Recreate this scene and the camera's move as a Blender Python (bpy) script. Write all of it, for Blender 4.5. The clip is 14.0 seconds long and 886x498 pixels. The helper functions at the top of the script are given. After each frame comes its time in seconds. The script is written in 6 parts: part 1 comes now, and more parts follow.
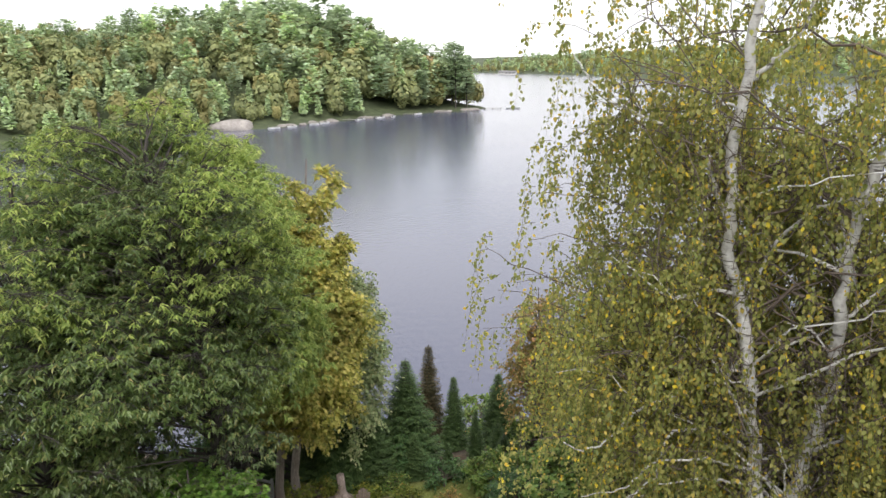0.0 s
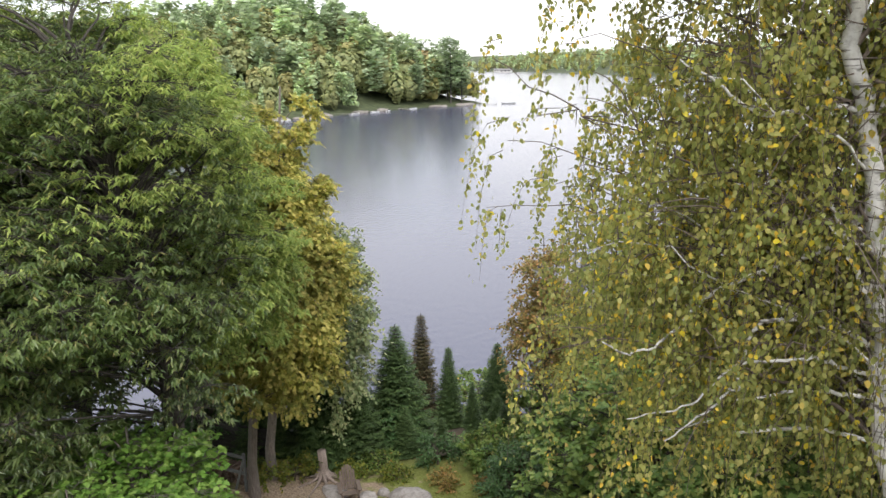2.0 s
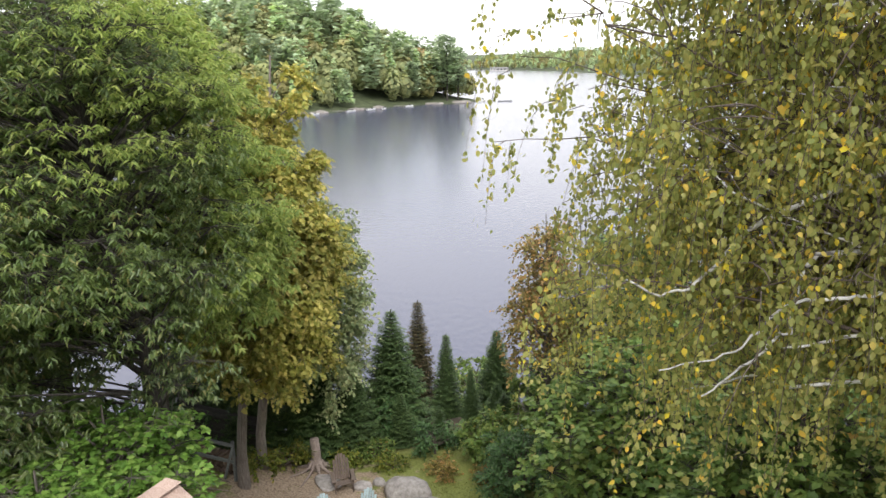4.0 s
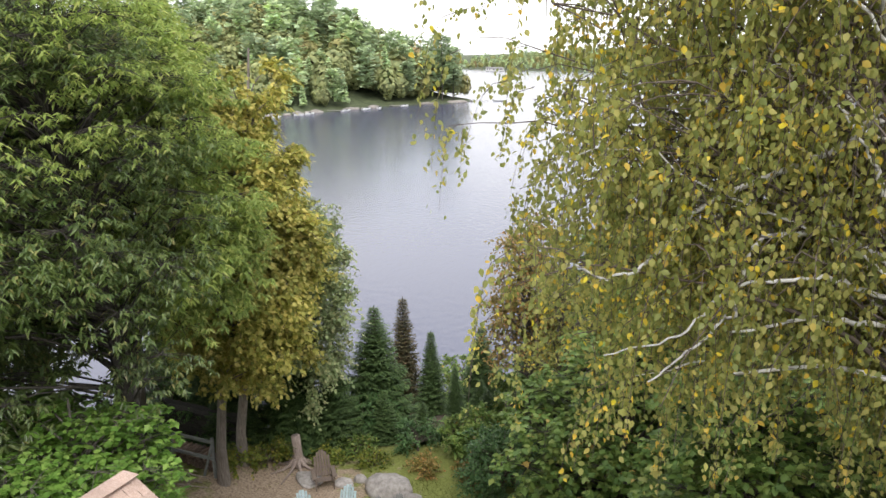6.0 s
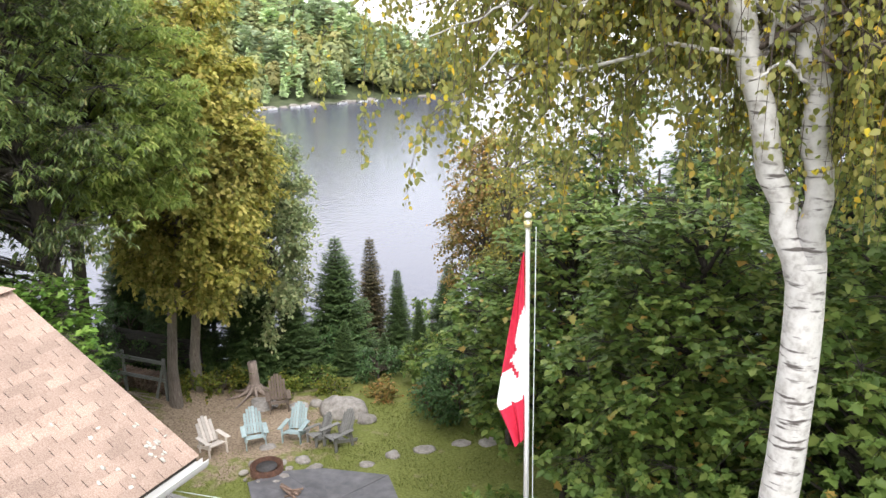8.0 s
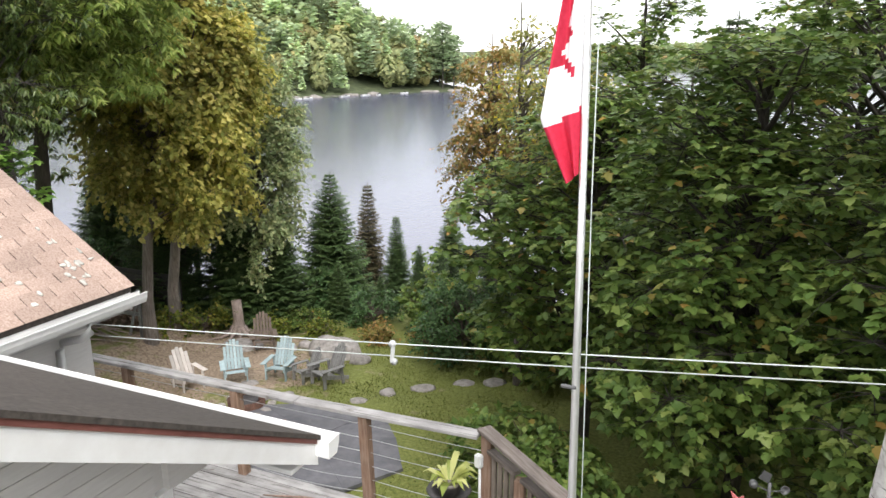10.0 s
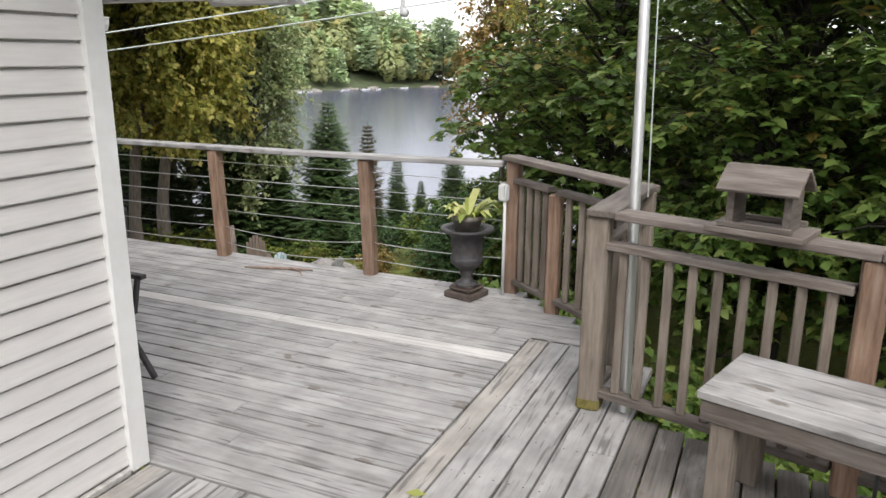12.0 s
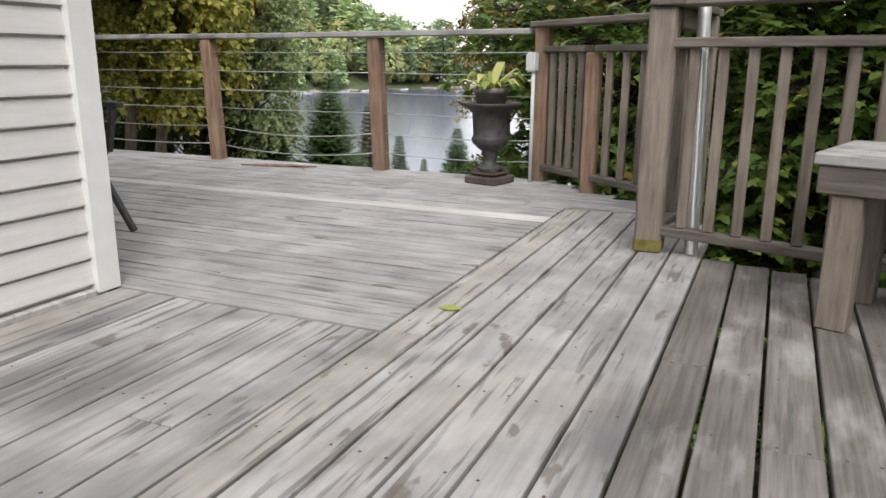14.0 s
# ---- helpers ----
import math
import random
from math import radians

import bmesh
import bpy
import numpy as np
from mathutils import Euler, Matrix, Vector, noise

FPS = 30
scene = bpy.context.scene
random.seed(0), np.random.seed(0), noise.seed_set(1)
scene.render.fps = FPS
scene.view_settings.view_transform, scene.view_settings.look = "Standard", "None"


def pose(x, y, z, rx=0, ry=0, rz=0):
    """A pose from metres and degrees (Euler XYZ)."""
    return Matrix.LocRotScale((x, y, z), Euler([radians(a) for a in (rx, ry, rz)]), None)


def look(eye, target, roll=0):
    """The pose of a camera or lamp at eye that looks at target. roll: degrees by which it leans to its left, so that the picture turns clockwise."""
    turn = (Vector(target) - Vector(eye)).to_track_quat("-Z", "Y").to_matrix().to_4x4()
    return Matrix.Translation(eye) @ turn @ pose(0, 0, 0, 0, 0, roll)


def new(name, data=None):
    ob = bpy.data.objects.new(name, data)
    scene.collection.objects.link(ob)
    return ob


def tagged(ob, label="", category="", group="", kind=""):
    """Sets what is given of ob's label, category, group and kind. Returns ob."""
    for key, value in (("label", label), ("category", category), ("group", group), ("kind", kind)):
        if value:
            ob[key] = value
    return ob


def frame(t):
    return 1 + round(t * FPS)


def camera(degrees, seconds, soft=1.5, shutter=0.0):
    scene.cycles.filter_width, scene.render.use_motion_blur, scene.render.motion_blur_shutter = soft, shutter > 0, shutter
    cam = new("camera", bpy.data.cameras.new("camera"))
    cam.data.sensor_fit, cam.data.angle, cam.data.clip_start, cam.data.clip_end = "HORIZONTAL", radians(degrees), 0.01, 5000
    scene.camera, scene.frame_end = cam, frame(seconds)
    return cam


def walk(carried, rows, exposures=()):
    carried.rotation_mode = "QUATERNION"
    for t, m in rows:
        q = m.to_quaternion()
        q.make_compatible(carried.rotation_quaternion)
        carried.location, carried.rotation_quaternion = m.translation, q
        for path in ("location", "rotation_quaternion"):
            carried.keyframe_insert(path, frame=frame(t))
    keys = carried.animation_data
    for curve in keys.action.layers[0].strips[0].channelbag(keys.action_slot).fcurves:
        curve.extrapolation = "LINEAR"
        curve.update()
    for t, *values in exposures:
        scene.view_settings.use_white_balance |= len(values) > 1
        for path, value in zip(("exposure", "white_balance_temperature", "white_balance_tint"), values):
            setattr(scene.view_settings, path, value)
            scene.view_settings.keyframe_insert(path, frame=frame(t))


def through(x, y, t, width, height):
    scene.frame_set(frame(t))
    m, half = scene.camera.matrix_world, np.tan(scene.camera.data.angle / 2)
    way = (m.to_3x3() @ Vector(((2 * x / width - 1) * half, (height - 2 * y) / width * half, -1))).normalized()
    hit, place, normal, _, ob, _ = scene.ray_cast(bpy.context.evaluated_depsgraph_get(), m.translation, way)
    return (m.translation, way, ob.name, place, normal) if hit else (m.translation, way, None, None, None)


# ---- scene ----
cam = camera(61.7, 14.0)
ROWS = [
    (0, 3.276, -7.898, 13.510, 75.87, 1.27, 24.80),
    (0.5, 3.177, -7.763, 12.889, 75.66, 1.25, 24.74),
    (1, 2.908, -7.190, 12.197, 75.67, 1.24, 24.64),
    (1.5, 2.565, -6.396, 11.479, 75.79, 1.20, 24.54),
    (2, 2.147, -5.418, 10.870, 75.79, 1.20, 24.44),
    (2.5, 1.851, -4.779, 10.220, 75.74, 1.18, 24.35),
    (3, 1.801, -4.663, 9.969, 75.72, 1.10, 24.30),
    (5.5, 1.576, -4.586, 9.941, 75.67, 1.07, 23.89),
    (6, 2.115, -4.360, 9.756, 75.69, 0.96, 23.86),
    (6.5, 2.740, -4.091, 9.102, 75.78, 0.89, 24.08),
    (7, 3.343, -3.967, 8.437, 75.69, 0.88, 23.97),
    (7.5, 3.566, -4.003, 7.763, 75.60, 1.04, 23.86),
    (8, 3.574, -3.986, 7.036, 75.47, 1.27, 23.83),
    (10.5, 2.607, -2.361, 3.670, 75.43, -0.25, 24.12),
    (11, 2.514, -2.263, 2.998, 75.23, -0.50, 24.11),
    (11.5, 2.469, -2.132, 2.310, 75.59, -0.38, 24.18),
    (12, 2.445, -2.184, 1.777, 75.47, -0.34, 24.11),
    (12.5, 2.378, -2.134, 1.412, 75.51, -0.30, 24.10),
    (13, 2.280, -1.965, 1.166, 75.48, -0.24, 24.13),
    (13.5, 2.182, -1.843, 0.961, 75.71, -0.46, 24.01),
    (14, 2.162, -1.882, 0.812, 75.69, -0.32, 24.08),
]
walk(cam, [(t, pose(x, y, z, rx, ry, rz)) for t, x, y, z, rx, ry, rz in ROWS],
     [(0, 0.40), (1.5, 0.48), (3, 0.58), (5.5, 0.60), (6.5, 0.72), (7.5, 1.0), (8, 0.98), (10.5, 0.85), (11, 0.82), (11.5, 0.74), (12.5, 0.62), (14, 0.56)])

# ---- world, sun and sky ----
world = bpy.data.worlds.new("overcast_sky")
scene.world = world
world.use_nodes = True
wn, wl = world.node_tree.nodes, world.node_tree.links
wn.clear()
w_out = wn.new("ShaderNodeOutputWorld")
w_bg = wn.new("ShaderNodeBackground")
w_sky = wn.new("ShaderNodeTexSky")
w_sky.sky_type = "NISHITA"
w_sky.sun_disc = False
w_sky.sun_elevation, w_sky.sun_rotation = radians(48), radians(147)
w_sky_dim = wn.new("ShaderNodeMixRGB")
w_sky_dim.blend_type = "MULTIPLY"
w_sky_dim.inputs[0].default_value = 1
w_sky_dim.inputs[2].default_value = (0.13, 0.13, 0.13, 1)
w_co = wn.new("ShaderNodeTexCoord")
w_map = wn.new("ShaderNodeMapping")
w_map.inputs["Scale"].default_value = (1.0, 1.0, 3.2)
w_noise = wn.new("ShaderNodeTexNoise")
w_noise.inputs["Scale"].default_value = 2.6
w_noise.inputs["Detail"].default_value = 5
w_ramp = wn.new("ShaderNodeValToRGB")
w_ramp.color_ramp.elements[0].position, w_ramp.color_ramp.elements[0].color = 0.30, (0.66, 0.66, 0.66, 1)
w_ramp.color_ramp.elements[1].position, w_ramp.color_ramp.elements[1].color = 0.52, (1, 1, 1, 1)
w_mix = wn.new("ShaderNodeMixRGB")
w_cloud = wn.new("ShaderNodeValToRGB")
w_cloud.color_ramp.elements[0].position, w_cloud.color_ramp.elements[0].color = 0.3, (0.78, 0.80, 0.86, 1)
w_cloud.color_ramp.elements[1].position, w_cloud.color_ramp.elements[1].color = 0.65, (1.0, 0.99, 0.99, 1)
wl.new(w_co.outputs["Generated"], w_map.inputs["Vector"])
wl.new(w_map.outputs["Vector"], w_noise.inputs["Vector"])
wl.new(w_noise.outputs["Fac"], w_ramp.inputs["Fac"])
wl.new(w_noise.outputs["Fac"], w_cloud.inputs["Fac"])
wl.new(w_sky.outputs[0], w_sky_dim.inputs[1])
wl.new(w_ramp.outputs[0], w_mix.inputs[0])
wl.new(w_sky_dim.outputs[0], w_mix.inputs[1])
wl.new(w_cloud.outputs[0], w_mix.inputs[2])
wl.new(w_mix.outputs[0], w_bg.inputs["Color"])
w_bg.inputs["Strength"].default_value = 1.25
wl.new(w_bg.outputs[0], w_out.inputs["Surface"])

sun_data = bpy.data.lights.new("sun", "SUN")
sun_data.energy, sun_data.angle, sun_data.color = 1.6, radians(24), (1.0, 0.97, 0.93)
sun = new("sun", sun_data)
sun.matrix_basis = look((19, -30, 40), (0, 0, 0))

# ---- materials ----


def nodes_of(name):
    m = bpy.data.materials.new(name)
    m.use_nodes = True
    nt = m.node_tree
    return m, nt.nodes, nt.links, nt.nodes["Principled BSDF"]


def ramp(nd, stops):
    r = nd.new("ShaderNodeValToRGB")
    e = r.color_ramp.elements
    while len(e) < len(stops):
        e.new(0.5)
    for el, (p, c) in zip(e, stops):
        el.position, el.color = p, (*c, 1)
    return r


def surface(name, stops, scale=6.0, stretch=(1, 1, 1), rough=0.7, bump=0.3, metal=0.0, blotch=0.25, blotch_scale=0.6, vary=0.15, detail=6, dist=0.01, stains=False):
    """A surface with grain, blotches, relief and a difference from piece to piece."""
    m, nd, ln, bs = nodes_of(name)
    co, info = nd.new("ShaderNodeTexCoord"), nd.new("ShaderNodeObjectInfo")
    off = nd.new("ShaderNodeVectorMath")
    off.operation = "MULTIPLY_ADD"
    off.inputs[1].default_value = (37, 53, 71)
    comb = nd.new("ShaderNodeCombineXYZ")
    for k in range(3):
        ln.new(info.outputs["Random"], comb.inputs[k])
    ln.new(comb.outputs[0], off.inputs[0])
    ln.new(co.outputs["Object"], off.inputs[2])
    mp = nd.new("ShaderNodeMapping")
    mp.inputs["Scale"].default_value = stretch
    ln.new(off.outputs[0], mp.inputs["Vector"])
    n1 = nd.new("ShaderNodeTexNoise")
    n1.inputs["Scale"].default_value, n1.inputs["Detail"].default_value = scale, detail
    n1.inputs["Roughness"].default_value = 0.62
    ln.new(mp.outputs[0], n1.inputs["Vector"])
    r1 = ramp(nd, stops)
    ln.new(n1.outputs["Fac"], r1.inputs["Fac"])
    n2 = nd.new("ShaderNodeTexNoise")
    n2.inputs["Scale"].default_value, n2.inputs["Detail"].default_value = blotch_scale, 4
    geo = nd.new("ShaderNodeNewGeometry")
    ln.new(geo.outputs["Position"], n2.inputs["Vector"])
    mr = nd.new("ShaderNodeMapRange")
    mr.inputs["From Min"].default_value, mr.inputs["From Max"].default_value = 0.3, 0.7
    mr.inputs["To Min"].default_value, mr.inputs["To Max"].default_value = 1 - blotch, 1 + blotch * 0.6
    ln.new(n2.outputs["Fac"], mr.inputs["Value"])
    pr = nd.new("ShaderNodeMapRange")
    pr.inputs["To Min"].default_value, pr.inputs["To Max"].default_value = 1 - vary, 1 + vary
    ln.new(info.outputs["Random"], pr.inputs["Value"])
    mul = nd.new("ShaderNodeMath")
    mul.operation = "MULTIPLY"
    ln.new(mr.outputs[0], mul.inputs[0])
    ln.new(pr.outputs[0], mul.inputs[1])
    mx = nd.new("ShaderNodeVectorMath")
    mx.operation = "SCALE"
    ln.new(r1.outputs["Color"], mx.inputs[0])
    ln.new(mul.outputs[0], mx.inputs["Scale"])
    last = mx.outputs[0]
    if stains:
        # warm patches, mildew streaks and knots
        for sc_, st_, lo, hi, col, amt in ((0.9, (1, 1, 1), 0.60, 0.80, (0.36, 0.295, 0.24), 0.5), (0.99, (2.6, 2.6, 1), 0.60, 0.70, (0.13, 0.125, 0.12), 0.45), (5.0, (0.5, 8.0, 1), 0.575, 0.64, (0.085, 0.08, 0.075), 0.65), (3.4, (0.9, 2.6, 1), 0.56, 0.74, (0.50, 0.49, 0.485), 0.5), (4.2, (1.0, 2.2, 1), 0.66, 0.70, (0.12, 0.095, 0.075), 0.7), (2.2, (0.8, 4.0, 1), 0.60, 0.75, (0.12, 0.115, 0.105), 0.6)):
            m2 = nd.new("ShaderNodeMapping")
            m2.inputs["Scale"].default_value = st_
            ln.new((geo.outputs["Position"] if sc_ < 1 else off.outputs[0]), m2.inputs["Vector"])
            n3 = nd.new("ShaderNodeTexNoise")
            n3.inputs["Scale"].default_value, n3.inputs["Detail"].default_value = sc_, 5
            ln.new(m2.outputs[0], n3.inputs["Vector"])
            r3 = nd.new("ShaderNodeMapRange")
            r3.inputs["From Min"].default_value, r3.inputs["From Max"].default_value = lo, hi
            r3.inputs["To Max"].default_value = amt
            ln.new(n3.outputs["Fac"], r3.inputs["Value"])
            m3 = nd.new("ShaderNodeMixRGB")
            ln.new(r3.outputs[0], m3.inputs[0])
            ln.new(last, m3.inputs[1])
            m3.inputs[2].default_value = (*col, 1)
            last = m3.outputs[0]
        # old dark smears on the boards by the house wall
        for at_, size_ in (((0.62, -0.62, 0), (0.22, 0.34, 1)), ((0.42, -0.70, 0), (0.10, 0.45, 1)), ((0.25, -0.35, 0), (0.09, 0.30, 1)), ((1.9, -0.35, 0), (0.12, 0.35, 1))):
            m2 = nd.new("ShaderNodeMapping")
            m2.vector_type = "TEXTURE"
            m2.inputs["Location"].default_value, m2.inputs["Scale"].default_value = at_, size_
            ln.new(geo.outputs["Position"], m2.inputs["Vector"])
            far_ = nd.new("ShaderNodeVectorMath")
            far_.operation = "LENGTH"
            ln.new(m2.outputs[0], far_.inputs[0])
            addn = nd.new("ShaderNodeMath")
            addn.operation = "ADD"
            ln.new(far_.outputs["Value"], addn.inputs[0])
            ln.new(n1.outputs["Fac"], addn.inputs[1])
            r3 = nd.new("ShaderNodeMapRange")
            r3.inputs["From Min"].default_value, r3.inputs["From Max"].default_value = 1.45, 0.75
            r3.inputs["To Max"].default_value = 0.62
            ln.new(addn.outputs[0], r3.inputs["Value"])
            m3 = nd.new("ShaderNodeMixRGB")
            ln.new(r3.outputs[0], m3.inputs[0])
            ln.new(last, m3.inputs[1])
            m3.inputs[2].default_value = (0.075, 0.075, 0.078, 1)
            last = m3.outputs[0]
    ln.new(last, bs.inputs["Base Color"])
    bs.inputs["Roughness"].default_value, bs.inputs["Metallic"].default_value = rough, metal
    if bump:
        b = nd.new("ShaderNodeBump")
        b.inputs["Strength"].default_value, b.inputs["Distance"].default_value = bump, dist
        ln.new(n1.outputs["Fac"], b.inputs["Height"])
        ln.new(b.outputs[0], bs.inputs["Normal"])
    return m


def foliage(name, stops, through=0.35, rough=0.5, patch=0.3, patch_scale=0.5, gloss=0.3):
    """Leaves that differ one by one and in patches, and let some light through."""
    m, nd, ln, bs = nodes_of(name)
    geo = nd.new("ShaderNodeNewGeometry")
    r = ramp(nd, stops)
    ln.new(geo.outputs["Random Per Island"], r.inputs["Fac"])
    n = nd.new("ShaderNodeTexNoise")
    n.inputs["Scale"].default_value, n.inputs["Detail"].default_value = patch_scale, 3
    ln.new(geo.outputs["Position"], n.inputs["Vector"])
    mr = nd.new("ShaderNodeMapRange")
    mr.inputs["From Min"].default_value, mr.inputs["From Max"].default_value = 0.3, 0.7
    mr.inputs["To Min"].default_value, mr.inputs["To Max"].default_value = 1 - patch, 1 + patch
    ln.new(n.outputs["Fac"], mr.inputs["Value"])
    sc = nd.new("ShaderNodeVectorMath")
    sc.operation = "SCALE"
    ln.new(r.outputs[0], sc.inputs[0])
    ln.new(mr.outputs[0], sc.inputs["Scale"])
    ln.new(sc.outputs[0], bs.inputs["Base Color"])
    bs.inputs["Roughness"].default_value = rough
    bs.inputs["Specular IOR Level"].default_value = gloss
    tr = nd.new("ShaderNodeBsdfTranslucent")
    ln.new(sc.outputs[0], tr.inputs["Color"])
    mix = nd.new("ShaderNodeMixShader")
    mix.inputs[0].default_value = through
    ln.new(bs.outputs[0], mix.inputs[1])
    ln.new(tr.outputs[0], mix.inputs[2])
    ln.new(mix.outputs[0], nd["Material Output"].inputs["Surface"])
    return m


M_DECK = surface("weathered_deck_board", [(0.20, (0.225, 0.212, 0.206)), (0.42, (0.322, 0.309, 0.303)), (0.75, (0.392, 0.380, 0.376))], 2.6, (0.9, 15, 15), 0.78, 0.4, blotch=0.26, blotch_scale=4.2, vary=0.10, dist=0.006, stains=True)
M_BROWNDECK = surface("dark_brown_deck_board", [(0.22, (0.084, 0.071, 0.063)), (0.45, (0.150, 0.133, 0.120)), (0.72, (0.220, 0.202, 0.186))], 3.2, (0.8, 22, 22), 0.78, 0.45, blotch=0.32, blotch_scale=2.4, vary=0.16, dist=0.006, stains=True)
M_TANDECK = surface("tan_stained_deck_board", [(0.20, (0.225, 0.202, 0.182)), (0.42, (0.322, 0.296, 0.272)), (0.75, (0.392, 0.367, 0.342))], 2.6, (0.9, 15, 15), 0.78, 0.4, blotch=0.26, blotch_scale=4.2, vary=0.10, dist=0.006, stains=True)
M_PALE = surface("pale_scraped_board", [(0.27, (0.330, 0.308, 0.292)), (0.5, (0.495, 0.473, 0.457)), (0.7, (0.616, 0.594, 0.572))], 2.6, (1.0, 13, 13), 0.75, 0.5, blotch=0.2, blotch_scale=1.7, vary=0.05, dist=0.006)
M_RAIL = surface("weathered_rail_wood", [(0.25, (0.071, 0.055, 0.046)), (0.5, (0.142, 0.117, 0.102)), (0.75, (0.207, 0.183, 0.166))], 3.0, (1.5, 14, 14), 0.8, 0.5, blotch=0.25, blotch_scale=2.0, vary=0.2, dist=0.006)
M_POST = surface("brown_post_wood", [(0.25, (0.135, 0.075, 0.047)), (0.5, (0.259, 0.164, 0.113)), (0.75, (0.352, 0.257, 0.198))], 3.0, (1.4, 14, 14), 0.8, 0.5, blotch=0.3, blotch_scale=2.5, vary=0.15, dist=0.006)
M_GREYP = surface("grey_post_wood", [(0.25, (0.098, 0.075, 0.057)), (0.5, (0.188, 0.155, 0.127)), (0.75, (0.247, 0.211, 0.178))], 3.0, (1.4, 14, 14), 0.8, 0.5, blotch=0.3, blotch_scale=2.5, vary=0.2, dist=0.006)
M_UNDER = surface("dark_joist_wood", [(0.3, (0.06, 0.045, 0.035)), (0.7, (0.14, 0.11, 0.09))], 3.0, (1.5, 14, 14), 0.85, 0.4)
M_SIDING = surface("pale_siding", [(0.3, (0.613, 0.588, 0.577)), (0.7, (0.694, 0.670, 0.660))], 5.0, (0.6, 1, 12), 0.55, 0.08, blotch=0.07, blotch_scale=1.2, vary=0.02, dist=0.003)
M_TRIM = surface("white_trim", [(0.3, (0.753, 0.742, 0.731)), (0.7, (0.818, 0.818, 0.815))], 8.0, (1, 1, 1), 0.45, 0.05, blotch=0.08, blotch_scale=1.5, vary=0.02)
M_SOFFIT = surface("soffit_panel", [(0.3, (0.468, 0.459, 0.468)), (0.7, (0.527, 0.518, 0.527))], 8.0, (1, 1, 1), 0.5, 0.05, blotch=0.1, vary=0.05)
M_SHINGLE = surface("tan_shingle", [(0.3, (0.27, 0.18, 0.14)), (0.5, (0.40, 0.29, 0.24)), (0.7, (0.50, 0.39, 0.33))], 60.0, (1, 1, 1), 0.95, 0.5, blotch=0.25, blotch_scale=0.9, vary=0.14, dist=0.004)
M_SHEDGE = surface("dark_shingle_edge", [(0.3, (0.03, 0.025, 0.022)), (0.7, (0.09, 0.075, 0.065))], 30.0, (1, 1, 1), 0.95, 0.5)
M_DRIP = surface("red_brown_drip_edge", [(0.3, (0.15, 0.05, 0.04)), (0.7, (0.22, 0.085, 0.07))], 10.0, (1, 1, 1), 0.6, 0.1)
M_MOSS = surface("green_brown_moss", [(0.3, (0.09, 0.075, 0.02)), (0.7, (0.20, 0.17, 0.05))], 30.0, (1, 1, 1), 0.95, 0.6)
M_LICHEN = surface("pale_lichen", [(0.3, (0.5, 0.47, 0.42)), (0.7, (0.66, 0.63, 0.58))], 40.0, (1, 1, 1), 0.95, 0.5)
M_STEEL = surface("polished_steel", [(0.3, (0.713, 0.713, 0.724)), (0.7, (0.800, 0.800, 0.800))], 4.0, (20, 20, 1), 0.36, 0.03, metal=0.8, blotch=0.08, vary=0.02)
M_CABLE = surface("steel_cable", [(0.3, (0.45, 0.45, 0.45)), (0.7, (0.65, 0.65, 0.65))], 60.0, (1, 1, 1), 0.4, 0.1, metal=0.6)
M_LINE = surface("pale_line", [(0.3, (0.55, 0.6, 0.58)), (0.7, (0.7, 0.74, 0.72))], 60.0, (1, 1, 1), 0.6, 0.1)
M_IRON = surface("dark_cast_iron", [(0.3, (0.035, 0.032, 0.034)), (0.7, (0.085, 0.078, 0.08))], 25.0, (1, 1, 1), 0.6, 0.3, blotch=0.3, blotch_scale=6)
M_RUSTBASE = surface("rusty_iron", [(0.3, (0.045, 0.036, 0.032)), (0.7, (0.115, 0.085, 0.07))], 18.0, (1, 1, 1), 0.85, 0.5, blotch=0.3, blotch_scale=5)
M_FIRERING = surface("red_rusted_steel", [(0.3, (0.075, 0.036, 0.026)), (0.7, (0.19, 0.095, 0.065))], 14.0, (1, 1, 1), 0.85, 0.5, blotch=0.3, blotch_scale=4)
M_CLAY = surface("grey_clay_pot", [(0.3, (0.17, 0.15, 0.135)), (0.7, (0.27, 0.245, 0.22))], 15.0, (1, 1, 1), 0.8, 0.2, blotch=0.2, blotch_scale=8)
M_PLASTIC = surface("pale_plastic", [(0.3, (0.55, 0.56, 0.56)), (0.7, (0.64, 0.65, 0.65))], 10.0, (1, 1, 1), 0.45, 0.03, blotch=0.1)
M_WHITECH = surface("cream_plastic", [(0.3, (0.62, 0.56, 0.52)), (0.7, (0.72, 0.66, 0.62))], 6.0, (1, 1, 1), 0.5, 0.05, blotch=0.1)
M_BLUECH = surface("faded_blue_paint", [(0.3, (0.30, 0.40, 0.43)), (0.7, (0.48, 0.58, 0.60))], 8.0, (1, 1, 6), 0.65, 0.2, blotch=0.15)
M_GREYCH = surface("silvered_wood", [(0.3, (0.16, 0.155, 0.15)), (0.7, (0.34, 0.335, 0.33))], 6.0, (8, 8, 1), 0.8, 0.4, blotch=0.15)
M_BROWNCH = surface("old_brown_wood", [(0.3, (0.10, 0.075, 0.06)), (0.7, (0.24, 0.185, 0.15))], 6.0, (8, 8, 1), 0.8, 0.4, blotch=0.15)
M_ROCK = surface("granite", [(0.25, (0.20, 0.18, 0.17)), (0.5, (0.36, 0.33, 0.31)), (0.75, (0.50, 0.46, 0.44))], 7.0, (1, 1, 1), 0.85, 0.6, blotch=0.25, blotch_scale=2.0, vary=0.15, dist=0.03)
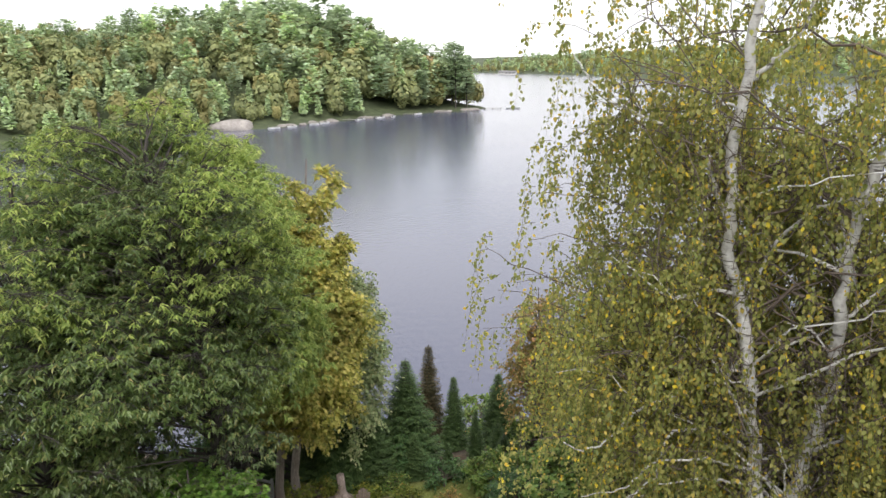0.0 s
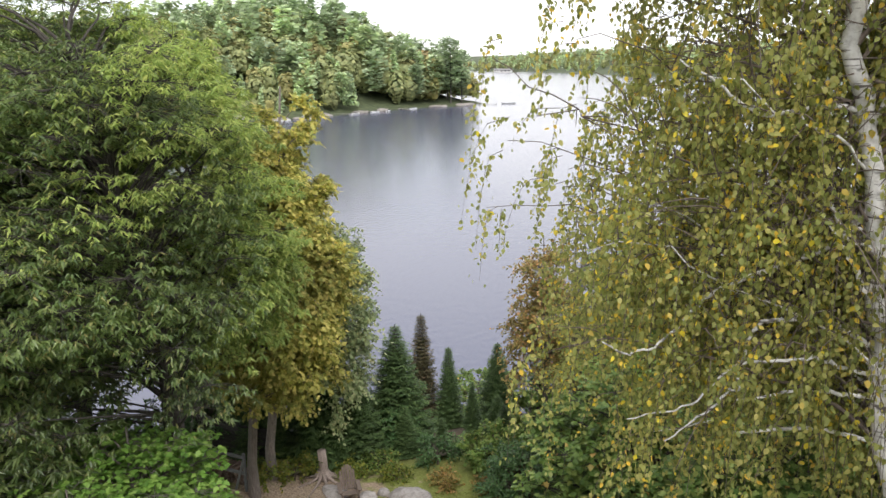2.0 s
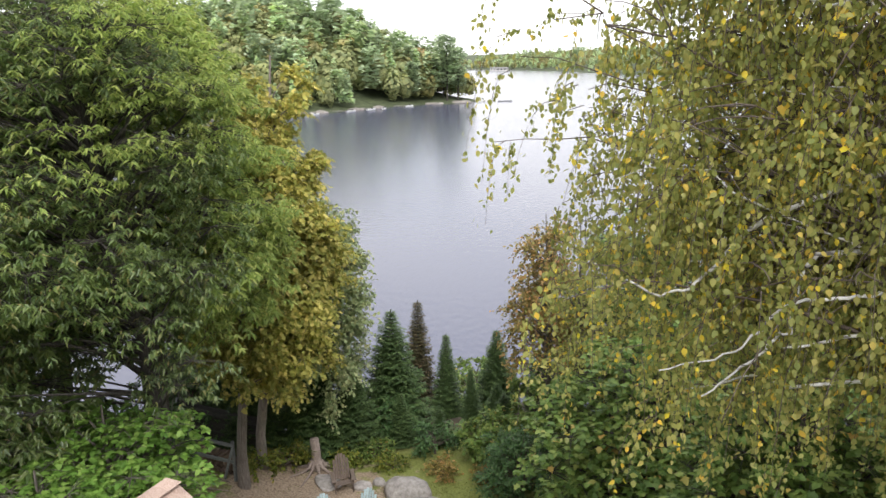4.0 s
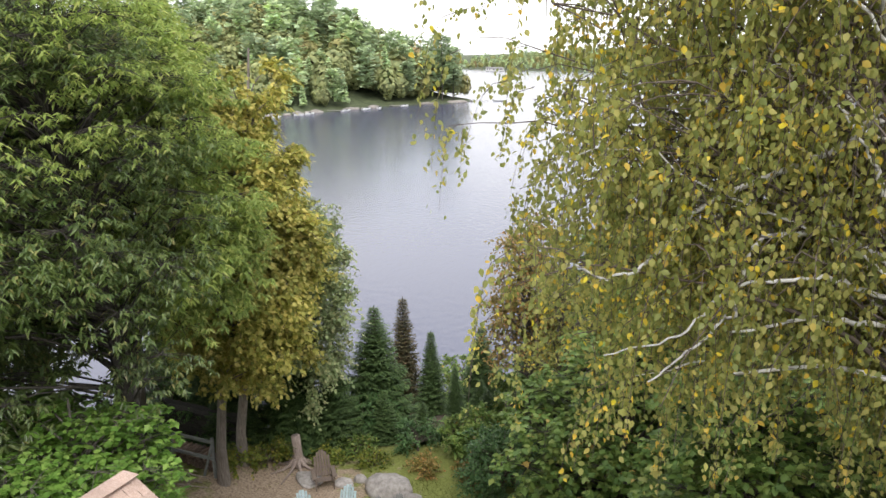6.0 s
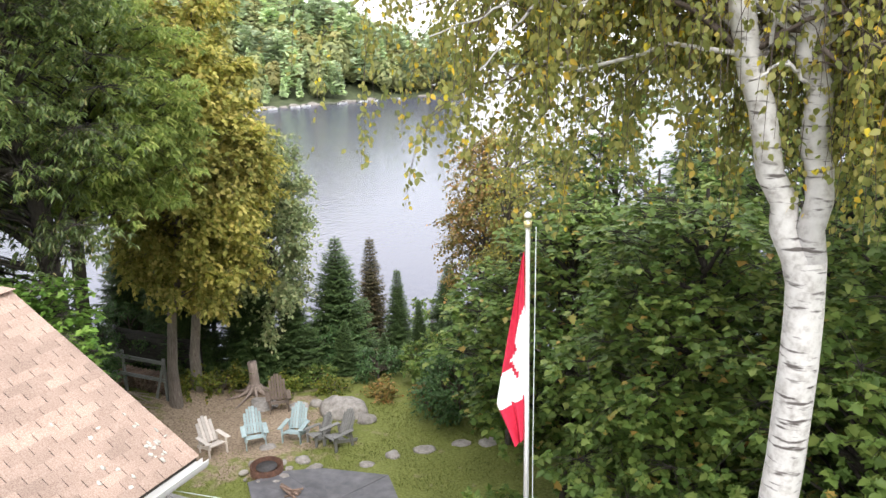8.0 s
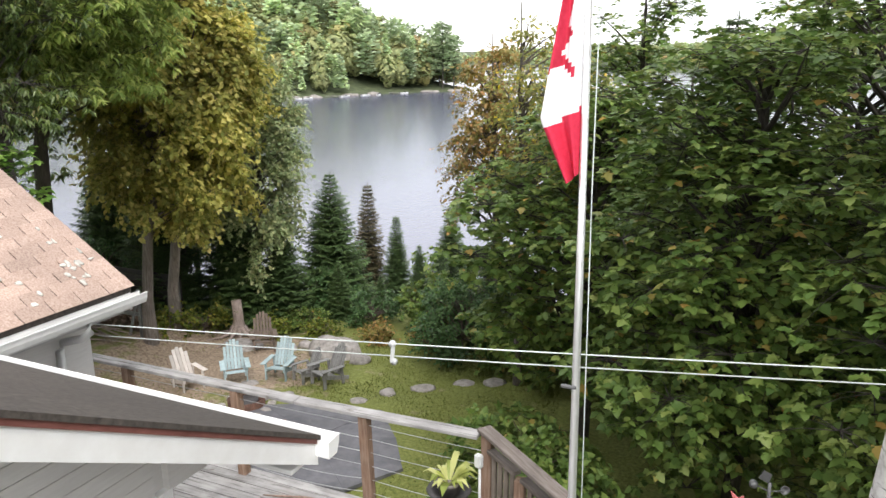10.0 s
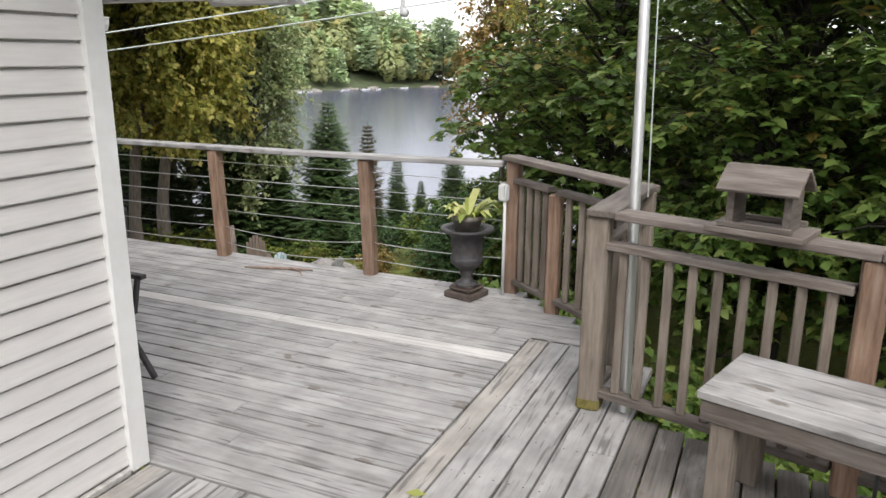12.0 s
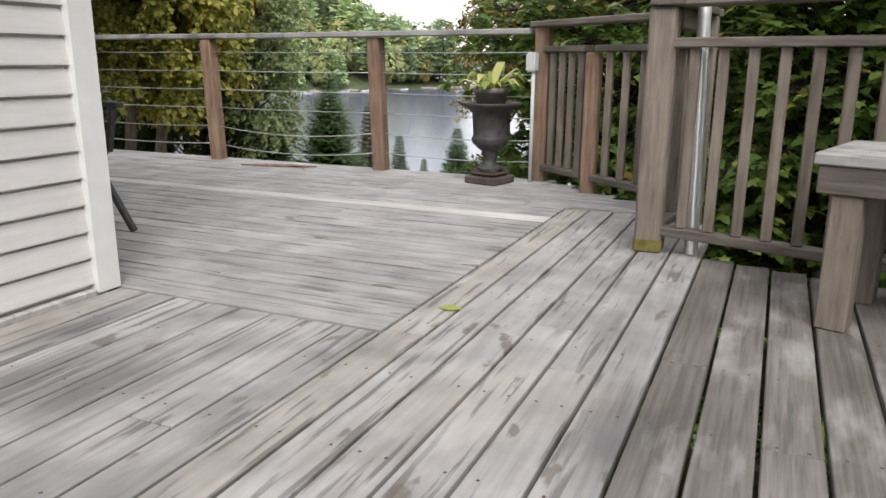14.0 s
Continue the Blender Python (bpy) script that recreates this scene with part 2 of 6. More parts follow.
M_FARROCK = surface("shore_granite", [(0.25, (0.20, 0.18, 0.165)), (0.75, (0.42, 0.38, 0.35))], 0.5, (1, 1, 1.5), 0.85, 0.5, blotch=0.25, blotch_scale=0.2, vary=0.15, dist=0.3)
M_SLAB = surface("dark_slate_slab", [(0.3, (0.10, 0.10, 0.115)), (0.7, (0.19, 0.185, 0.20))], 3.0, (1, 1, 1), 0.6, 0.3, blotch=0.25, blotch_scale=1.2, vary=0.1)
M_BARK = surface("grey_bark", [(0.3, (0.07, 0.06, 0.05)), (0.7, (0.22, 0.19, 0.165))], 5.0, (6, 6, 1), 0.9, 0.9, blotch=0.25, blotch_scale=1.5, dist=0.03)
M_DKBARK = surface("dark_bark", [(0.3, (0.03, 0.026, 0.022)), (0.7, (0.10, 0.085, 0.075))], 5.0, (6, 6, 1), 0.9, 0.9, blotch=0.25, blotch_scale=1.5, dist=0.03)
M_CEDARBARK = surface("stringy_cedar_bark", [(0.3, (0.12, 0.10, 0.085)), (0.7, (0.32, 0.28, 0.25))], 4.0, (10, 10, 0.8), 0.9, 0.9, blotch=0.2, blotch_scale=1.5, dist=0.02)
M_STUMP = surface("bleached_stump_wood", [(0.3, (0.20, 0.15, 0.125)), (0.7, (0.45, 0.37, 0.33))], 4.0, (9, 9, 0.8), 0.9, 0.9, blotch=0.2, dist=0.02)
M_FIREWOOD = surface("split_firewood", [(0.3, (0.13, 0.08, 0.06)), (0.7, (0.36, 0.26, 0.21))], 5.0, (2, 8, 8), 0.9, 0.5, blotch=0.2, vary=0.35)
M_SHED = surface("dark_shed_board", [(0.3, (0.025, 0.023, 0.022)), (0.7, (0.075, 0.068, 0.062))], 4.0, (1.5, 10, 10), 0.9, 0.4, vary=0.3)
M_SHEDRAIL = surface("silver_shed_rail", [(0.3, (0.14, 0.15, 0.15)), (0.7, (0.30, 0.31, 0.31))], 4.0, (1.5, 10, 10), 0.85, 0.4, vary=0.2)
M_RED = surface("flag_red", [(0.3, (0.52, 0.012, 0.045)), (0.7, (0.62, 0.025, 0.07))], 30.0, (1, 1, 1), 0.8, 0.1, blotch=0.05)
M_WHITE = surface("flag_white", [(0.3, (0.76, 0.75, 0.77)), (0.7, (0.82, 0.81, 0.83))], 30.0, (1, 1, 1), 0.8, 0.1, blotch=0.05)
M_VANE = surface("faded_red_paint", [(0.3, (0.444, 0.106, 0.106)), (0.7, (0.549, 0.181, 0.170))], 12.0, (1, 1, 1), 0.6, 0.1)
M_VANEGREY = surface("grey_metal", [(0.3, (0.072, 0.072, 0.074)), (0.7, (0.126, 0.126, 0.128))], 12.0, (1, 1, 1), 0.5, 0.1, metal=0.3)
M_TWIG = surface("brown_twig", [(0.3, (0.08, 0.06, 0.05)), (0.7, (0.17, 0.135, 0.115))], 12.0, (1, 1, 1), 0.9, 0.3)
M_GOLD = surface("gilt_ball", [(0.3, (0.75, 0.62, 0.28)), (0.7, (0.85, 0.74, 0.4))], 12.0, (1, 1, 1), 0.35, 0.0, metal=0.7)
M_BOAT = surface("white_hull", [(0.3, (0.62, 0.62, 0.62)), (0.7, (0.75, 0.75, 0.75))], 0.5, (1, 1, 1), 0.5, 0.0, vary=0.2)
M_DOCK = surface("grey_dock", [(0.3, (0.26, 0.24, 0.22)), (0.7, (0.42, 0.40, 0.37))], 0.8, (1, 1, 1), 0.8, 0.0, vary=0.2)
M_COTTAGE = surface("white_cottage_wall", [(0.3, (0.62, 0.61, 0.58)), (0.7, (0.72, 0.71, 0.68))], 0.5, (1, 1, 1), 0.7, 0.0)
M_COTROOF = surface("grey_cottage_roof", [(0.3, (0.16, 0.155, 0.15)), (0.7, (0.25, 0.24, 0.235))], 0.8, (1, 1, 1), 0.8, 0.0)
M_PANE = surface("dark_window_pane", [(0.3, (0.03, 0.035, 0.04)), (0.7, (0.05, 0.055, 0.06))], 2.0, (1, 1, 1), 0.1, 0.0)


def birch_bark():
    m = surface("white_birch_bark", [(0.28, (0.34, 0.315, 0.30)), (0.5, (0.58, 0.56, 0.55)), (0.75, (0.68, 0.665, 0.655))], 4.0, (3, 3, 3), 0.65, 0.3, blotch=0.12, blotch_scale=2.0, dist=0.01)
    nd, ln = m.node_tree.nodes, m.node_tree.links
    bs = nd["Principled BSDF"]
    src = bs.inputs["Base Color"].links[0].from_socket
    co = nd.new("ShaderNodeTexCoord")
    mp = nd.new("ShaderNodeMapping")
    mp.inputs["Scale"].default_value = (3.0, 3.0, 17.0)
    ln.new(co.outputs["Object"], mp.inputs["Vector"])
    n = nd.new("ShaderNodeTexNoise")
    n.inputs["Scale"].default_value, n.inputs["Detail"].default_value = 1.3, 3
    ln.new(mp.outputs[0], n.inputs["Vector"])
    r = ramp(nd, [(0.58, (0, 0, 0)), (0.66, (1, 1, 1))])
    ln.new(n.outputs["Fac"], r.inputs["Fac"])
    mx = nd.new("ShaderNodeMixRGB")
    ln.new(r.outputs[0], mx.inputs[0])
    ln.new(src, mx.inputs[1])
    mx.inputs[2].default_value = (0.11, 0.095, 0.09, 1)
    ln.new(mx.outputs[0], bs.inputs["Base Color"])
    return m


M_BIRCH = birch_bark()

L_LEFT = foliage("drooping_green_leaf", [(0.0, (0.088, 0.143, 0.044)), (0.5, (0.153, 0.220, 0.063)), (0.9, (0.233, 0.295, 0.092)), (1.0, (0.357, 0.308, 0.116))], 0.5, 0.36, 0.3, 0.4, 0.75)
# fresh tree's own green; also paints light from above on the great tree
L_LIGHT = foliage("fresh_and_toplit_leaf", [(0.0, (0.211, 0.295, 0.077)), (0.6, (0.352, 0.443, 0.117)), (1.0, (0.532, 0.569, 0.180))], 0.5, 0.45, 0.25, 0.5)
L_MAPLE = foliage("maple_green_leaf", [(0.0, (0.098, 0.172, 0.041)), (0.6, (0.181, 0.270, 0.063)), (0.97, (0.279, 0.343, 0.092)), (1.0, (0.537, 0.327, 0.092))], 0.33, 0.45, 0.25, 0.6)
L_SAPLING = foliage("bright_sapling_leaf", [(0.0, (0.111, 0.221, 0.043)), (0.6, (0.196, 0.340, 0.064)), (1.0, (0.289, 0.416, 0.102))], 0.4, 0.45, 0.3, 0.7)
L_BIRCH = foliage("birch_olive_leaf", [(0.0, (0.213, 0.249, 0.073)), (0.5, (0.347, 0.358, 0.106)), (0.90, (0.493, 0.448, 0.146)), (0.955, (0.806, 0.538, 0.082)), (1.0, (0.869, 0.739, 0.067))], 0.55, 0.45, 0.22, 0.5, 0.35)
L_YELLOWB = foliage("yellowing_leaf", [(0.0, (0.169, 0.169, 0.046)), (0.5, (0.312, 0.247, 0.072)), (0.85, (0.442, 0.286, 0.104)), (1.0, (0.585, 0.312, 0.130))], 0.36, 0.5, 0.3, 0.5)
L_CEDAR = foliage("yellowing_cedar_spray", [(0.0, (0.213, 0.237, 0.056)), (0.5, (0.442, 0.434, 0.111)), (1.0, (0.721, 0.611, 0.201))], 0.45, 0.6, 0.3, 0.5)
L_GREYG = foliage("grey_green_leaf", [(0.0, (0.183, 0.246, 0.107)), (0.6, (0.299, 0.354, 0.161)), (1.0, (0.429, 0.429, 0.216))], 0.3, 0.5, 0.25, 0.5)
L_SPRUCE = foliage("dark_spruce_needles", [(0.0, (0.041, 0.074, 0.026)), (0.6, (0.073, 0.123, 0.040)), (1.0, (0.119, 0.173, 0.056))], 0.1, 0.6, 0.25, 0.6)
L_SPRUCEB = foliage("browned_spruce_needles", [(0.0, (0.045, 0.05, 0.022)), (0.6, (0.085, 0.075, 0.035)), (1.0, (0.14, 0.095, 0.05))], 0.1, 0.6, 0.25, 0.6)
L_SHRUB = foliage("dark_shrub_leaf", [(0.0, (0.047, 0.104, 0.037)), (0.6, (0.092, 0.176, 0.060)), (1.0, (0.143, 0.235, 0.084))], 0.25, 0.42, 0.25, 0.8)
L_FERN = foliage("yellow_green_fern", [(0.0, (0.10, 0.15, 0.03)), (0.6, (0.20, 0.24, 0.045)), (1.0, (0.34, 0.30, 0.06))], 0.35, 0.5, 0.3, 0.8)
L_POT = foliage("lime_striped_leaf", [(0.0, (0.22, 0.28, 0.06)), (0.6, (0.42, 0.46, 0.12)), (1.0, (0.60, 0.60, 0.25))], 0.35, 0.4, 0.15, 6)
# far foliage is paled so that distance haze sits in its colours
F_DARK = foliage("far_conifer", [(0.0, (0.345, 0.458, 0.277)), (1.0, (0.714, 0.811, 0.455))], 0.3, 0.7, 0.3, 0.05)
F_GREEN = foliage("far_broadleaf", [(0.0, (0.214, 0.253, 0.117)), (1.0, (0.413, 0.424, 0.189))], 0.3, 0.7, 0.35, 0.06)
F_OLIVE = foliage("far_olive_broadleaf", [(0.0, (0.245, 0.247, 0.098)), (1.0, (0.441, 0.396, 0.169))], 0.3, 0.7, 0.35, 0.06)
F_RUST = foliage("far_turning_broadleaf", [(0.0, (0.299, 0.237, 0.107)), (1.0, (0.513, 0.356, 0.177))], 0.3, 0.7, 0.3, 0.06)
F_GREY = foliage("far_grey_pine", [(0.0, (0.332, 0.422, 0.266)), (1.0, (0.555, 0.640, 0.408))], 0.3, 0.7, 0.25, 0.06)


def ground_material():
    m, nd, ln, bs = nodes_of("lawn_and_earth")
    geo = nd.new("ShaderNodeNewGeometry")
    big, fine, mid = nd.new("ShaderNodeTexNoise"), nd.new("ShaderNodeTexNoise"), nd.new("ShaderNodeTexNoise")
    for n, s, d in ((big, 0.32, 5), (fine, 14.0, 6), (mid, 2.2, 5)):
        n.inputs["Scale"].default_value, n.inputs["Detail"].default_value = s, d
        ln.new(geo.outputs["Position"], n.inputs["Vector"])
    grass = ramp(nd, [(0.3, (0.13, 0.155, 0.035)), (0.55, (0.20, 0.225, 0.055)), (0.75, (0.27, 0.27, 0.085))])
    earth = ramp(nd, [(0.3, (0.19, 0.135, 0.095)), (0.55, (0.36, 0.275, 0.20)), (0.75, (0.47, 0.375, 0.29))])
    ln.new(fine.outputs["Fac"], grass.inputs["Fac"])
    ln.new(fine.outputs["Fac"], earth.inputs["Fac"])
    # worn earth round the fire ring and along the wood stand
    sub = nd.new("ShaderNodeVectorMath")
    sub.operation = "DISTANCE"
    sub.inputs[1].default_value = (-11.8, 13.0, -4.0)
    ln.new(geo.outputs["Position"], sub.inputs[0])
    near = nd.new("ShaderNodeMapRange")
    near.inputs["From Min"].default_value, near.inputs["From Max"].default_value = 1.6, 4.6
    near.inputs["To Min"].default_value, near.inputs["To Max"].default_value = 0.42, -0.12
    ln.new(sub.outputs["Value"], near.inputs["Value"])
    a1 = nd.new("ShaderNodeMath")
    a1.operation = "ADD"
    ln.new(mid.outputs["Fac"], a1.inputs[0])
    ln.new(near.outputs[0], a1.inputs[1])
    a2 = nd.new("ShaderNodeMapRange")
    a2.inputs["From Min"].default_value, a2.inputs["From Max"].default_value = 0.52, 0.72
    ln.new(a1.outputs[0], a2.inputs["Value"])
    mx = nd.new("ShaderNodeMixRGB")
    ln.new(a2.outputs[0], mx.inputs[0])
    ln.new(grass.outputs[0], mx.inputs[1])
    ln.new(earth.outputs[0], mx.inputs[2])
    # leaf litter where the bank falls away
    sep = nd.new("ShaderNodeSeparateXYZ")
    ln.new(geo.outputs["Position"], sep.inputs[0])
    bank = nd.new("ShaderNodeMapRange")
    bank.inputs["From Min"].default_value, bank.inputs["From Max"].default_value = -4.66, -5.1
    ln.new(sep.outputs["Z"], bank.inputs["Value"])
    litter = ramp(nd, [(0.3, (0.035, 0.028, 0.018)), (0.6, (0.085, 0.06, 0.035)), (0.8, (0.17, 0.10, 0.05))])
    ln.new(mid.outputs["Fac"], litter.inputs["Fac"])
    mx2 = nd.new("ShaderNodeMixRGB")
    ln.new(bank.outputs[0], mx2.inputs[0])
    ln.new(mx.outputs[0], mx2.inputs[1])
    ln.new(litter.outputs[0], mx2.inputs[2])
    wild = nd.new("ShaderNodeMapRange")
    wild.inputs["From Min"].default_value, wild.inputs["From Max"].default_value = 22, 40
    ln.new(sub.outputs["Value"], wild.inputs["Value"])
    mx3 = nd.new("ShaderNodeMixRGB")
    ln.new(wild.outputs[0], mx3.inputs[0])
    ln.new(mx2.outputs[0], mx3.inputs[1])
    floor_c = ramp(nd, [(0.35, (0.05, 0.065, 0.03)), (0.7, (0.10, 0.12, 0.055))])
    ln.new(big.outputs["Fac"], floor_c.inputs["Fac"])
    ln.new(floor_c.outputs[0], mx3.inputs[2])
    ln.new(mx3.outputs[0], bs.inputs["Base Color"])
    bs.inputs["Roughness"].default_value = 0.95
    b = nd.new("ShaderNodeBump")
    b.inputs["Strength"].default_value, b.inputs["Distance"].default_value = 0.6, 0.04
    ln.new(fine.outputs["Fac"], b.inputs["Height"])
    ln.new(b.outputs[0], bs.inputs["Normal"])
    return m


def water_material():
    m, nd, ln, bs = nodes_of("lake_water")
    # base colour lifted to stand in for sky brightness mirrored by the lake
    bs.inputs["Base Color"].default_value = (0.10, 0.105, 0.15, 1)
    bs.inputs["Roughness"].default_value, bs.inputs["IOR"].default_value = 0.16, 1.36
    geo = nd.new("ShaderNodeNewGeometry")
    mp = nd.new("ShaderNodeMapping")
    mp.inputs["Scale"].default_value = (1.0, 0.6, 1.0)
    ln.new(geo.outputs["Position"], mp.inputs["Vector"])
    n, n2 = nd.new("ShaderNodeTexNoise"), nd.new("ShaderNodeTexNoise")
    n.inputs["Scale"].default_value, n.inputs["Detail"].default_value = 1.1, 4
    n2.inputs["Scale"].default_value, n2.inputs["Detail"].default_value = 0.035, 3
    ln.new(mp.outputs[0], n.inputs["Vector"])
    ln.new(mp.outputs[0], n2.inputs["Vector"])
    st = nd.new("ShaderNodeMapRange")
    st.inputs["From Min"].default_value, st.inputs["From Max"].default_value = 0.35, 0.65
    st.inputs["To Min"].default_value, st.inputs["To Max"].default_value = 0.4, 0.75
    ln.new(n2.outputs["Fac"], st.inputs["Value"])
    b = nd.new("ShaderNodeBump")
    b.inputs["Distance"].default_value = 0.12
    ln.new(st.outputs[0], b.inputs["Strength"])
    ln.new(n.outputs["Fac"], b.inputs["Height"])
    ln.new(b.outputs[0], bs.inputs["Normal"])
    return m


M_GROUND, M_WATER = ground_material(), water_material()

# ---- helpers for meshes and parts ----
UP = Vector((0, 0, 1))


def wm(ob):
    return wm(ob.parent) @ ob.matrix_basis if ob.parent else ob.matrix_basis.copy()


def thing(name, place=(0, 0, 0), label="", category="", group="", kind="", turn=0):
    ob = new(name)
    ob.empty_display_size = 0.1
    ob.matrix_basis = pose(*place, 0, 0, turn)
    return tagged(ob, label, category, group, kind)


def part(name, mesh, material, parent=None, m=None, label="", kind=""):
    """A mesh as one object under a thing or a part; m is its pose in the world."""
    if isinstance(mesh, bmesh.types.BMesh):
        me = bpy.data.meshes.new(name)
        mesh.to_mesh(me)
        mesh.free()
        mesh = me
    if material is not None and not mesh.materials:
        mesh.materials.append(material)
    ob = new(name, mesh)
    ob.parent = parent
    m = Matrix.Identity(4) if m is None else m
    ob.matrix_basis = wm(parent).inverted() @ m if parent else m
    return tagged(ob, label, "", "", kind)


def np_mesh(name, verts, faces, smooth=False):
    """A mesh from arrays; faces is an (n, 3) or (n, 4) array."""
    verts, faces = np.asarray(verts, np.float32), np.asarray(faces, np.int32)
    me = bpy.data.meshes.new(name)
    me.vertices.add(len(verts))
    me.vertices.foreach_set("co", verts.ravel())
    k = faces.shape[1]
    me.loops.add(faces.size)
    me.loops.foreach_set("vertex_index", faces.ravel())
    me.polygons.add(len(faces))
    me.polygons.foreach_set("loop_start", np.arange(0, faces.size, k, dtype=np.int32))
    me.update(calc_edges=True)
    if smooth:
        me.polygons.foreach_set("use_smooth", np.ones(len(faces), bool))
    return me


def box(sx, sy, sz, bevel=0.004, segs=1):
    """A box about its middle with rounded edges."""
    bm = bmesh.new()
    bmesh.ops.create_cube(bm, size=1)
    bmesh.ops.scale(bm, vec=(sx, sy, sz), verts=bm.verts)
    if bevel:
        bmesh.ops.bevel(bm, geom=bm.edges[:], offset=bevel, segments=segs, affect="EDGES")
    return bm


def prism(points, depth):
    """An outline in x and z pulled out along y, centred."""
    bm = bmesh.new()
    front = [bm.verts.new((x, -depth / 2, z)) for x, z in points]
    back = [bm.verts.new((x, depth / 2, z)) for x, z in points]
    bm.faces.new(front)
    bm.faces.new(back[::-1])
    for i in range(len(points)):
        j = (i + 1) % len(points)
        bm.faces.new((front[j], front[i], back[i], back[j]))
    bmesh.ops.recalc_face_normals(bm, faces=bm.faces)
    return bm


def along(p0, p1):
    """A pose at the middle of a bar, its x along the bar and its z upwards."""
    p0, p1 = Vector(p0), Vector(p1)
    x = (p1 - p0).normalized()
    y = UP.cross(x).normalized() if abs(x.z) < 0.99 else Vector((0, 1, 0))
    z = x.cross(y)
    return Matrix.Translation((p0 + p1) / 2) @ Matrix((x, y, z)).transposed().to_4x4()


def bar(name, p0, p1, w, h, material, parent, bevel=0.004, label=""):
    """A beam of width w and height h between the middles of its ends."""
    return part(name, box((Vector(p1) - Vector(p0)).length, w, h, bevel), material, parent, along(p0, p1), label)


def tube_arrays(pts, radii, sides=6):
    """Vertices and quads of a tube along points."""
    pts, radii = np.asarray(pts, float), np.asarray(radii, float)
    d = np.gradient(pts, axis=0)
    d /= np.linalg.norm(d, axis=1, keepdims=True) + 1e-9
    ref = np.where(np.abs(d[:, 2:3]) < 0.9, [[0, 0, 1.0]], [[1.0, 0, 0]])
    a = np.cross(d, ref)
    a /= np.linalg.norm(a, axis=1, keepdims=True) + 1e-9
    b = np.cross(d, a)
    ang = np.linspace(0, 2 * np.pi, sides, endpoint=False)
    ring = a[:, None] * np.cos(ang)[None, :, None] + b[:, None] * np.sin(ang)[None, :, None]
    v = (pts[:, None] + ring * radii[:, None, None]).reshape(-1, 3)
    n = len(pts)
    i, j = np.meshgrid(np.arange(n - 1), np.arange(sides), indexing="ij")
    k = (j + 1) % sides
    f = np.stack([i * sides + j, i * sides + k, (i + 1) * sides + k, (i + 1) * sides + j], -1).reshape(-1, 4)
    return v, f


def joined(pieces):
    """Several (verts, faces) as one."""
    vs, fs, n = [], [], 0
    for v, f in pieces:
        vs.append(v)
        fs.append(np.asarray(f) + n)
        n += len(v)
    return np.concatenate(vs), np.concatenate(fs)


def tube(name, pts, radii, material, parent, sides=8, label="", caps=True):
    if np.isscalar(radii):
        radii = [radii] * len(pts)
    if caps:
        pts = [pts[0], *pts, pts[-1]]
        radii = [1e-4, *radii, 1e-4]
        pts = np.asarray(pts, float)
        pts[0] -= (pts[2] - pts[1]) * 1e-3
        pts[-1] += (pts[-2] - pts[-3]) * 1e-3
    v, f = tube_arrays(pts, radii, sides)
    return part(name, np_mesh(name, v, f, True), material, parent, None, label)


def lathe(profile, sides=28, flutes=0):
    """A turned shape from (radius, height) pairs."""
    ang = np.linspace(0, 2 * np.pi, sides, endpoint=False)
    v = []
    for r, z, *fl in profile:
        rr = r * (1 - (0.05 if fl and fl[0] else 0) * (np.arange(sides) % 2))
        v.append(np.stack([rr * np.cos(ang), rr * np.sin(ang), np.full(sides, z)], 1))
    v = np.concatenate(v)
    n = len(profile)
    i, j = np.meshgrid(np.arange(n - 1), np.arange(sides), indexing="ij")
    k = (j + 1) % sides
    f = np.stack([i * sides + j, i * sides + k, (i + 1) * sides + k, (i + 1) * sides + j], -1).reshape(-1, 4)
    return np_mesh("turned", v, f, not flutes)


def rock_mesh(seed, sx, sy, sz, rough=0.25, level=3):
    bm = bmesh.new()
    bmesh.ops.create_icosphere(bm, subdivisions=level, radius=1)
    off = Vector((seed * 3.1, seed * 1.7, seed * 2.3))
    for v in bm.verts:
        n = noise.noise(v.co * 1.1 + off) * rough * 1.4 + noise.noise(v.co * 2.9 + off) * rough * 0.5
        v.co *= 1 + n
        v.co.z = max(v.co.z, -0.55)
        v.co = Vector((v.co.x * sx, v.co.y * sy, v.co.z * sz))
    for f in bm.faces:
        f.smooth = True
    return bm


# ---- the lie of the land ----
LAKE = -16.45
AHEAD, ACROSS = np.array([-0.418, 0.908]), np.array([0.908, 0.418])


def smooth01(x):
    x = np.clip(x, 0, 1)
    return x * x * (3 - 2 * x)


def shore_side(px, py, line):
    """Distance to a shoreline, positive on its left."""
    best = np.full(px.shape, 1e9)
    sign = np.ones(px.shape)
    for (ax, ay), (bx, by) in zip(line[:-1], line[1:]):
        dx, dy = bx - ax, by - ay
        t = np.clip(((px - ax) * dx + (py - ay) * dy) / (dx * dx + dy * dy), 0, 1)
        d = np.hypot(px - ax - t * dx, py - ay - t * dy)
        s = np.where(dx * (py - ay) - dy * (px - ax) > 0, 1.0, -1.0)
        sign = np.where(d < best, s, sign)
        best = np.minimum(best, d)
    return best * sign


HEADLAND = [(-330, -60), (-320, 120), (-262, 250), (-240, 284), (-228, 300), (-221, 341), (-206, 392), (-186, 428), (-172, 440), (-186, 462), (-270, 520), (-470, 760), (-900, 1250), (-1500, 1750), (-3000, 2300)]
FARSHORE = [(-3000, 3400), (-1100, 2300), (-640, 1760), (-420, 1500), (-230, 1170), (-60, 960), (160, 820), (420, 640), (640, 300), (700, -300), (700, -1500)]


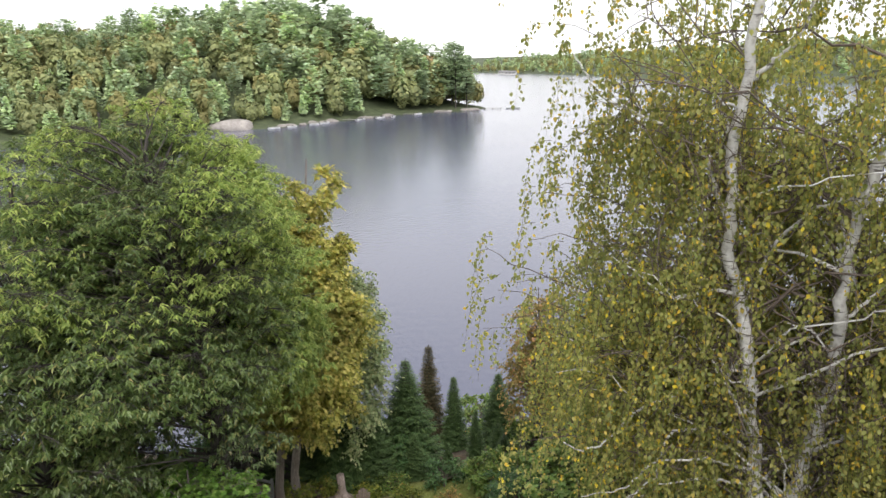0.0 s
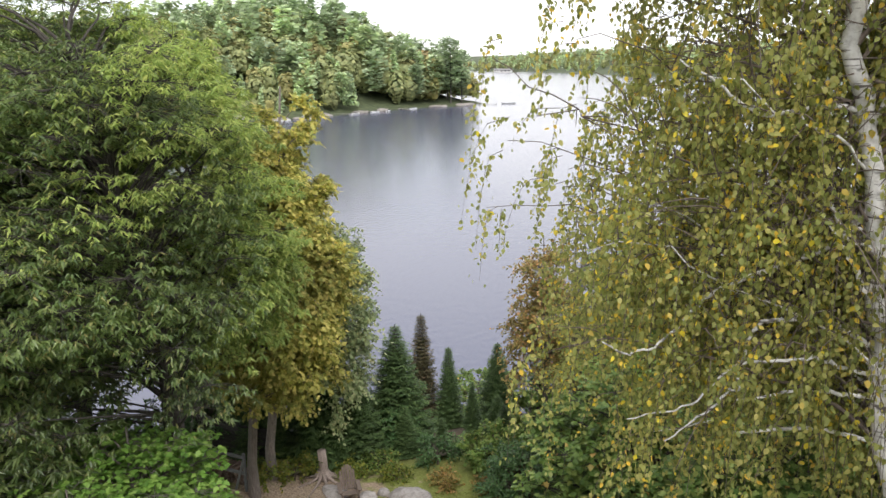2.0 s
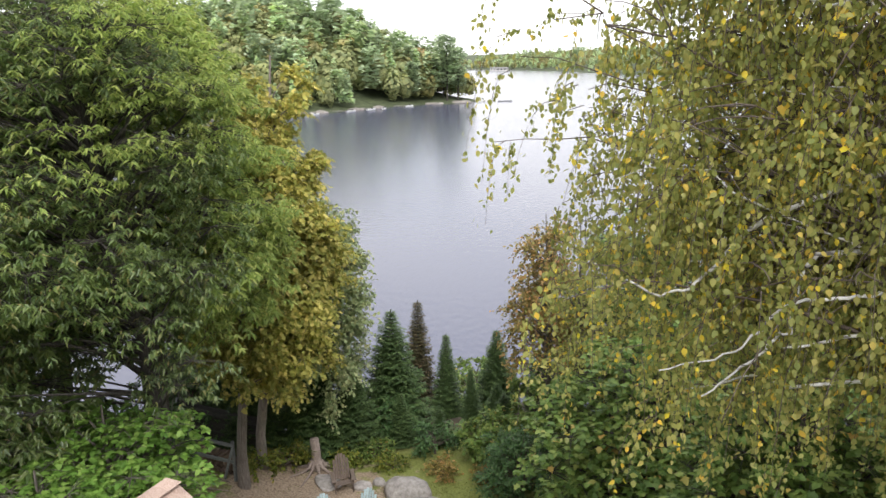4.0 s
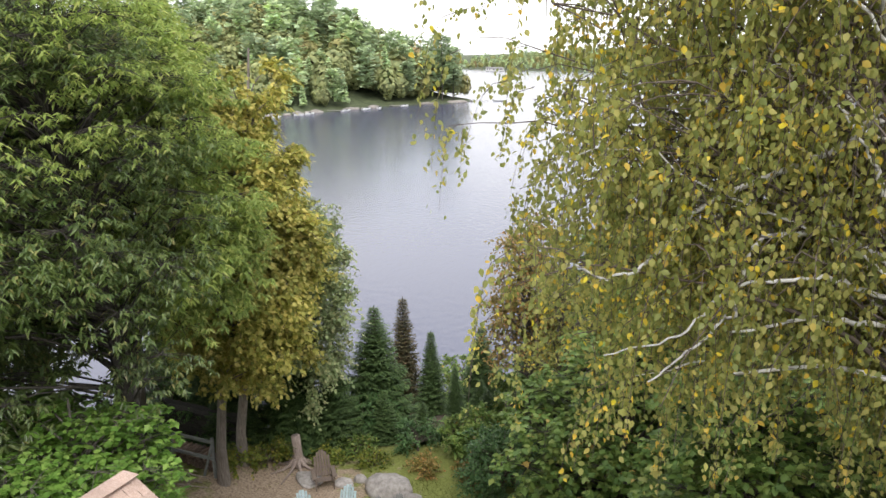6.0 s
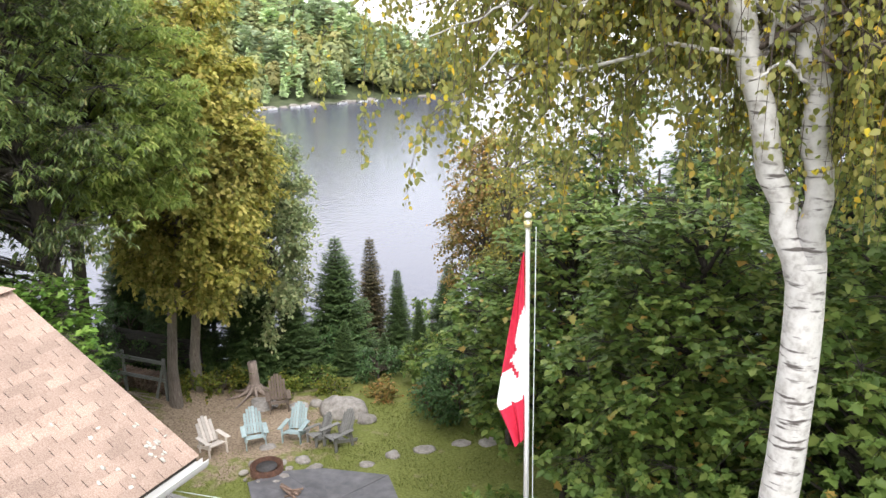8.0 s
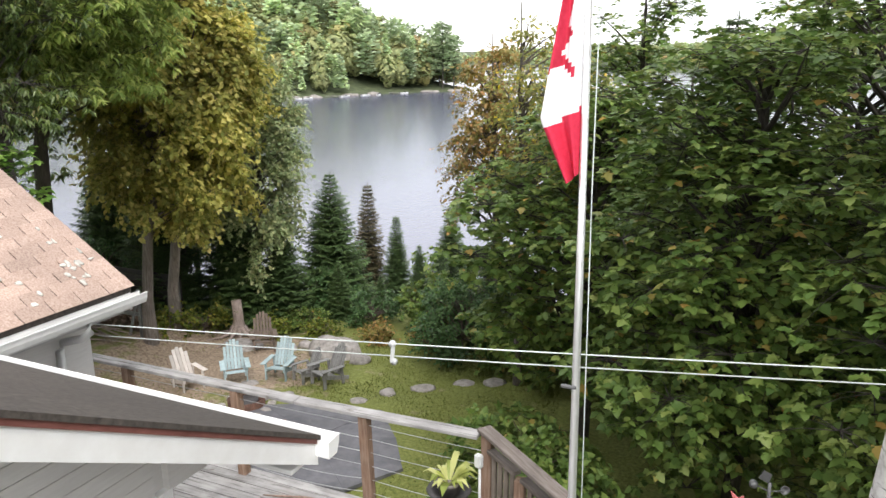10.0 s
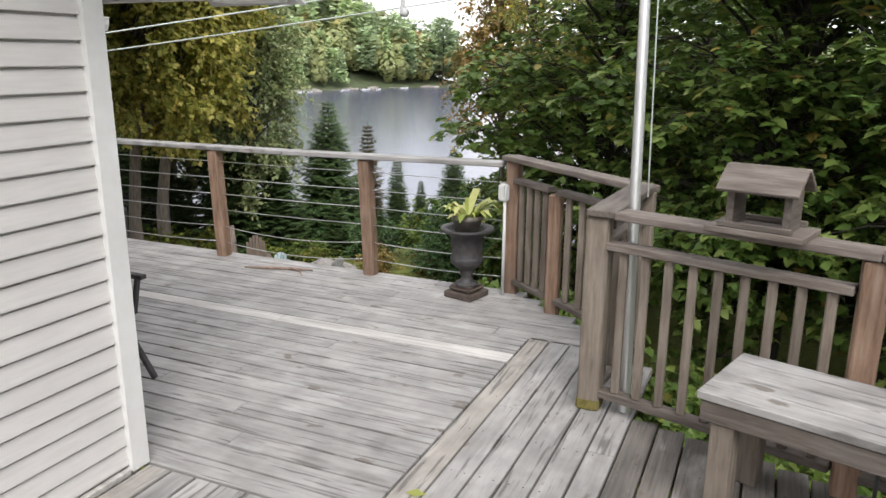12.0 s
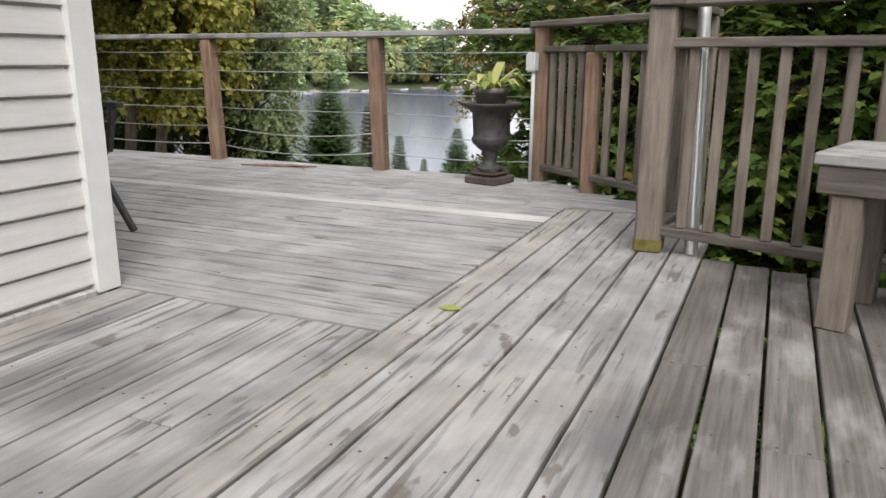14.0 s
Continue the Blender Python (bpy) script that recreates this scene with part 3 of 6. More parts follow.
def land(px, py):
    """Height of the ground."""
    px, py = np.asarray(px, float), np.asarray(py, float)
    s = px * AHEAD[0] + py * AHEAD[1]
    w = px * ACROSS[0] + py * ACROSS[1]
    wob = 1.2 * np.sin(w * 0.21 + 0.6) + 0.7 * np.sin(w * 0.53)
    home = -4.0 - 0.62 * smooth01((s - 9) / 12) - 15.5 * smooth01((s - 19.5 - wob) / 33)
    home = home + 0.62 * smooth01((-13.1 - px) / 1.2) * smooth01((23 - s) / 3) + 14 * smooth01((-s - 12) / 60)
    home = home - 16 * smooth01((np.abs(w) - 120) / 120)
    d = shore_side(px, py, HEADLAND)
    inland = 1.6 * np.clip(d / 3, -2, 1) + 33 * smooth01(d / 95) + 24 * smooth01((d - 80) / 250)
    near_tip = smooth01((np.hypot(px + 172, py - 440)) / 130)
    inland = np.where(d > 0, 1.6 * np.clip(d / 3, 0, 1) + (inland - 1.6 * np.clip(d / 3, 0, 1)) * (0.85 + 0.15 * near_tip), inland)
    e = shore_side(px, py, FARSHORE)
    far = 2 * np.clip(e / 6, -1, 1) + 26 * smooth01(e / 260) + 20 * smooth01((e - 250) / 700)
    return np.maximum(np.maximum(home, LAKE + np.maximum(inland, -4)), LAKE + np.maximum(far, -4))


radii_g = np.concatenate([np.arange(0.8, 34, 0.8), 34 * 1.045 ** np.arange(1, 110)])
radii_g = radii_g[radii_g < 4600]
ang_g = np.linspace(0, 2 * np.pi, 300, endpoint=False)
rr, aa = np.meshgrid(radii_g, ang_g, indexing="ij")
gx, gy = -8 + rr * np.cos(aa), 10 + rr * np.sin(aa)
gz = land(gx, gy) + np.where(rr < 60, 0.05 * np.sin(gx * 1.9) * np.sin(gy * 1.6 + 1), 0)
gv = np.concatenate([np.stack([gx, gy, gz], -1).reshape(-1, 3), [[-8, 10, float(land(-8, 10))]]])
nr, na = len(radii_g), len(ang_g)
gi, gj = np.meshgrid(np.arange(nr - 1), np.arange(na), indexing="ij")
gk = (gj + 1) % na
gf = np.stack([gi * na + gj, (gi + 1) * na + gj, (gi + 1) * na + gk, gi * na + gk], -1).reshape(-1, 4)
gj0 = np.arange(na)
gcap = np.stack([np.full(na, nr * na), gj0, (gj0 + 1) % na, (gj0 + 1) % na], -1)
ground_tris = np.concatenate([gf[:, [0, 1, 2]], gf[:, [0, 2, 3]], gcap[:, :3]])
ground = part("ground", np_mesh("ground", gv, ground_tris, True), M_GROUND, None, None, "patchy lawn and earth sloping down to the lake", "structure")
tagged(ground, category="ground")

wr = 4700
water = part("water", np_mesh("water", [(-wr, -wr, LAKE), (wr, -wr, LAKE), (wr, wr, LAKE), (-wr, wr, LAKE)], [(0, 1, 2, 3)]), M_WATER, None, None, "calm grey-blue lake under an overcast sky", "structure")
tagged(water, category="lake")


def gz_at(x, y):
    return float(land(x, y))


# ---- house ----
house = thing("house", (-4, -4, -4.0), "cottage with pale lap siding and tan shingle roofs", "house")
SLOPE, EAVE_Y, EAVE_Z, RAKE_X = 0.55, 0.67, 2.19, 0.51
RIDGE_Y = -4.4


def roof_z(y):
    return EAVE_Z + SLOPE * (EAVE_Y - y)


# gable wall and its laps
part("wall", prism([(-8.8, -4.0), (0.0, -4.0), (0.0, 2.366), (RIDGE_Y, roof_z(RIDGE_Y) - 0.19), (-8.8, 2.366)], 0.2), M_SIDING, house, Matrix.Translation((-0.125, 0, 0)) @ pose(0, 0, 0, 0, 0, 90))
part("wall", box(8.5, 0.2, 6.3, 0), M_SIDING, house, pose(-4.5, -0.125, -0.83))
LAP = 0.0946
for i in range(46):
    z0 = 0.02 + i * LAP
    if z0 + 0.01 > roof_z(RIDGE_Y) - 0.3:
        break
    y_hi = min(-0.075, EAVE_Y - (z0 + 0.03 + 0.19 - EAVE_Z) / SLOPE)
    y_lo = max(-8.7, 2 * RIDGE_Y - y_hi)
    length = y_hi - y_lo
    bm = prism([(0.0, 0.012), (0.024, 0.012), (0.024, 0.019), (0.012, LAP), (0.0, LAP)], length)
    part("siding_board", bm, M_SIDING, house, pose(-0.024, (y_hi + y_lo) / 2, z0))
    if i < 24:
        bm = prism([(0.0, 0.012), (0.024, 0.012), (0.024, 0.019), (0.012, LAP), (0.0, LAP)], 3.2)
        part("siding_board", bm, M_SIDING, house, pose(-1.68, -0.024, z0, 0, 0, 90))
part("corner_board", prism([(-0.075, -0.075), (0.02, -0.075), (0.02, 0.02), (-0.075, 0.02)], 2.09), M_TRIM, house, pose(0, 0, 1.045, -90, 0, 0))
part("base_trim", box(0.03, 8.6, 0.03, 0.004), M_PALE, house, pose(0.0, -4.38, 0.0))

# main roof
for side, y_e in ((1, EAVE_Y), (-1, 2 * RIDGE_Y - EAVE_Y)):
    y0, y1 = (RIDGE_Y, y_e) if side > 0 else (y_e, RIDGE_Y)
    za, zb = (roof_z(RIDGE_Y), EAVE_Z) if side > 0 else (EAVE_Z, roof_z(RIDGE_Y))
    bm = prism([(y0, za), (y1, zb), (y1, zb - 0.03), (y0, za - 0.03)], 9.2)
    roof = part("roof", bm, M_SHEDGE, house, pose(RAKE_X + 0.03 - 4.6, 0, 0, 0, 0, 90), "dark worn shingle roof edge")
    part("drip_edge", prism([(y0, za - 0.032), (y1, zb - 0.032), (y1, zb - 0.062), (y0, za - 0.062)], 0.02), M_DRIP, house, pose(RAKE_X + 0.008, 0, 0, 0, 0, 90), "red-brown metal drip edge")
    part("rake_fascia", prism([(y0, za - 0.064), (y1, zb - 0.064), (y1, zb - 0.20), (y0, za - 0.20)], 0.03), M_TRIM, house, pose(RAKE_X - 0.012, 0, 0, 0, 0, 90), "white metal rake fascia")
    n_pan = 15
    for i in range(n_pan):
        a, b = y0 + (y1 - y0) * i / n_pan + 0.003, y0 + (y1 - y0) * (i + 1) / n_pan - 0.003
        fa, fb = za + (zb - za) * (a - y0) / (y1 - y0) - 0.185, za + (zb - za) * (b - y0) / (y1 - y0) - 0.185
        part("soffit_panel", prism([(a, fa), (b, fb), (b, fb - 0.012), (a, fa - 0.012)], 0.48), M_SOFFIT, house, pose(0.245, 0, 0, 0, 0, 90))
part("eave_return", box(0.30, 0.14, 0.03, 0.004), M_TRIM, house, pose(0.30, 0.56, 2.015))
part("gable_return", prism([(0.0, 2.085), (0.0, roof_z(0.0) - 0.2), (0.5, roof_z(0.5) - 0.2), (0.5, 2.07)], 0.05), M_SIDING, house, pose(-0.005, 0, 0, 0, 0, 90), "plain siding panel closing the eave")
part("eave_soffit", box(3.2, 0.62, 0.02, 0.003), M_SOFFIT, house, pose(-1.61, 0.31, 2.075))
part("eave_fascia", box(3.8, 0.03, 0.13, 0.003), M_TRIM, house, pose(-1.43, 0.63, 2.085))
part("frieze_trim", box(0.05, 4.9, 0.05, 0.004), M_SOFFIT, house, pose(0.012, -2.2, 0) @ Matrix.Translation((0, 0, roof_z(-2.2) - 0.215)) @ Matrix.Rotation(-math.atan(SLOPE), 4, "X"))


def gutter_profile():
    return [(0.0, 0.0), (0.0, 0.105), (0.006, 0.105), (0.006, 0.008), (0.075, 0.008), (0.098, 0.06), (0.10, 0.11), (0.118, 0.112), (0.118, 0.102), (0.108, 0.10), (0.104, 0.052), (0.082, 0.0)]


part("gutter", prism(gutter_profile(), 3.75), M_TRIM, house, pose(RAKE_X + 0.09 - 1.87, 0.648, 2.06, 0, 0, 90), "white metal gutter")
part("gutter_cap", prism([(0.0, 0.0), (0.0, 0.105), (0.118, 0.112), (0.104, 0.052), (0.082, 0.0)], 0.006), M_TRIM, house, pose(RAKE_X + 0.094, 0.648, 2.06, 0, 0, 90))

# wing with its own ridge
WX_E, WX_R, WZ_E, WZ_R, WY = -2.87, -5.95, 2.17, 4.06, 2.5
part("wall", box(5.2, 4.4, 5.9, 0), M_SIDING, house, pose(-5.94, 0.15, -1.1))
part("gable_wall", prism([(-2.6, 1.8), (2.6, 1.8), (0, 3.75)], 0.2), M_SIDING, house, pose(WX_R, 2.24, 0))
w_rise = WZ_R - WZ_E
for side in (1, -1):
    xe = WX_E if side > 0 else 2 * WX_R - WX_E
    pts = [(WX_R, WZ_R - 0.03), (xe, WZ_E - 0.03), (xe, WZ_E - 0.08), (WX_R, WZ_R - 0.08)]
    part("roof", prism(pts, 5.6), M_SHEDGE, house, pose(0, WY - 2.8, 0))
    part("rake_fascia", prism([(WX_R, WZ_R - 0.09), (xe, WZ_E - 0.09), (xe, WZ_E - 0.26), (WX_R, WZ_R - 0.26)], 0.03), M_TRIM, house, pose(0, WY - 0.02, 0))
part("eave_fascia", box(0.03, 5.2, 0.17, 0.003), M_TRIM, house, pose(WX_E - 0.02, WY - 2.62, WZ_E - 0.165))
part("gutter", prism(gutter_profile(), 5.0), M_TRIM, house, pose(WX_E, WY - 2.4, WZ_E - 0.2), "white metal gutter")
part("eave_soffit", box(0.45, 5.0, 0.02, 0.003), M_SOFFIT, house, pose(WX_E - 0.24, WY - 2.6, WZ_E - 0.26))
tube("downspout", [(-2.84, 1.95, 1.97), (-2.84, 1.95, 1.86), (-2.95, 1.95, 1.78), (-3.22, 1.95, 1.7), (-3.28, 1.95, 1.6), (-3.28, 1.95, -0.4)], 0.04, M_TRIM, house, 8, "white metal downspout")

# ---- deck ----
deck = thing("deck", (0, 0, 0), "silvery weathered wooden deck with worn boards", "deck", kind="structure")
PITCH, GAP, THICK = 0.1355, 0.011, 0.036
rng = np.random.default_rng(5)


def rail_y(x):
    return 1.36 - 0.298 * (x - 1.76) + 0.06


def diag_y(x):
    return 2.72 - (x - 1.11) * 0.826 + 0.09


def deck_board(p0, p1, w, wood):
    bar("board", p0, p1, w, THICK, wood, deck, 0.003)


def split(a, b, lengths):
    """Cuts a run into boards with butt joints."""
    cuts, x = [a], a
    while True:
        x += float(rng.uniform(*lengths))
        if x > b - 0.7:
            break
        cuts.append(x)
    return list(zip(cuts, cuts[1:] + [b]))


zb = -THICK / 2
y = 0.082
row = 0
while y < 3.1:
    x_end = 1.109 if y < 2.22 else min(1.11 - (y - 2.81) / 0.826, 1.9)
    for a, b in split(-6.6 if y > 2.3 else -3.1, x_end, (2.4, 4.2)):
        deck_board((a + 0.002, y, zb), (b - 0.002, y, zb), PITCH - GAP - 0.001, M_PALE if row == 13 else M_DECK)
    y += PITCH
    row += 1
x = 0.0985
while x < 6.2:
    if x < 1.1:
        top = 0.005
    elif x < 1.74:
        top = min(2.215, diag_y(x))
    elif x < 1.86:
        top = 2.05
    else:
        top = rail_y(x)
    for a, b in split(-7.5 + float(rng.uniform(0, 1)), top, (2.6, 4.4)):
        # boards right of 1.95 are darker and browner
        deck_board((x, a + 0.002, zb), (x, b - 0.002, zb), PITCH - GAP, M_TANDECK if x < 0.15 or 1.1 < x < 1.22 else M_BROWNDECK if x > 1.95 else M_DECK)
    x += PITCH
deck_frame = [((-6.6, 3.02), (0.7, 3.02)), ((0.7, 3.02), (1.85, 2.1)), ((1.85, 2.1), (1.8, 1.4)), ((1.8, 1.36), (6.2, 0.05)), ((1.0, 2.2), (1.0, -7)), ((3.2, 0.9), (3.2, -7))]
for a, b in deck_frame:
    bar("joist", (*a, -0.16), (*b, -0.16), 0.04, 0.22, M_UNDER, deck)
for i in range(9):
    bar("joist", (-6 + i * 0.85, 0.1, -0.15), (-6 + i * 0.85, 2.95, -0.15), 0.04, 0.2, M_UNDER, deck)
for i in range(10):
    yy = -6.5 + i * 0.78
    bar("joist", (0.1, yy, -0.15), (4.6, yy, -0.15), 0.04, 0.2, M_UNDER, deck)
for px_, py_ in ((-3.6, 2.9), (-0.5, 2.9), (1.75, 2.0), (3.2, 0.8), (5.5, 0.1), (1.0, -3.0), (5.5, -4)):
    bar("support_post", (px_, py_, -0.27), (px_, py_, -4.3), 0.14, 0.14, M_UNDER, deck)

# nail heads in pairs over the joists
nv, nf = [], []
nr_ = np.random.default_rng(8)
for ix_ in range(44):
    for iy_ in range(22):
        for off_ in (-0.032, 0.032):
            nx, ny = 0.0985 + ix_ * PITCH + off_, -6.5 + iy_ * 0.39
            if ny > (0.0 if nx < 1.1 else rail_y(nx) if nx > 1.8 else 2.1) or nx > 5.5 or nr_.random() < 0.25:
                continue
            k0 = len(nv)
            nv += [(nx + 0.0045 * math.cos(a), ny + 0.0045 * math.sin(a), 0.0012) for a in (0, 1.05, 2.09, 3.14, 4.19, 5.24)]
            nf += [(k0, k0 + 1, k0 + 2), (k0, k0 + 2, k0 + 3), (k0, k0 + 3, k0 + 4), (k0, k0 + 4, k0 + 5)]
part("nail_heads", np_mesh("nail_heads", nv, nf), M_RUSTBASE, deck, None, "", "stuff")
leaf_d = thing("fallen_leaf", (1.23, 0.30, 0), "single yellow-green fallen leaf on the deck", "leaf")
part("blade", np_mesh("blade", [(1.18, 0.28, 0.004), (1.22, 0.31, 0.012), (1.27, 0.30, 0.004), (1.23, 0.26, 0.006)], [(0, 3, 2, 1)]), L_POT, leaf_d)

deck_stick = thing("broken_stick", (-1.35, 2.82, 0), "broken brown stick with bark lying on the deck", "stick")
tube("stick", [(-1.62, 2.74, 0.012), (-1.45, 2.78, 0.016), (-1.22, 2.87, 0.013), (-1.04, 2.91, 0.011)], [0.006, 0.011, 0.012, 0.005], M_FIREWOOD, deck_stick, 7)
tube("side_twig", [(-1.22, 2.87, 0.013), (-1.12, 2.83, 0.014), (-1.03, 2.74, 0.008)], [0.008, 0.006, 0.003], M_FIREWOOD, deck_stick, 6)

# cable railing along the lake side
cable_rail = thing("cable_railing", (-2, 3.03, 0), "wooden railing with brown posts and steel cables", "railing")
posts_c = [(-5.1, 3.0), (-3.6, 3.0), (-2.09, 3.02), (-0.57, 3.06)]
for i, (px_, py_) in enumerate(posts_c):
    bar("post", (px_ + 0.015, py_, -0.02), (px_ - 0.02, py_, 0.966), 0.10, 0.10, M_POST, cable_rail, 0.008)
bar("cap_rail", (-5.3, 3.0, 0.985), (-1.35, 3.035, 0.985), 0.14, 0.038, M_DECK, cable_rail, 0.006)
bar("cap_rail", (-1.345, 3.035, 0.985), (0.60, 3.085, 1.0), 0.14, 0.038, M_DECK, cable_rail, 0.006)
for k in range(6):
    z = 0.13 + k * 0.147
    for (ax, ay), (bx, by) in zip([(-5.1, 3.0), *posts_c[1:]], [*posts_c[1:], (0.67, 3.06)]):
        sag = 0.006 if k > 1 else (0.055 if ax > -2.2 and ax < -1.5 else 0.02)
        pts = [(ax + (bx - ax) * u, ay + (by - ay) * u, z - sag * 4 * u * (1 - u)) for u in np.linspace(0, 1, 9)]
        tube("cable", pts, 0.0035, M_CABLE, cable_rail, 5)

# wooden railing from the corner round to the bench
P3, PM, PA, P4, P5, P6, P7 = (0.68, 3.09), (1.10, 2.76), (1.80, 2.18), (1.695, 1.405), (2.86, 1.05), (3.98, 0.71), (5.1, 0.37)
wood_rail = thing("baluster_railing", (1.76, 1.34, 0), "weathered wooden railing with square balusters", "railing")
bar("post", (*P3, -0.25), (*P3, 1.03), 0.10, 0.10, M_POST, wood_rail, 0.008)
bar("post", (*PM, -0.25), (*PM, 0.86), 0.09, 0.09, M_POST, wood_rail, 0.008)
bar("post", (*PA, -0.25), (*PA, 1.03), 0.09, 0.09, M_GREYP, wood_rail, 0.008)
bar("post", (*P4, 0.0), (*P4, 1.025), 0.115, 0.115, M_GREYP, wood_rail, 0.01, "thick grey corner post with a mossy foot")
part("moss_foot", box(0.122, 0.122, 0.07, 0.01, 2), M_MOSS, wood_rail, along((*P4, 0.0), (*P4, 1.0)) @ Matrix.Translation((-0.467, 0, 0)) @ pose(0, 0, 0, 0, 90, 0), "mossy post foot")
for p in (P5, P6, P7):
    bar("post", (*p, -0.2), (*p, 1.02), 0.10, 0.10, M_POST, wood_rail, 0.008)


def rail_run(a, b, n, low=0.10, sub=0.885, inset=0.05):
    a, b = Vector((*a, 0)), Vector((*b, 0))
    d = (b - a).normalized()
    a2, b2 = a + d * inset, b - d * inset
    bar("bottom_rail", a2 + UP * low, b2 + UP * low, 0.075, 0.04, M_RAIL, wood_rail, 0.005)
    bar("sub_rail", a2 + UP * sub, b2 + UP * sub, 0.085, 0.038, M_RAIL, wood_rail, 0.005)
    for i in range(n):
        c = a2 + (b2 - a2) * ((i + 0.7) / (n + 0.4))
        bar("baluster", c + UP * (low + 0.021), c + UP * (sub - 0.02), 0.042, 0.042, M_GREYP, wood_rail, 0.004)


rail_run(P3, PM, 4)
rail_run(PM, PA, 5)
rail_run(PA, P4, 4)
rail_run(P4, P5, 9, inset=0.06)
rail_run(P5, P6, 8)
rail_run(P6, P7, 8)
CAPZ = 1.045
bar("cap_rail", (P3[0] - 0.06, P3[1] + 0.05, CAPZ), (PA[0] + 0.02, PA[1] - 0.02, CAPZ), 0.14, 0.038, M_RAIL, wood_rail, 0.006)
bar("cap_rail", (PA[0] - 0.03, PA[1] + 0.02, CAPZ + 0.003), (P4[0] + 0.02, P4[1] - 0.08, CAPZ + 0.003), 0.15, 0.038, M_RAIL, wood_rail, 0.006)
bar("cap_rail", (P4[0] + 0.105, P4[1] - 0.032, CAPZ), (P5[0] + 0.02, P5[1], CAPZ), 0.14, 0.038, M_RAIL, wood_rail, 0.006)
bar("cap_rail", (P5[0] + 0.024, P5[1], CAPZ), (P7[0], P7[1], CAPZ), 0.14, 0.038, M_RAIL, wood_rail, 0.006)
bar("brace", (PA[0] - 0.03, PA[1] - 0.05, 0.99), (P4[0] + 0.05, P4[1] + 0.06, 0.99), 0.04, 0.085, M_RAIL, wood_rail, 0.004)

# ---- things on the deck ----
# outlet box with its conduit on the corner post
outlet = thing("outlet_box", (0.64, 3.0, 0), "pale grey outlet box with conduit on the post", "outlet")
part("box", box(0.075, 0.06, 0.13, 0.012, 2), M_PLASTIC, outlet, pose(0.635, 2.985, 0.80, 0, 0, -20))
tube("conduit", [(0.645, 2.985, 0.74), (0.645, 2.985, 0.0)], 0.013, M_PLASTIC, outlet, 8)

# urn and its pot plant
ux, uy = 0.40, 2.85
urn = thing("garden_urn", (ux, uy, 0), "dark cast iron urn on a square foot", "urn")
part("plinth", box(0.25, 0.25, 0.05, 0.008), M_RUSTBASE, urn, pose(ux, uy, 0.025, 0, 0, -14))
bm = box(0.21, 0.21, 0.05, 0.02, 2)
part("foot", bm, M_RUSTBASE, urn, pose(ux, uy, 0.072, 0, 0, -14))
part("bowl", lathe([(0.001, 0.09), (0.095, 0.092), (0.085, 0.11), (0.05, 0.13), (0.042, 0.17), (0.06, 0.2), (0.055, 0.215), (0.085, 0.235), (0.12, 0.27), (0.128, 0.30), (0.122, 0.31), (0.115, 0.32, 1), (0.125, 0.47, 1), (0.13, 0.475), (0.15, 0.50), (0.195, 0.515), (0.205, 0.53), (0.20, 0.54), (0.15, 0.535), (0.12, 0.5), (0.001, 0.45)], 40), M_IRON, urn, pose(ux, uy, 0))
pot = thing("flower_pot", (ux, uy, 0.5), "grey clay flower pot with a lime green plant", "flower pot")
part("pot", lathe([(0.001, 0.48), (0.085, 0.48), (0.108, 0.60), (0.12, 0.602), (0.122, 0.635), (0.108, 0.637), (0.10, 0.61), (0.001, 0.605)], 28), M_CLAY, pot, pose(ux, uy, 0))
lrng = np.random.default_rng(11)
pl_v = []
for i in range(34):
    a, ln_, up = lrng.uniform(0, 6.283), lrng.uniform(0.12, 0.26), lrng.uniform(0.25, 1.0)
    d, side = np.array([np.cos(a), np.sin(a), 0]), np.array([-np.sin(a), np.cos(a), 0])
    w = ln_ * lrng.uniform(0.10, 0.17)
    base = np.array([ux, uy, 0.61]) + d * 0.03
    prof = [(0.0, 0.0, 0.3), (0.35, 0.42 * up, 1), (0.7, 0.60 * up, 0.9), (1.0, 0.45 * up - 0.1, 0.05)]
    for u, h, wd in prof:
        c = base + d * u * ln_ + np.array([0, 0, h * ln_ * 1.3])
        pl_v += [c - side * w * wd, c + side * w * wd]
pl_v = np.array(pl_v)
pl_f = np.array([[8 * i + 2 * j, 8 * i + 2 * j + 1, 8 * i + 2 * j + 3, 8 * i + 2 * j + 2] for i in range(34) for j in range(3)])
part("leaves", np_mesh("leaves", pl_v, pl_f, True), L_POT, pot, None, "lime green striped leaves")

# flagpole, halyard and flag
fp0, fp1 = np.array([2.05, 0.86, -4.2]), np.array([1.63, 2.21, 5.82])
pole = thing("flagpole", (2.05, 0.86, -4.2), "polished metal flagpole fixed outside the railing", "flagpole")


def on_pole(z):
    return fp0 + (fp1 - fp0) * (z - fp0[2]) / (fp1[2] - fp0[2])


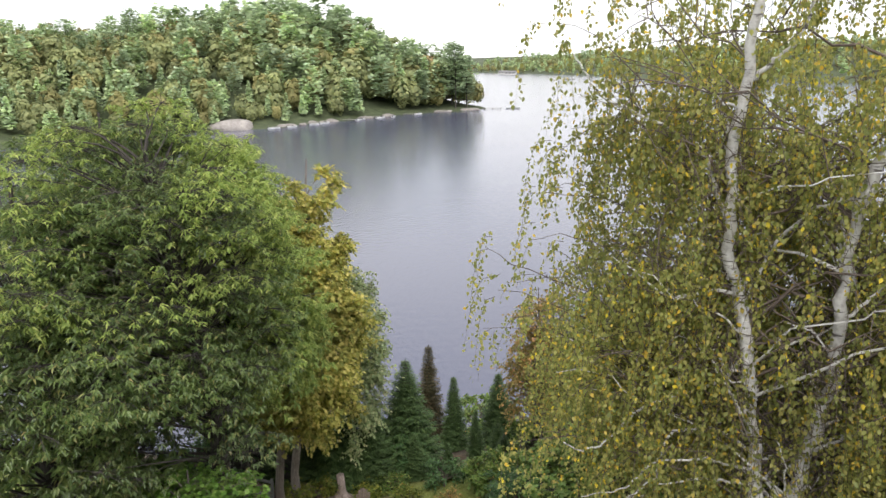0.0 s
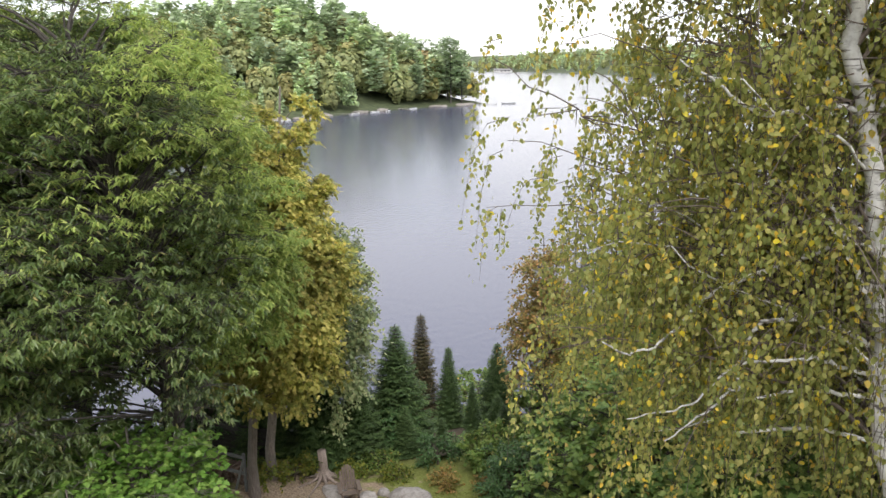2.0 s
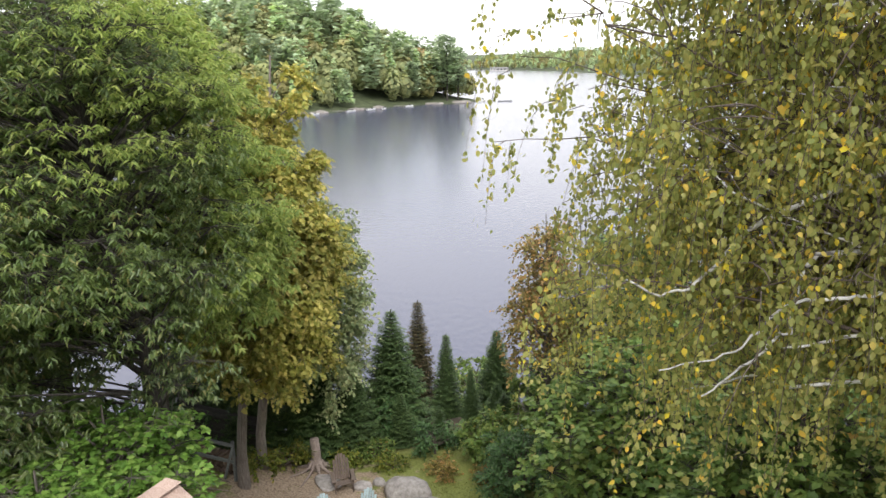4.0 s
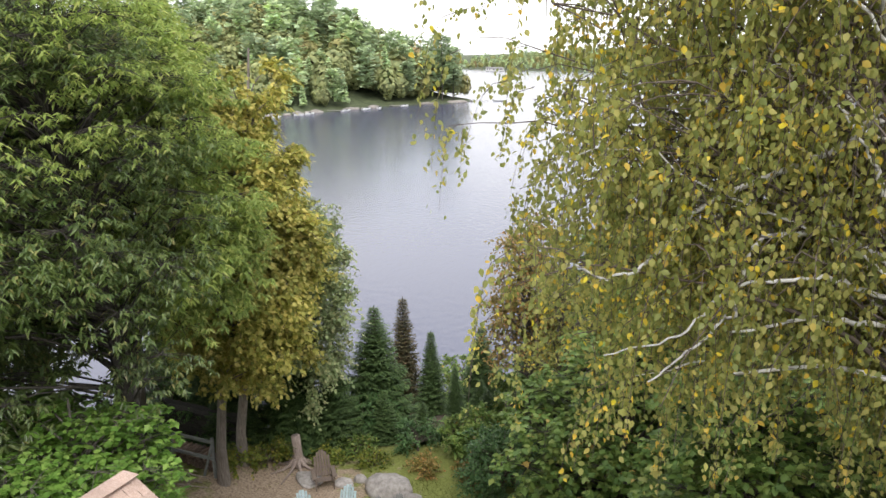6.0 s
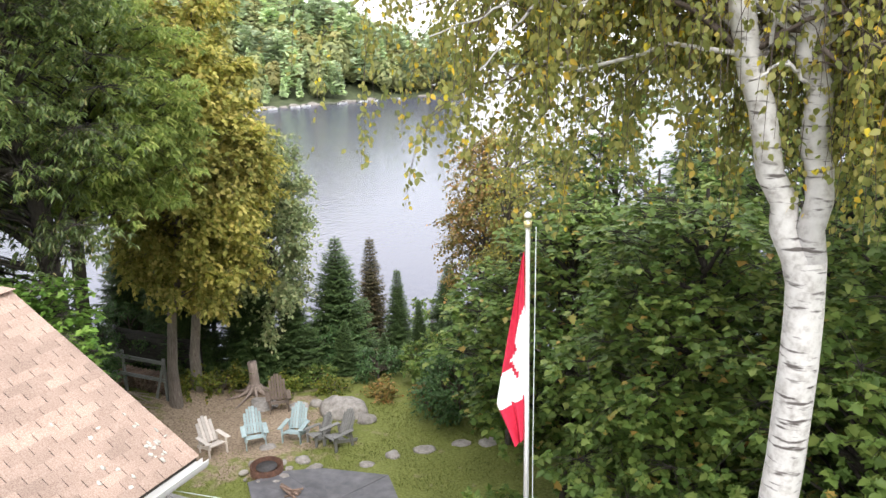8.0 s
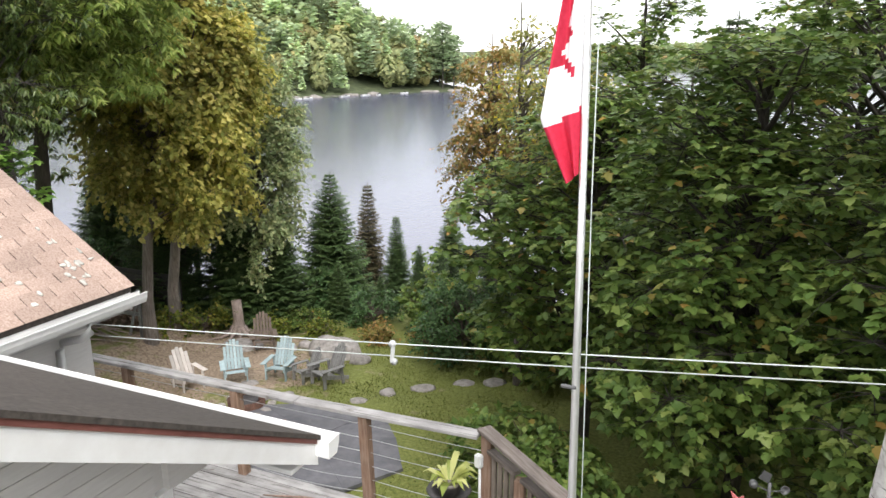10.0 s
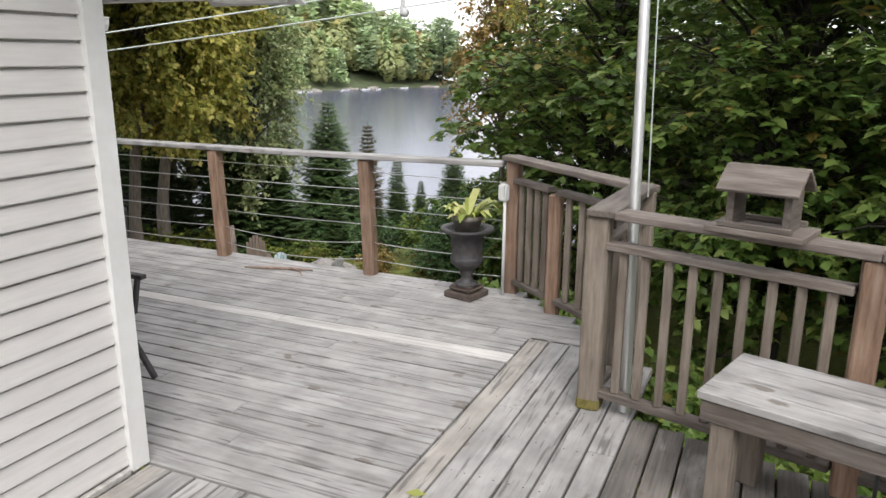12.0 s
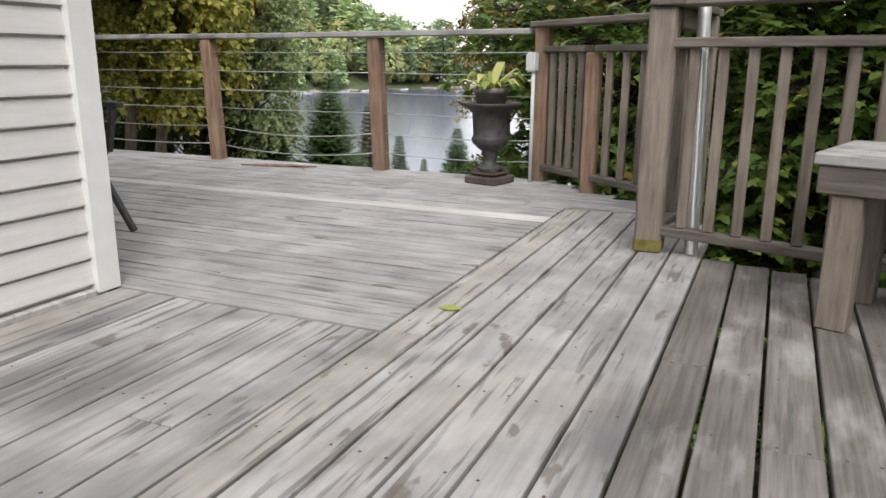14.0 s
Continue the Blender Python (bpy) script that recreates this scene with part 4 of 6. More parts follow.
tube("shaft", [on_pole(z) for z in (-4.2, 0, 2.6, 5.62)], [0.030, 0.030, 0.026, 0.021], M_STEEL, pole, 16)
part("finial", rock_mesh(1, 0.035, 0.035, 0.035, 0.0, 2), M_WHITE, pole, Matrix.Translation(on_pole(5.66)))
part("collar", lathe([(0.001, 0), (0.036, 0), (0.036, 0.05), (0.001, 0.05)], 14), M_GOLD, pole, Matrix.Translation(on_pole(5.56)))
part("cleat", box(0.10, 0.025, 0.022, 0.006), M_VANEGREY, pole, Matrix.Translation(on_pole(2.28) + np.array([-0.04, -0.03, 0])))
tube("halyard", [on_pole(5.56) + (0.07, 0.02, 0), on_pole(3.5) + (0.055, 0.02, 0), on_pole(1.1) + (0.06, 0.02, 0)], 0.004, M_LINE, pole, 5)

# a limp flag: red, white, red down its fall, with folds
flag = thing("flag", tuple(on_pole(4.4)), "limp red and white flag on a flagpole", "flag")
FZ0, FZ1, COLS, ROWSF = 5.36, 3.62, 22, 56


def flag_point(u, v):
    """u away from the pole, v downwards, both 0 to 1."""
    z = FZ0 + (FZ1 - FZ0) * v
    width = 0.02 + 0.30 * v if v < 0.77 else 0.251 - 0.75 * (v - 0.77)
    fold = 0.03 * math.sin(u * 10 + v * 3.0) * (0.3 + v)
    base = on_pole(z)
    return (base[0] - 0.028 - u * width * 0.9, base[1] - 0.01 - u * width * 0.35 + fold, z - u * 0.07)


fv = [flag_point(c / (COLS - 1), r / (ROWSF - 1)) for r in range(ROWSF) for c in range(COLS)]
stripes = {"red_band": [], "lower_band": [], "white_panel": [], "leaf_emblem": []}
for r in range(ROWSF - 1):
    for c in range(COLS - 1):
        u, v = (c + 0.5) / (COLS - 1), (r + 0.5) / (ROWSF - 1)
        d1, d2 = v - 0.34 * u ** 1.5 - 0.29, v - 0.04 * u - 0.77
        q = [r * COLS + c, r * COLS + c + 1, (r + 1) * COLS + c + 1, (r + 1) * COLS + c]
        if d1 < 0:
            stripes["red_band"].append(q)
        elif d2 > 0:
            stripes["lower_band"].append(q)
        elif u > 0.30 + 0.45 * abs(math.sin(v * 19)) and 0.40 < v < 0.60 or (u > 0.2 and abs(v + 0.12 * u - 0.66) < 0.018):
            stripes["leaf_emblem"].append(q)
        else:
            stripes["white_panel"].append(q)
for nm, qs in stripes.items():
    used = sorted({i for q in qs for i in q})
    back = {o: n for n, o in enumerate(used)}
    part(nm, np_mesh(nm, [fv[i] for i in used], [[back[i] for i in q] for q in qs], True), M_WHITE if nm == "white_panel" else M_RED, flag, None, {"red_band": "red cloth band", "lower_band": "red cloth band", "white_panel": "white cloth panel", "leaf_emblem": "red emblem"}[nm])

# bird feeder on the cap rail
RD = Vector((1.10, -0.33, 0)).normalized()
RN = Vector((RD.y, -RD.x, 0))
bf = Vector((2.43, 1.15, CAPZ + 0.019))
turn_r = math.degrees(math.atan2(RD.y, RD.x))
feeder = thing("bird_feeder", tuple(bf), "small roofed wooden bird feeder on the railing cap", "bird feeder")
FM = pose(bf.x, bf.y, bf.z, 0, 0, turn_r)
part("tray", box(0.40, 0.25, 0.028, 0.004), M_RAIL, feeder, FM @ pose(0, 0, 0.015))
for yy in (-0.12, 0.12):
    part("tray_lip", box(0.30, 0.018, 0.025, 0.003), M_RAIL, feeder, FM @ pose(0, yy * 0.9, 0.042))
for xx in (-0.115, 0.115):
    part("end_panel", prism([(-0.075, 0.03), (0.075, 0.03), (0.075, 0.19), (0, 0.255), (-0.075, 0.19)], 0.03), M_RAIL, feeder, FM @ pose(xx, 0, 0, 0, 0, 90))
for s_ in (-1, 1):
    part("roof_board", box(0.33, 0.15, 0.018, 0.003), M_RAIL, feeder, FM @ pose(0, s_ * 0.068, 0.232, -s_ * 40, 0, 0))

# bench against the railing
bench_o = Vector((2.27, 0.60, 0))
bench = thing("wooden_bench", tuple(bench_o), "low weathered wooden bench with thick square legs", "bench")
BM_ = pose(bench_o.x, bench_o.y, 0, 0, 0, turn_r)
BH, BL, BW = 0.55, 1.5, 0.50
for i in range(4):
    part("top_board", box(BL, BW / 4 - 0.005, 0.036, 0.005), M_DECK, bench, BM_ @ pose(BL / 2, BW / 8 + i * BW / 4, BH - 0.018))
part("apron", box(BL - 0.03, 0.036, 0.085, 0.004), M_RAIL, bench, BM_ @ pose(BL / 2, 0.03, BH - 0.08))
part("apron", box(BL - 0.03, 0.036, 0.085, 0.004), M_RAIL, bench, BM_ @ pose(BL / 2, BW - 0.03, BH - 0.08))
part("end_apron", box(0.036, BW - 0.09, 0.085, 0.004), M_RAIL, bench, BM_ @ pose(0.034, BW / 2, BH - 0.08))
for lx in (0.10, BL - 0.10):
    for ly in (0.07, BW - 0.07):
        part("leg", box(BH - 0.124, 0.09, 0.09, 0.006), M_GREYP, bench, BM_ @ pose(lx, ly, (BH - 0.124) / 2, 0, 90, 0), "square post leg with a mossy foot")

# weather vane on a thin pole behind the railing
vx, vy, vz = 2.93, 0.86, 2.22
vane = thing("weather_vane", (vx, vy, -1), "red arrow weather vane with grey wind cups on a thin pole", "weather vane")
tube("pole", [(vx + 0.03, vy + 0.02, -1.0), (vx, vy, vz + 0.15)], 0.008, M_VANEGREY, vane, 8)
tube("arrow_shaft", [(vx - 0.11 + 0.22 * u, vy - 0.07 * (u - 0.5), vz + 0.011 * math.sin(u * 11)) for u in np.linspace(0, 1, 15)], 0.0055, M_VANE, vane, 6, "red wavy arrow shaft")
part("arrow_tail", prism([(-0.04, -0.03), (0.0, -0.008), (0.02, -0.034), (0.034, 0.0), (0.02, 0.034), (-0.004, 0.01), (-0.04, 0.034), (-0.027, 0.0)], 0.008), M_VANE, vane, pose(vx - 0.128, vy + 0.04, vz, 0, 0, -17))
part("arrow_head", prism([(-0.02, -0.037), (0.047, 0.0), (-0.02, 0.037), (-0.007, 0.0)], 0.008), M_VANE, vane, pose(vx + 0.12, vy - 0.037, vz + 0.007, 0, 0, -17))
for k in range(3):
    a = 0.5 + k * 2.094
    c = Vector((vx + 0.08 * math.cos(a), vy + 0.08 * math.sin(a), vz + 0.105))
    tube("cup_arm", [(vx, vy, vz + 0.105), tuple(c)], 0.003, M_VANEGREY, vane, 5)
    part("wind_cup", lathe([(0.002, -0.024), (0.015, -0.018), (0.024, 0.0), (0.022, 0.0), (0.014, -0.015), (0.002, -0.02)], 12), M_VANEGREY, vane, Matrix.Translation(c) @ pose(0, 0, 0, 90, 0, math.degrees(a)))
part("tail_fin", prism([(-0.035, 0.0), (0.02, -0.02), (0.022, 0.03), (-0.02, 0.045)], 0.003), M_VANEGREY, vane, pose(vx - 0.02, vy + 0.01, vz + 0.16, 0, 10, 20))

# clothesline over the deck
line = thing("clothesline", (0, 1.9, 2.1), "two pale clothesline cords strung over the deck", "clothesline")
for z0, z1, y0, y1 in ((1.87, 3.10, 2.11, 2.09), (1.74, 3.02, 2.15, 2.11)):
    tube("cord", [(-2.98 + 11 * u, y0 + (y1 - y0) * u, z0 + (z1 - z0) * u - 0.05 * 4 * u * (1 - u)) for u in np.linspace(0, 1, 14)], 0.005, M_LINE, line, 5)
spacer = thing("line_spacer", (0.25, 2.11, 2.1), "white plastic pulley spacer on the clothesline", "line spacer")
part("frame", box(0.03, 0.03, 0.17, 0.01, 2), M_PLASTIC, spacer, pose(0.25, 2.11, 2.11, 0, 6, 0))
part("wheel", lathe([(0.001, -0.012), (0.028, -0.012), (0.022, 0), (0.028, 0.012), (0.001, 0.012)], 14), M_PLASTIC, spacer, pose(0.25, 2.11, 2.185, 90, 0, 0))
part("wheel", lathe([(0.001, -0.012), (0.028, -0.012), (0.022, 0), (0.028, 0.012), (0.001, 0.012)], 14), M_PLASTIC, spacer, pose(0.26, 2.11, 2.04, 90, 0, 0))

# dark folding chair standing behind the house corner
folded = thing("folding_chair", (-1.02, 0.45, 0), "dark folding chair behind the house corner", "chair")
for yy in (0.30, 0.66):
    bar("leg", (-0.63, yy + 0.05, 0.0), (-0.87, yy, 0.46), 0.035, 0.025, M_IRON, folded)
    bar("leg", (-1.22, yy + 0.05, 0.0), (-0.87, yy, 0.46), 0.035, 0.025, M_IRON, folded)
    bar("arm", (-1.07, yy, 0.62), (-0.63, yy + 0.04, 0.60), 0.045, 0.025, M_IRON, folded)
    bar("arm_post", (-0.67, yy + 0.03, 0.59), (-0.72, yy + 0.03, 0.38), 0.03, 0.025, M_IRON, folded)
bar("seat_board", (-1.09, 0.48, 0.40), (-0.69, 0.50, 0.38), 0.34, 0.02, M_IRON, folded)
bar("back_board", (-1.11, 0.48, 0.38), (-1.25, 0.48, 0.88), 0.34, 0.02, M_IRON, folded)

# ---- things on the lawn ----


def adirondack(name, place, turn, material, label, group="", scale=1.0, slats=6, category="chair"):
    x, y = place
    ch = thing(name, (x, y, gz_at(x, y)), label, category, group, turn=turn)

    def bx(nm, size, p, r=(0, 0, 0)):
        part(nm, box(*(a * scale for a in size), 0.008 * scale), material, ch, wm(ch) @ pose(*(a * scale for a in p), *r))

    for s in (-1, 1):
        bx("front_leg", (0.10, 0.03, 0.52), (s * 0.29, -0.30, 0.26), (0, 0, 90))
        bx("side_rail", (0.03, 0.88, 0.11), (s * 0.255, 0.08, 0.235), (-15, 0, 0))
        bx("arm", (0.14, 0.70, 0.028), (s * 0.33, -0.06, 0.535))
        bx("arm_brace", (0.03, 0.09, 0.12), (s * 0.315, -0.26, 0.45))
        bx("back_leg", (0.03, 0.09, 0.52), (s * 0.29, 0.27, 0.26), (6, 0, 0))
    for i in range(5):
        bx("seat_slat", (0.52, 0.088, 0.022), (0, -0.30 + i * 0.095, 0.375 - i * 0.026), (-15, 0, 0))
    n = slats
    for i in range(n):
        u = (i + 0.5) / n - 0.5
        h = 0.84 - 1.1 * u * u
        bx("back_slat", (0.52 / n - 0.008, 0.022, h), (u * 0.54, 0.22 + 0.16 * (h / 0.84) , 0.27 + h / 2 * 0.93), (-24, 0, 0))
    bx("back_rail", (0.58, 0.035, 0.07), (0, 0.345, 0.52), (-24, 0, 0))
    return ch


adirondack("lawn_chair", (-11.05, 11.45), 70, M_WHITECH, "cream plastic lawn chair on the grass", "chairs round the fire", 0.98, 5)
adirondack("garden_chair", (-10.2, 12.35), 44, M_BLUECH, "faded blue wooden garden chair", "chairs round the fire", 1.0)
adirondack("garden_chair", (-9.25, 13.1), 12, M_BLUECH, "faded blue wooden garden chair with a tall back", "chairs round the fire", 1.0)
adirondack("reclining_chair", (-7.75, 13.2), -22, M_GREYCH, "silvery grey wooden reclining chair", "chairs round the fire", 1.02)
adirondack("slatted_chair", (-11.15, 14.85), 40, M_BROWNCH, "old brown slatted chair beside the stump", "chairs round the fire", 1.05)

adirondack("reclining_chair", (-8.45, 13.2), -24, M_GREYCH, "low silvery grey wooden reclining chair", "chairs round the fire", 0.84)

# fire ring
fire_p = (-8.72, 10.97)
fz = gz_at(*fire_p)
fire = thing("fire_ring", (*fire_p, fz), "rusty steel fire ring with ash and stones", "fire pit")
part("ring", lathe([(0.46, 0.0), (0.46, 0.27), (0.43, 0.275), (0.42, 0.26), (0.42, 0.02), (0.001, 0.03)], 28), M_FIRERING, fire, pose(*fire_p, fz))
part("grate", lathe([(0.0015, 0.20), (0.30, 0.20), (0.30, 0.215), (0.0015, 0.215)], 14), M_IRON, fire, pose(*fire_p, fz))
srng = np.random.default_rng(3)
for i in range(9):
    a = i * 0.7 + srng.uniform(-0.1, 0.1)
    r = srng.uniform(0.58, 0.85)
    px_, py_ = fire_p[0] + r * math.cos(a), fire_p[1] + r * math.sin(a)
    s_ = srng.uniform(0.06, 0.14)
    part("stone", rock_mesh(i + 4, s_ * 1.3, s_, s_ * 0.75, 0.3, 2), M_ROCK, fire, pose(px_, py_, gz_at(px_, py_) + s_ * 0.3, 0, 0, i * 50))

# a few split sticks dropped at the edge of the patio
kindling = thing("kindling_pile", (-7.35, 10.05, gz_at(-7.35, 10.05)), "small pile of split kindling beside the patio", "kindling")
for i in range(8):
    a, l_ = srng.uniform(-0.6, 0.9), srng.uniform(0.16, 0.30)
    px_, py_ = -7.35 + srng.uniform(-0.28, 0.28), 10.05 + srng.uniform(-0.16, 0.16)
    pz_ = gz_at(px_, py_) + 0.10 + 0.02 * i
    bar("split_stick", (px_ - l_ * math.cos(a), py_ - l_ * math.sin(a), pz_), (px_ + l_ * math.cos(a), py_ + l_ * math.sin(a), pz_ + 0.03), 0.06, 0.045, M_FIREWOOD, kindling, 0.008)

# boulders and flat stones
for i, (px_, py_, sx, sy, sz, rot) in enumerate([(-8.85, 15.4, 0.80, 0.55, 0.45, 10), (-7.85, 15.1, 0.32, 0.25, 0.2, 40), (-9.6, 15.5, 0.3, 0.22, 0.14, 70), (-10.6, 15.2, 0.36, 0.26, 0.16, 20), (-11.9, 15.0, 0.6, 0.4, 0.12, -30), (-10.2, 15.7, 0.28, 0.2, 0.15, 0), (-9.2, 15.85, 0.4, 0.3, 0.28, 15)]):
    rk = part("boulder", rock_mesh(i + 30, sx, sy, sz, 0.22, 3), M_ROCK, None, pose(px_, py_, gz_at(px_, py_) + sz * 0.25, 0, 0, rot), "rounded pale granite boulder at the lawn edge")
    tagged(rk, category="boulder", group="boulders")
for i, (px_, py_, s_) in enumerate([(-5.2, 13.9, 0.28), (-4.3, 14.6, 0.26), (-3.6, 15.0, 0.30), (-5.9, 13.2, 0.22), (-8.2, 12.0, 0.22), (-6.3, 12.4, 0.2), (-9.7, 12.3, 0.25), (-7.6, 11.6, 0.24)]):
    rk = part("stepping_stone", rock_mesh(i + 60, s_ * 1.2, s_, 0.07, 0.25, 2), M_ROCK, None, pose(px_, py_, gz_at(px_, py_) + 0.02, 0, 0, i * 37), "flat pale stone set in the grass")
    tagged(rk, category="stone", group="stepping stones")

# slab patio below the deck
slab = thing("stone_patio", (-6, 10.6, -3.95), "dark slate patio slabs in the lawn", "patio", kind="structure")
poly = [(-8.8, 10.2), (-8.3, 11.1), (-7.4, 11.65), (-5.4, 12.0), (-4.4, 10.8), (-3.6, 9.6), (-4.3, 8.4), (-6.2, 8.2), (-7.6, 9.0)]
cx_, cy_ = -6.1, 10.1
for i in range(len(poly)):
    (ax, ay), (bx_, by_) = poly[i], poly[(i + 1) % len(poly)]
    bm = bmesh.new()
    spots_ = [(cx_ + (px_ - cx_) * f, cy_ + (py_ - cy_) * f) for px_, py_, f in ((ax, ay, 1), (bx_, by_, 0.992), (bx_, by_, 0.02), (ax, ay, 0.03))]
    vs = [bm.verts.new((px_, py_, gz_at(px_, py_) + 0.075)) for px_, py_ in spots_]
    fc = bm.faces.new(vs)
    ex = bmesh.ops.extrude_face_region(bm, geom=[fc])
    for v in ex["geom"]:
        if isinstance(v, bmesh.types.BMVert):
            v.co.z -= 0.08
    bmesh.ops.recalc_face_normals(bm, faces=bm.faces)
    part("slab", bm, M_SLAB, slab, pose(0, 0, 0.005 * (i % 3)))

# old stump with roots
sp = (-12.87, 15.75)
sz_ = gz_at(*sp)
stump = thing("tree_stump", (*sp, sz_), "tall bleached tree stump with spreading roots", "stump")
tube("trunk", [(sp[0], sp[1], sz_ - 0.1), (sp[0] + 0.02, sp[1], sz_ + 0.25), (sp[0] + 0.02, sp[1], sz_ + 0.7), (sp[0] - 0.02, sp[1], sz_ + 1.25)], [0.30, 0.21, 0.17, 0.165], M_STUMP, stump, 12)
for i in range(7):
    a = -2.6 + i * 0.6
    ca, sa = math.cos(a), math.sin(a)
    pts = [(sp[0] + ca * r, sp[1] + sa * r, gz_at(sp[0] + ca * r, sp[1] + sa * r) + h) for r, h in ((0.12, 0.4), (0.3, 0.17), (0.6, 0.07), (1.0 + 0.2 * (i % 3), 0.0))]
    tube("root", pts, [0.09, 0.075, 0.05, 0.02], M_STUMP, stump, 7)

# wood stand with two rails and firewood; its dark back boards paint the shade inside
wx, wy = -15.9, 13.4
wz = gz_at(wx, wy)
shed = thing("wood_stand", (wx, wy, wz), "open dark wood stand with grey rails", "wood stand")
for px_, py_ in ((-18.6, 13.2), (-16.3, 13.2), (-14.35, 13.1), (-18.6, 15.0), (-14.6, 15.0)):
    bar("post", (px_, py_, wz - 0.2), (px_, py_, wz + 1.5), 0.09, 0.09, M_SHEDRAIL, shed)
for k in range(7):
    bar("back_board", (-18.7, 15.05, wz + 0.1 + k * 0.2), (-14.5, 15.05, wz + 0.1 + k * 0.2), 0.02, 0.19, M_SHED, shed)
bar("rail", (-18.7, 13.12, wz + 1.32), (-14.25, 13.05, wz + 1.36), 0.04, 0.13, M_SHEDRAIL, shed)
bar("rail", (-18.7, 13.12, wz + 0.66), (-14.3, 13.05, wz + 0.74), 0.04, 0.13, M_SHEDRAIL, shed)
bar("brace", (-14.75, 13.0, wz + 0.02), (-14.3, 13.02, wz + 1.3), 0.04, 0.09, M_SHEDRAIL, shed)
for k in range(5):
    bar("side_board", (-18.75, 12.4 + k * 0.5, wz - 0.1), (-18.75, 12.4 + k * 0.5, wz + 1.5), 0.03, 0.49, M_SHED, shed)
wood = thing("firewood_pile", (-15.3, 13.8, wz), "stack of split firewood in the wood stand", "firewood")
for i in range(46):
    px_ = -16.8 + (i % 12) * 0.2 + srng.uniform(-0.03, 0.03)
    pz_ = wz + 0.09 + (i // 12) * 0.15
    v, f = tube_arrays([(px_, 13.35 + srng.uniform(-0.05, 0.05), pz_), (px_, 13.85, pz_)], [0.085, 0.085], 5)
    v = np.concatenate([v, [v[:5].mean(0), v[5:].mean(0)]])
    tri = [[a, b, c] for a, b, c, d in f] + [[a, c, d] for a, b, c, d in f] + [[10, (k + 1) % 5, k] for k in range(5)] + [[11, 5 + k, 5 + (k + 1) % 5] for k in range(5)]
    part("log", np_mesh("log", v, tri), M_FIREWOOD, wood)
sticks = thing("stick_pile", (-15.2, 12.4, wz), "loose pale sticks on the ground", "sticks")
for i in range(11):
    a = srng.uniform(-0.5, 0.35)
    px_, py_ = -15.6 + srng.uniform(-0.6, 0.7), 12.4 + srng.uniform(-0.4, 0.3)
    l_ = srng.uniform(0.6, 1.2)
    g0 = gz_at(px_, py_) + 0.04 + 0.025 * i
    tube("stick", [(px_ - l_ * math.cos(a), py_ - l_ * math.sin(a), g0), (px_, py_, g0 + 0.02), (px_ + l_ * math.cos(a), py_ + l_ * math.sin(a), g0 - 0.02)], [0.03, 0.028, 0.018], M_STUMP, sticks, 6)

# ---- trees ----
SHAPES = {
    "lance": (np.array([(0, 0, 0), (0.35, 0.14, 0.05), (1, 0, -0.16), (0.35, -0.14, 0.05)], float), np.array([(0, 2, 1), (0, 3, 2)])),
    "ovate": (np.array([(0, 0, 0), (0.28, 0.33, 0.05), (0.62, 0.27, 0.03), (1, 0, -0.06), (0.62, -0.27, 0.03), (0.28, -0.33, 0.05)], float), np.array([(0, 2, 1), (0, 3, 2), (0, 4, 3), (0, 5, 4)])),
    "maple": (np.array([(0.05, 0, 0), (-0.02, 0.30, 0.03), (0.22, 0.28, 0.02), (0.30, 0.56, -0.04), (0.50, 0.27, 0.02), (0.60, 0.30, 0.0), (1.0, 0, -0.12), (0.60, -0.30, 0.0), (0.50, -0.27, 0.02), (0.30, -0.56, -0.04), (0.22, -0.28, 0.02), (-0.02, -0.30, 0.03)], float), np.array([(0, i + 1, i) for i in range(1, 11)])),
    "fan": (np.array([(0, 0, 0), (0.5, 0.40, 0.0), (0.62, 0.16, 0.04), (1, 0.12, -0.1), (0.85, -0.14, 0.0), (0.55, -0.42, 0.02)], float), np.array([(0, 2, 1), (0, 3, 2), (0, 4, 3), (0, 5, 4)])),
    "spray": (np.array([(0, 0, 0), (0.45, 0.12, 0.0), (1, 0, -0.06), (0.45, -0.12, 0.0), (0.5, 0, 0.09)], float), np.array([(0, 4, 1), (1, 4, 2), (0, 3, 4), (3, 2, 4)])),
    "tuft": (np.array([(-0.5, -0.35, 0), (0.4, -0.5, 0.1), (0.55, 0.3, -0.05), (-0.2, 0.55, 0.12)], float), np.array([(0, 1, 2), (0, 2, 3)])),
}


def unit(a):
    return a / (np.linalg.norm(a, axis=-1, keepdims=True) + 1e-9)


def scatter(shape, at, way, face, size):
    """One leaf of a shape at every place: its length along way, its upper side towards face."""
    t, f = SHAPES[shape]
    way = unit(way)
    side = unit(np.cross(face, way))
    nrm = np.cross(way, side)
    v = at[:, None] + size[:, None, None] * (t[None, :, 0:1] * way[:, None] + t[None, :, 1:2] * side[:, None] + t[None, :, 2:3] * nrm[:, None])
    n, k = len(at), len(t)
    return v.reshape(-1, 3), (f[None] + (np.arange(n) * k)[:, None, None]).reshape(-1, 3)


def limb(a, b, r0, r1, g, bow=0.15, n=6):
    """A bowed, tapering branch."""
    a, b = np.asarray(a, float), np.asarray(b, float)
    u = np.linspace(0, 1, n)[:, None]
    ln_ = np.linalg.norm(b - a)
    mid = g.normal(0, 1, 3) * bow * ln_ * 0.5 + np.array([0, 0, bow * ln_])
    p = a + (b - a) * u + mid * (4 * u * (1 - u)) * 0.5
    p[1:-1] += g.normal(0, 0.015 * ln_, (n - 2, 3))
    return p, r0 + (r1 - r0) * u[:, 0]


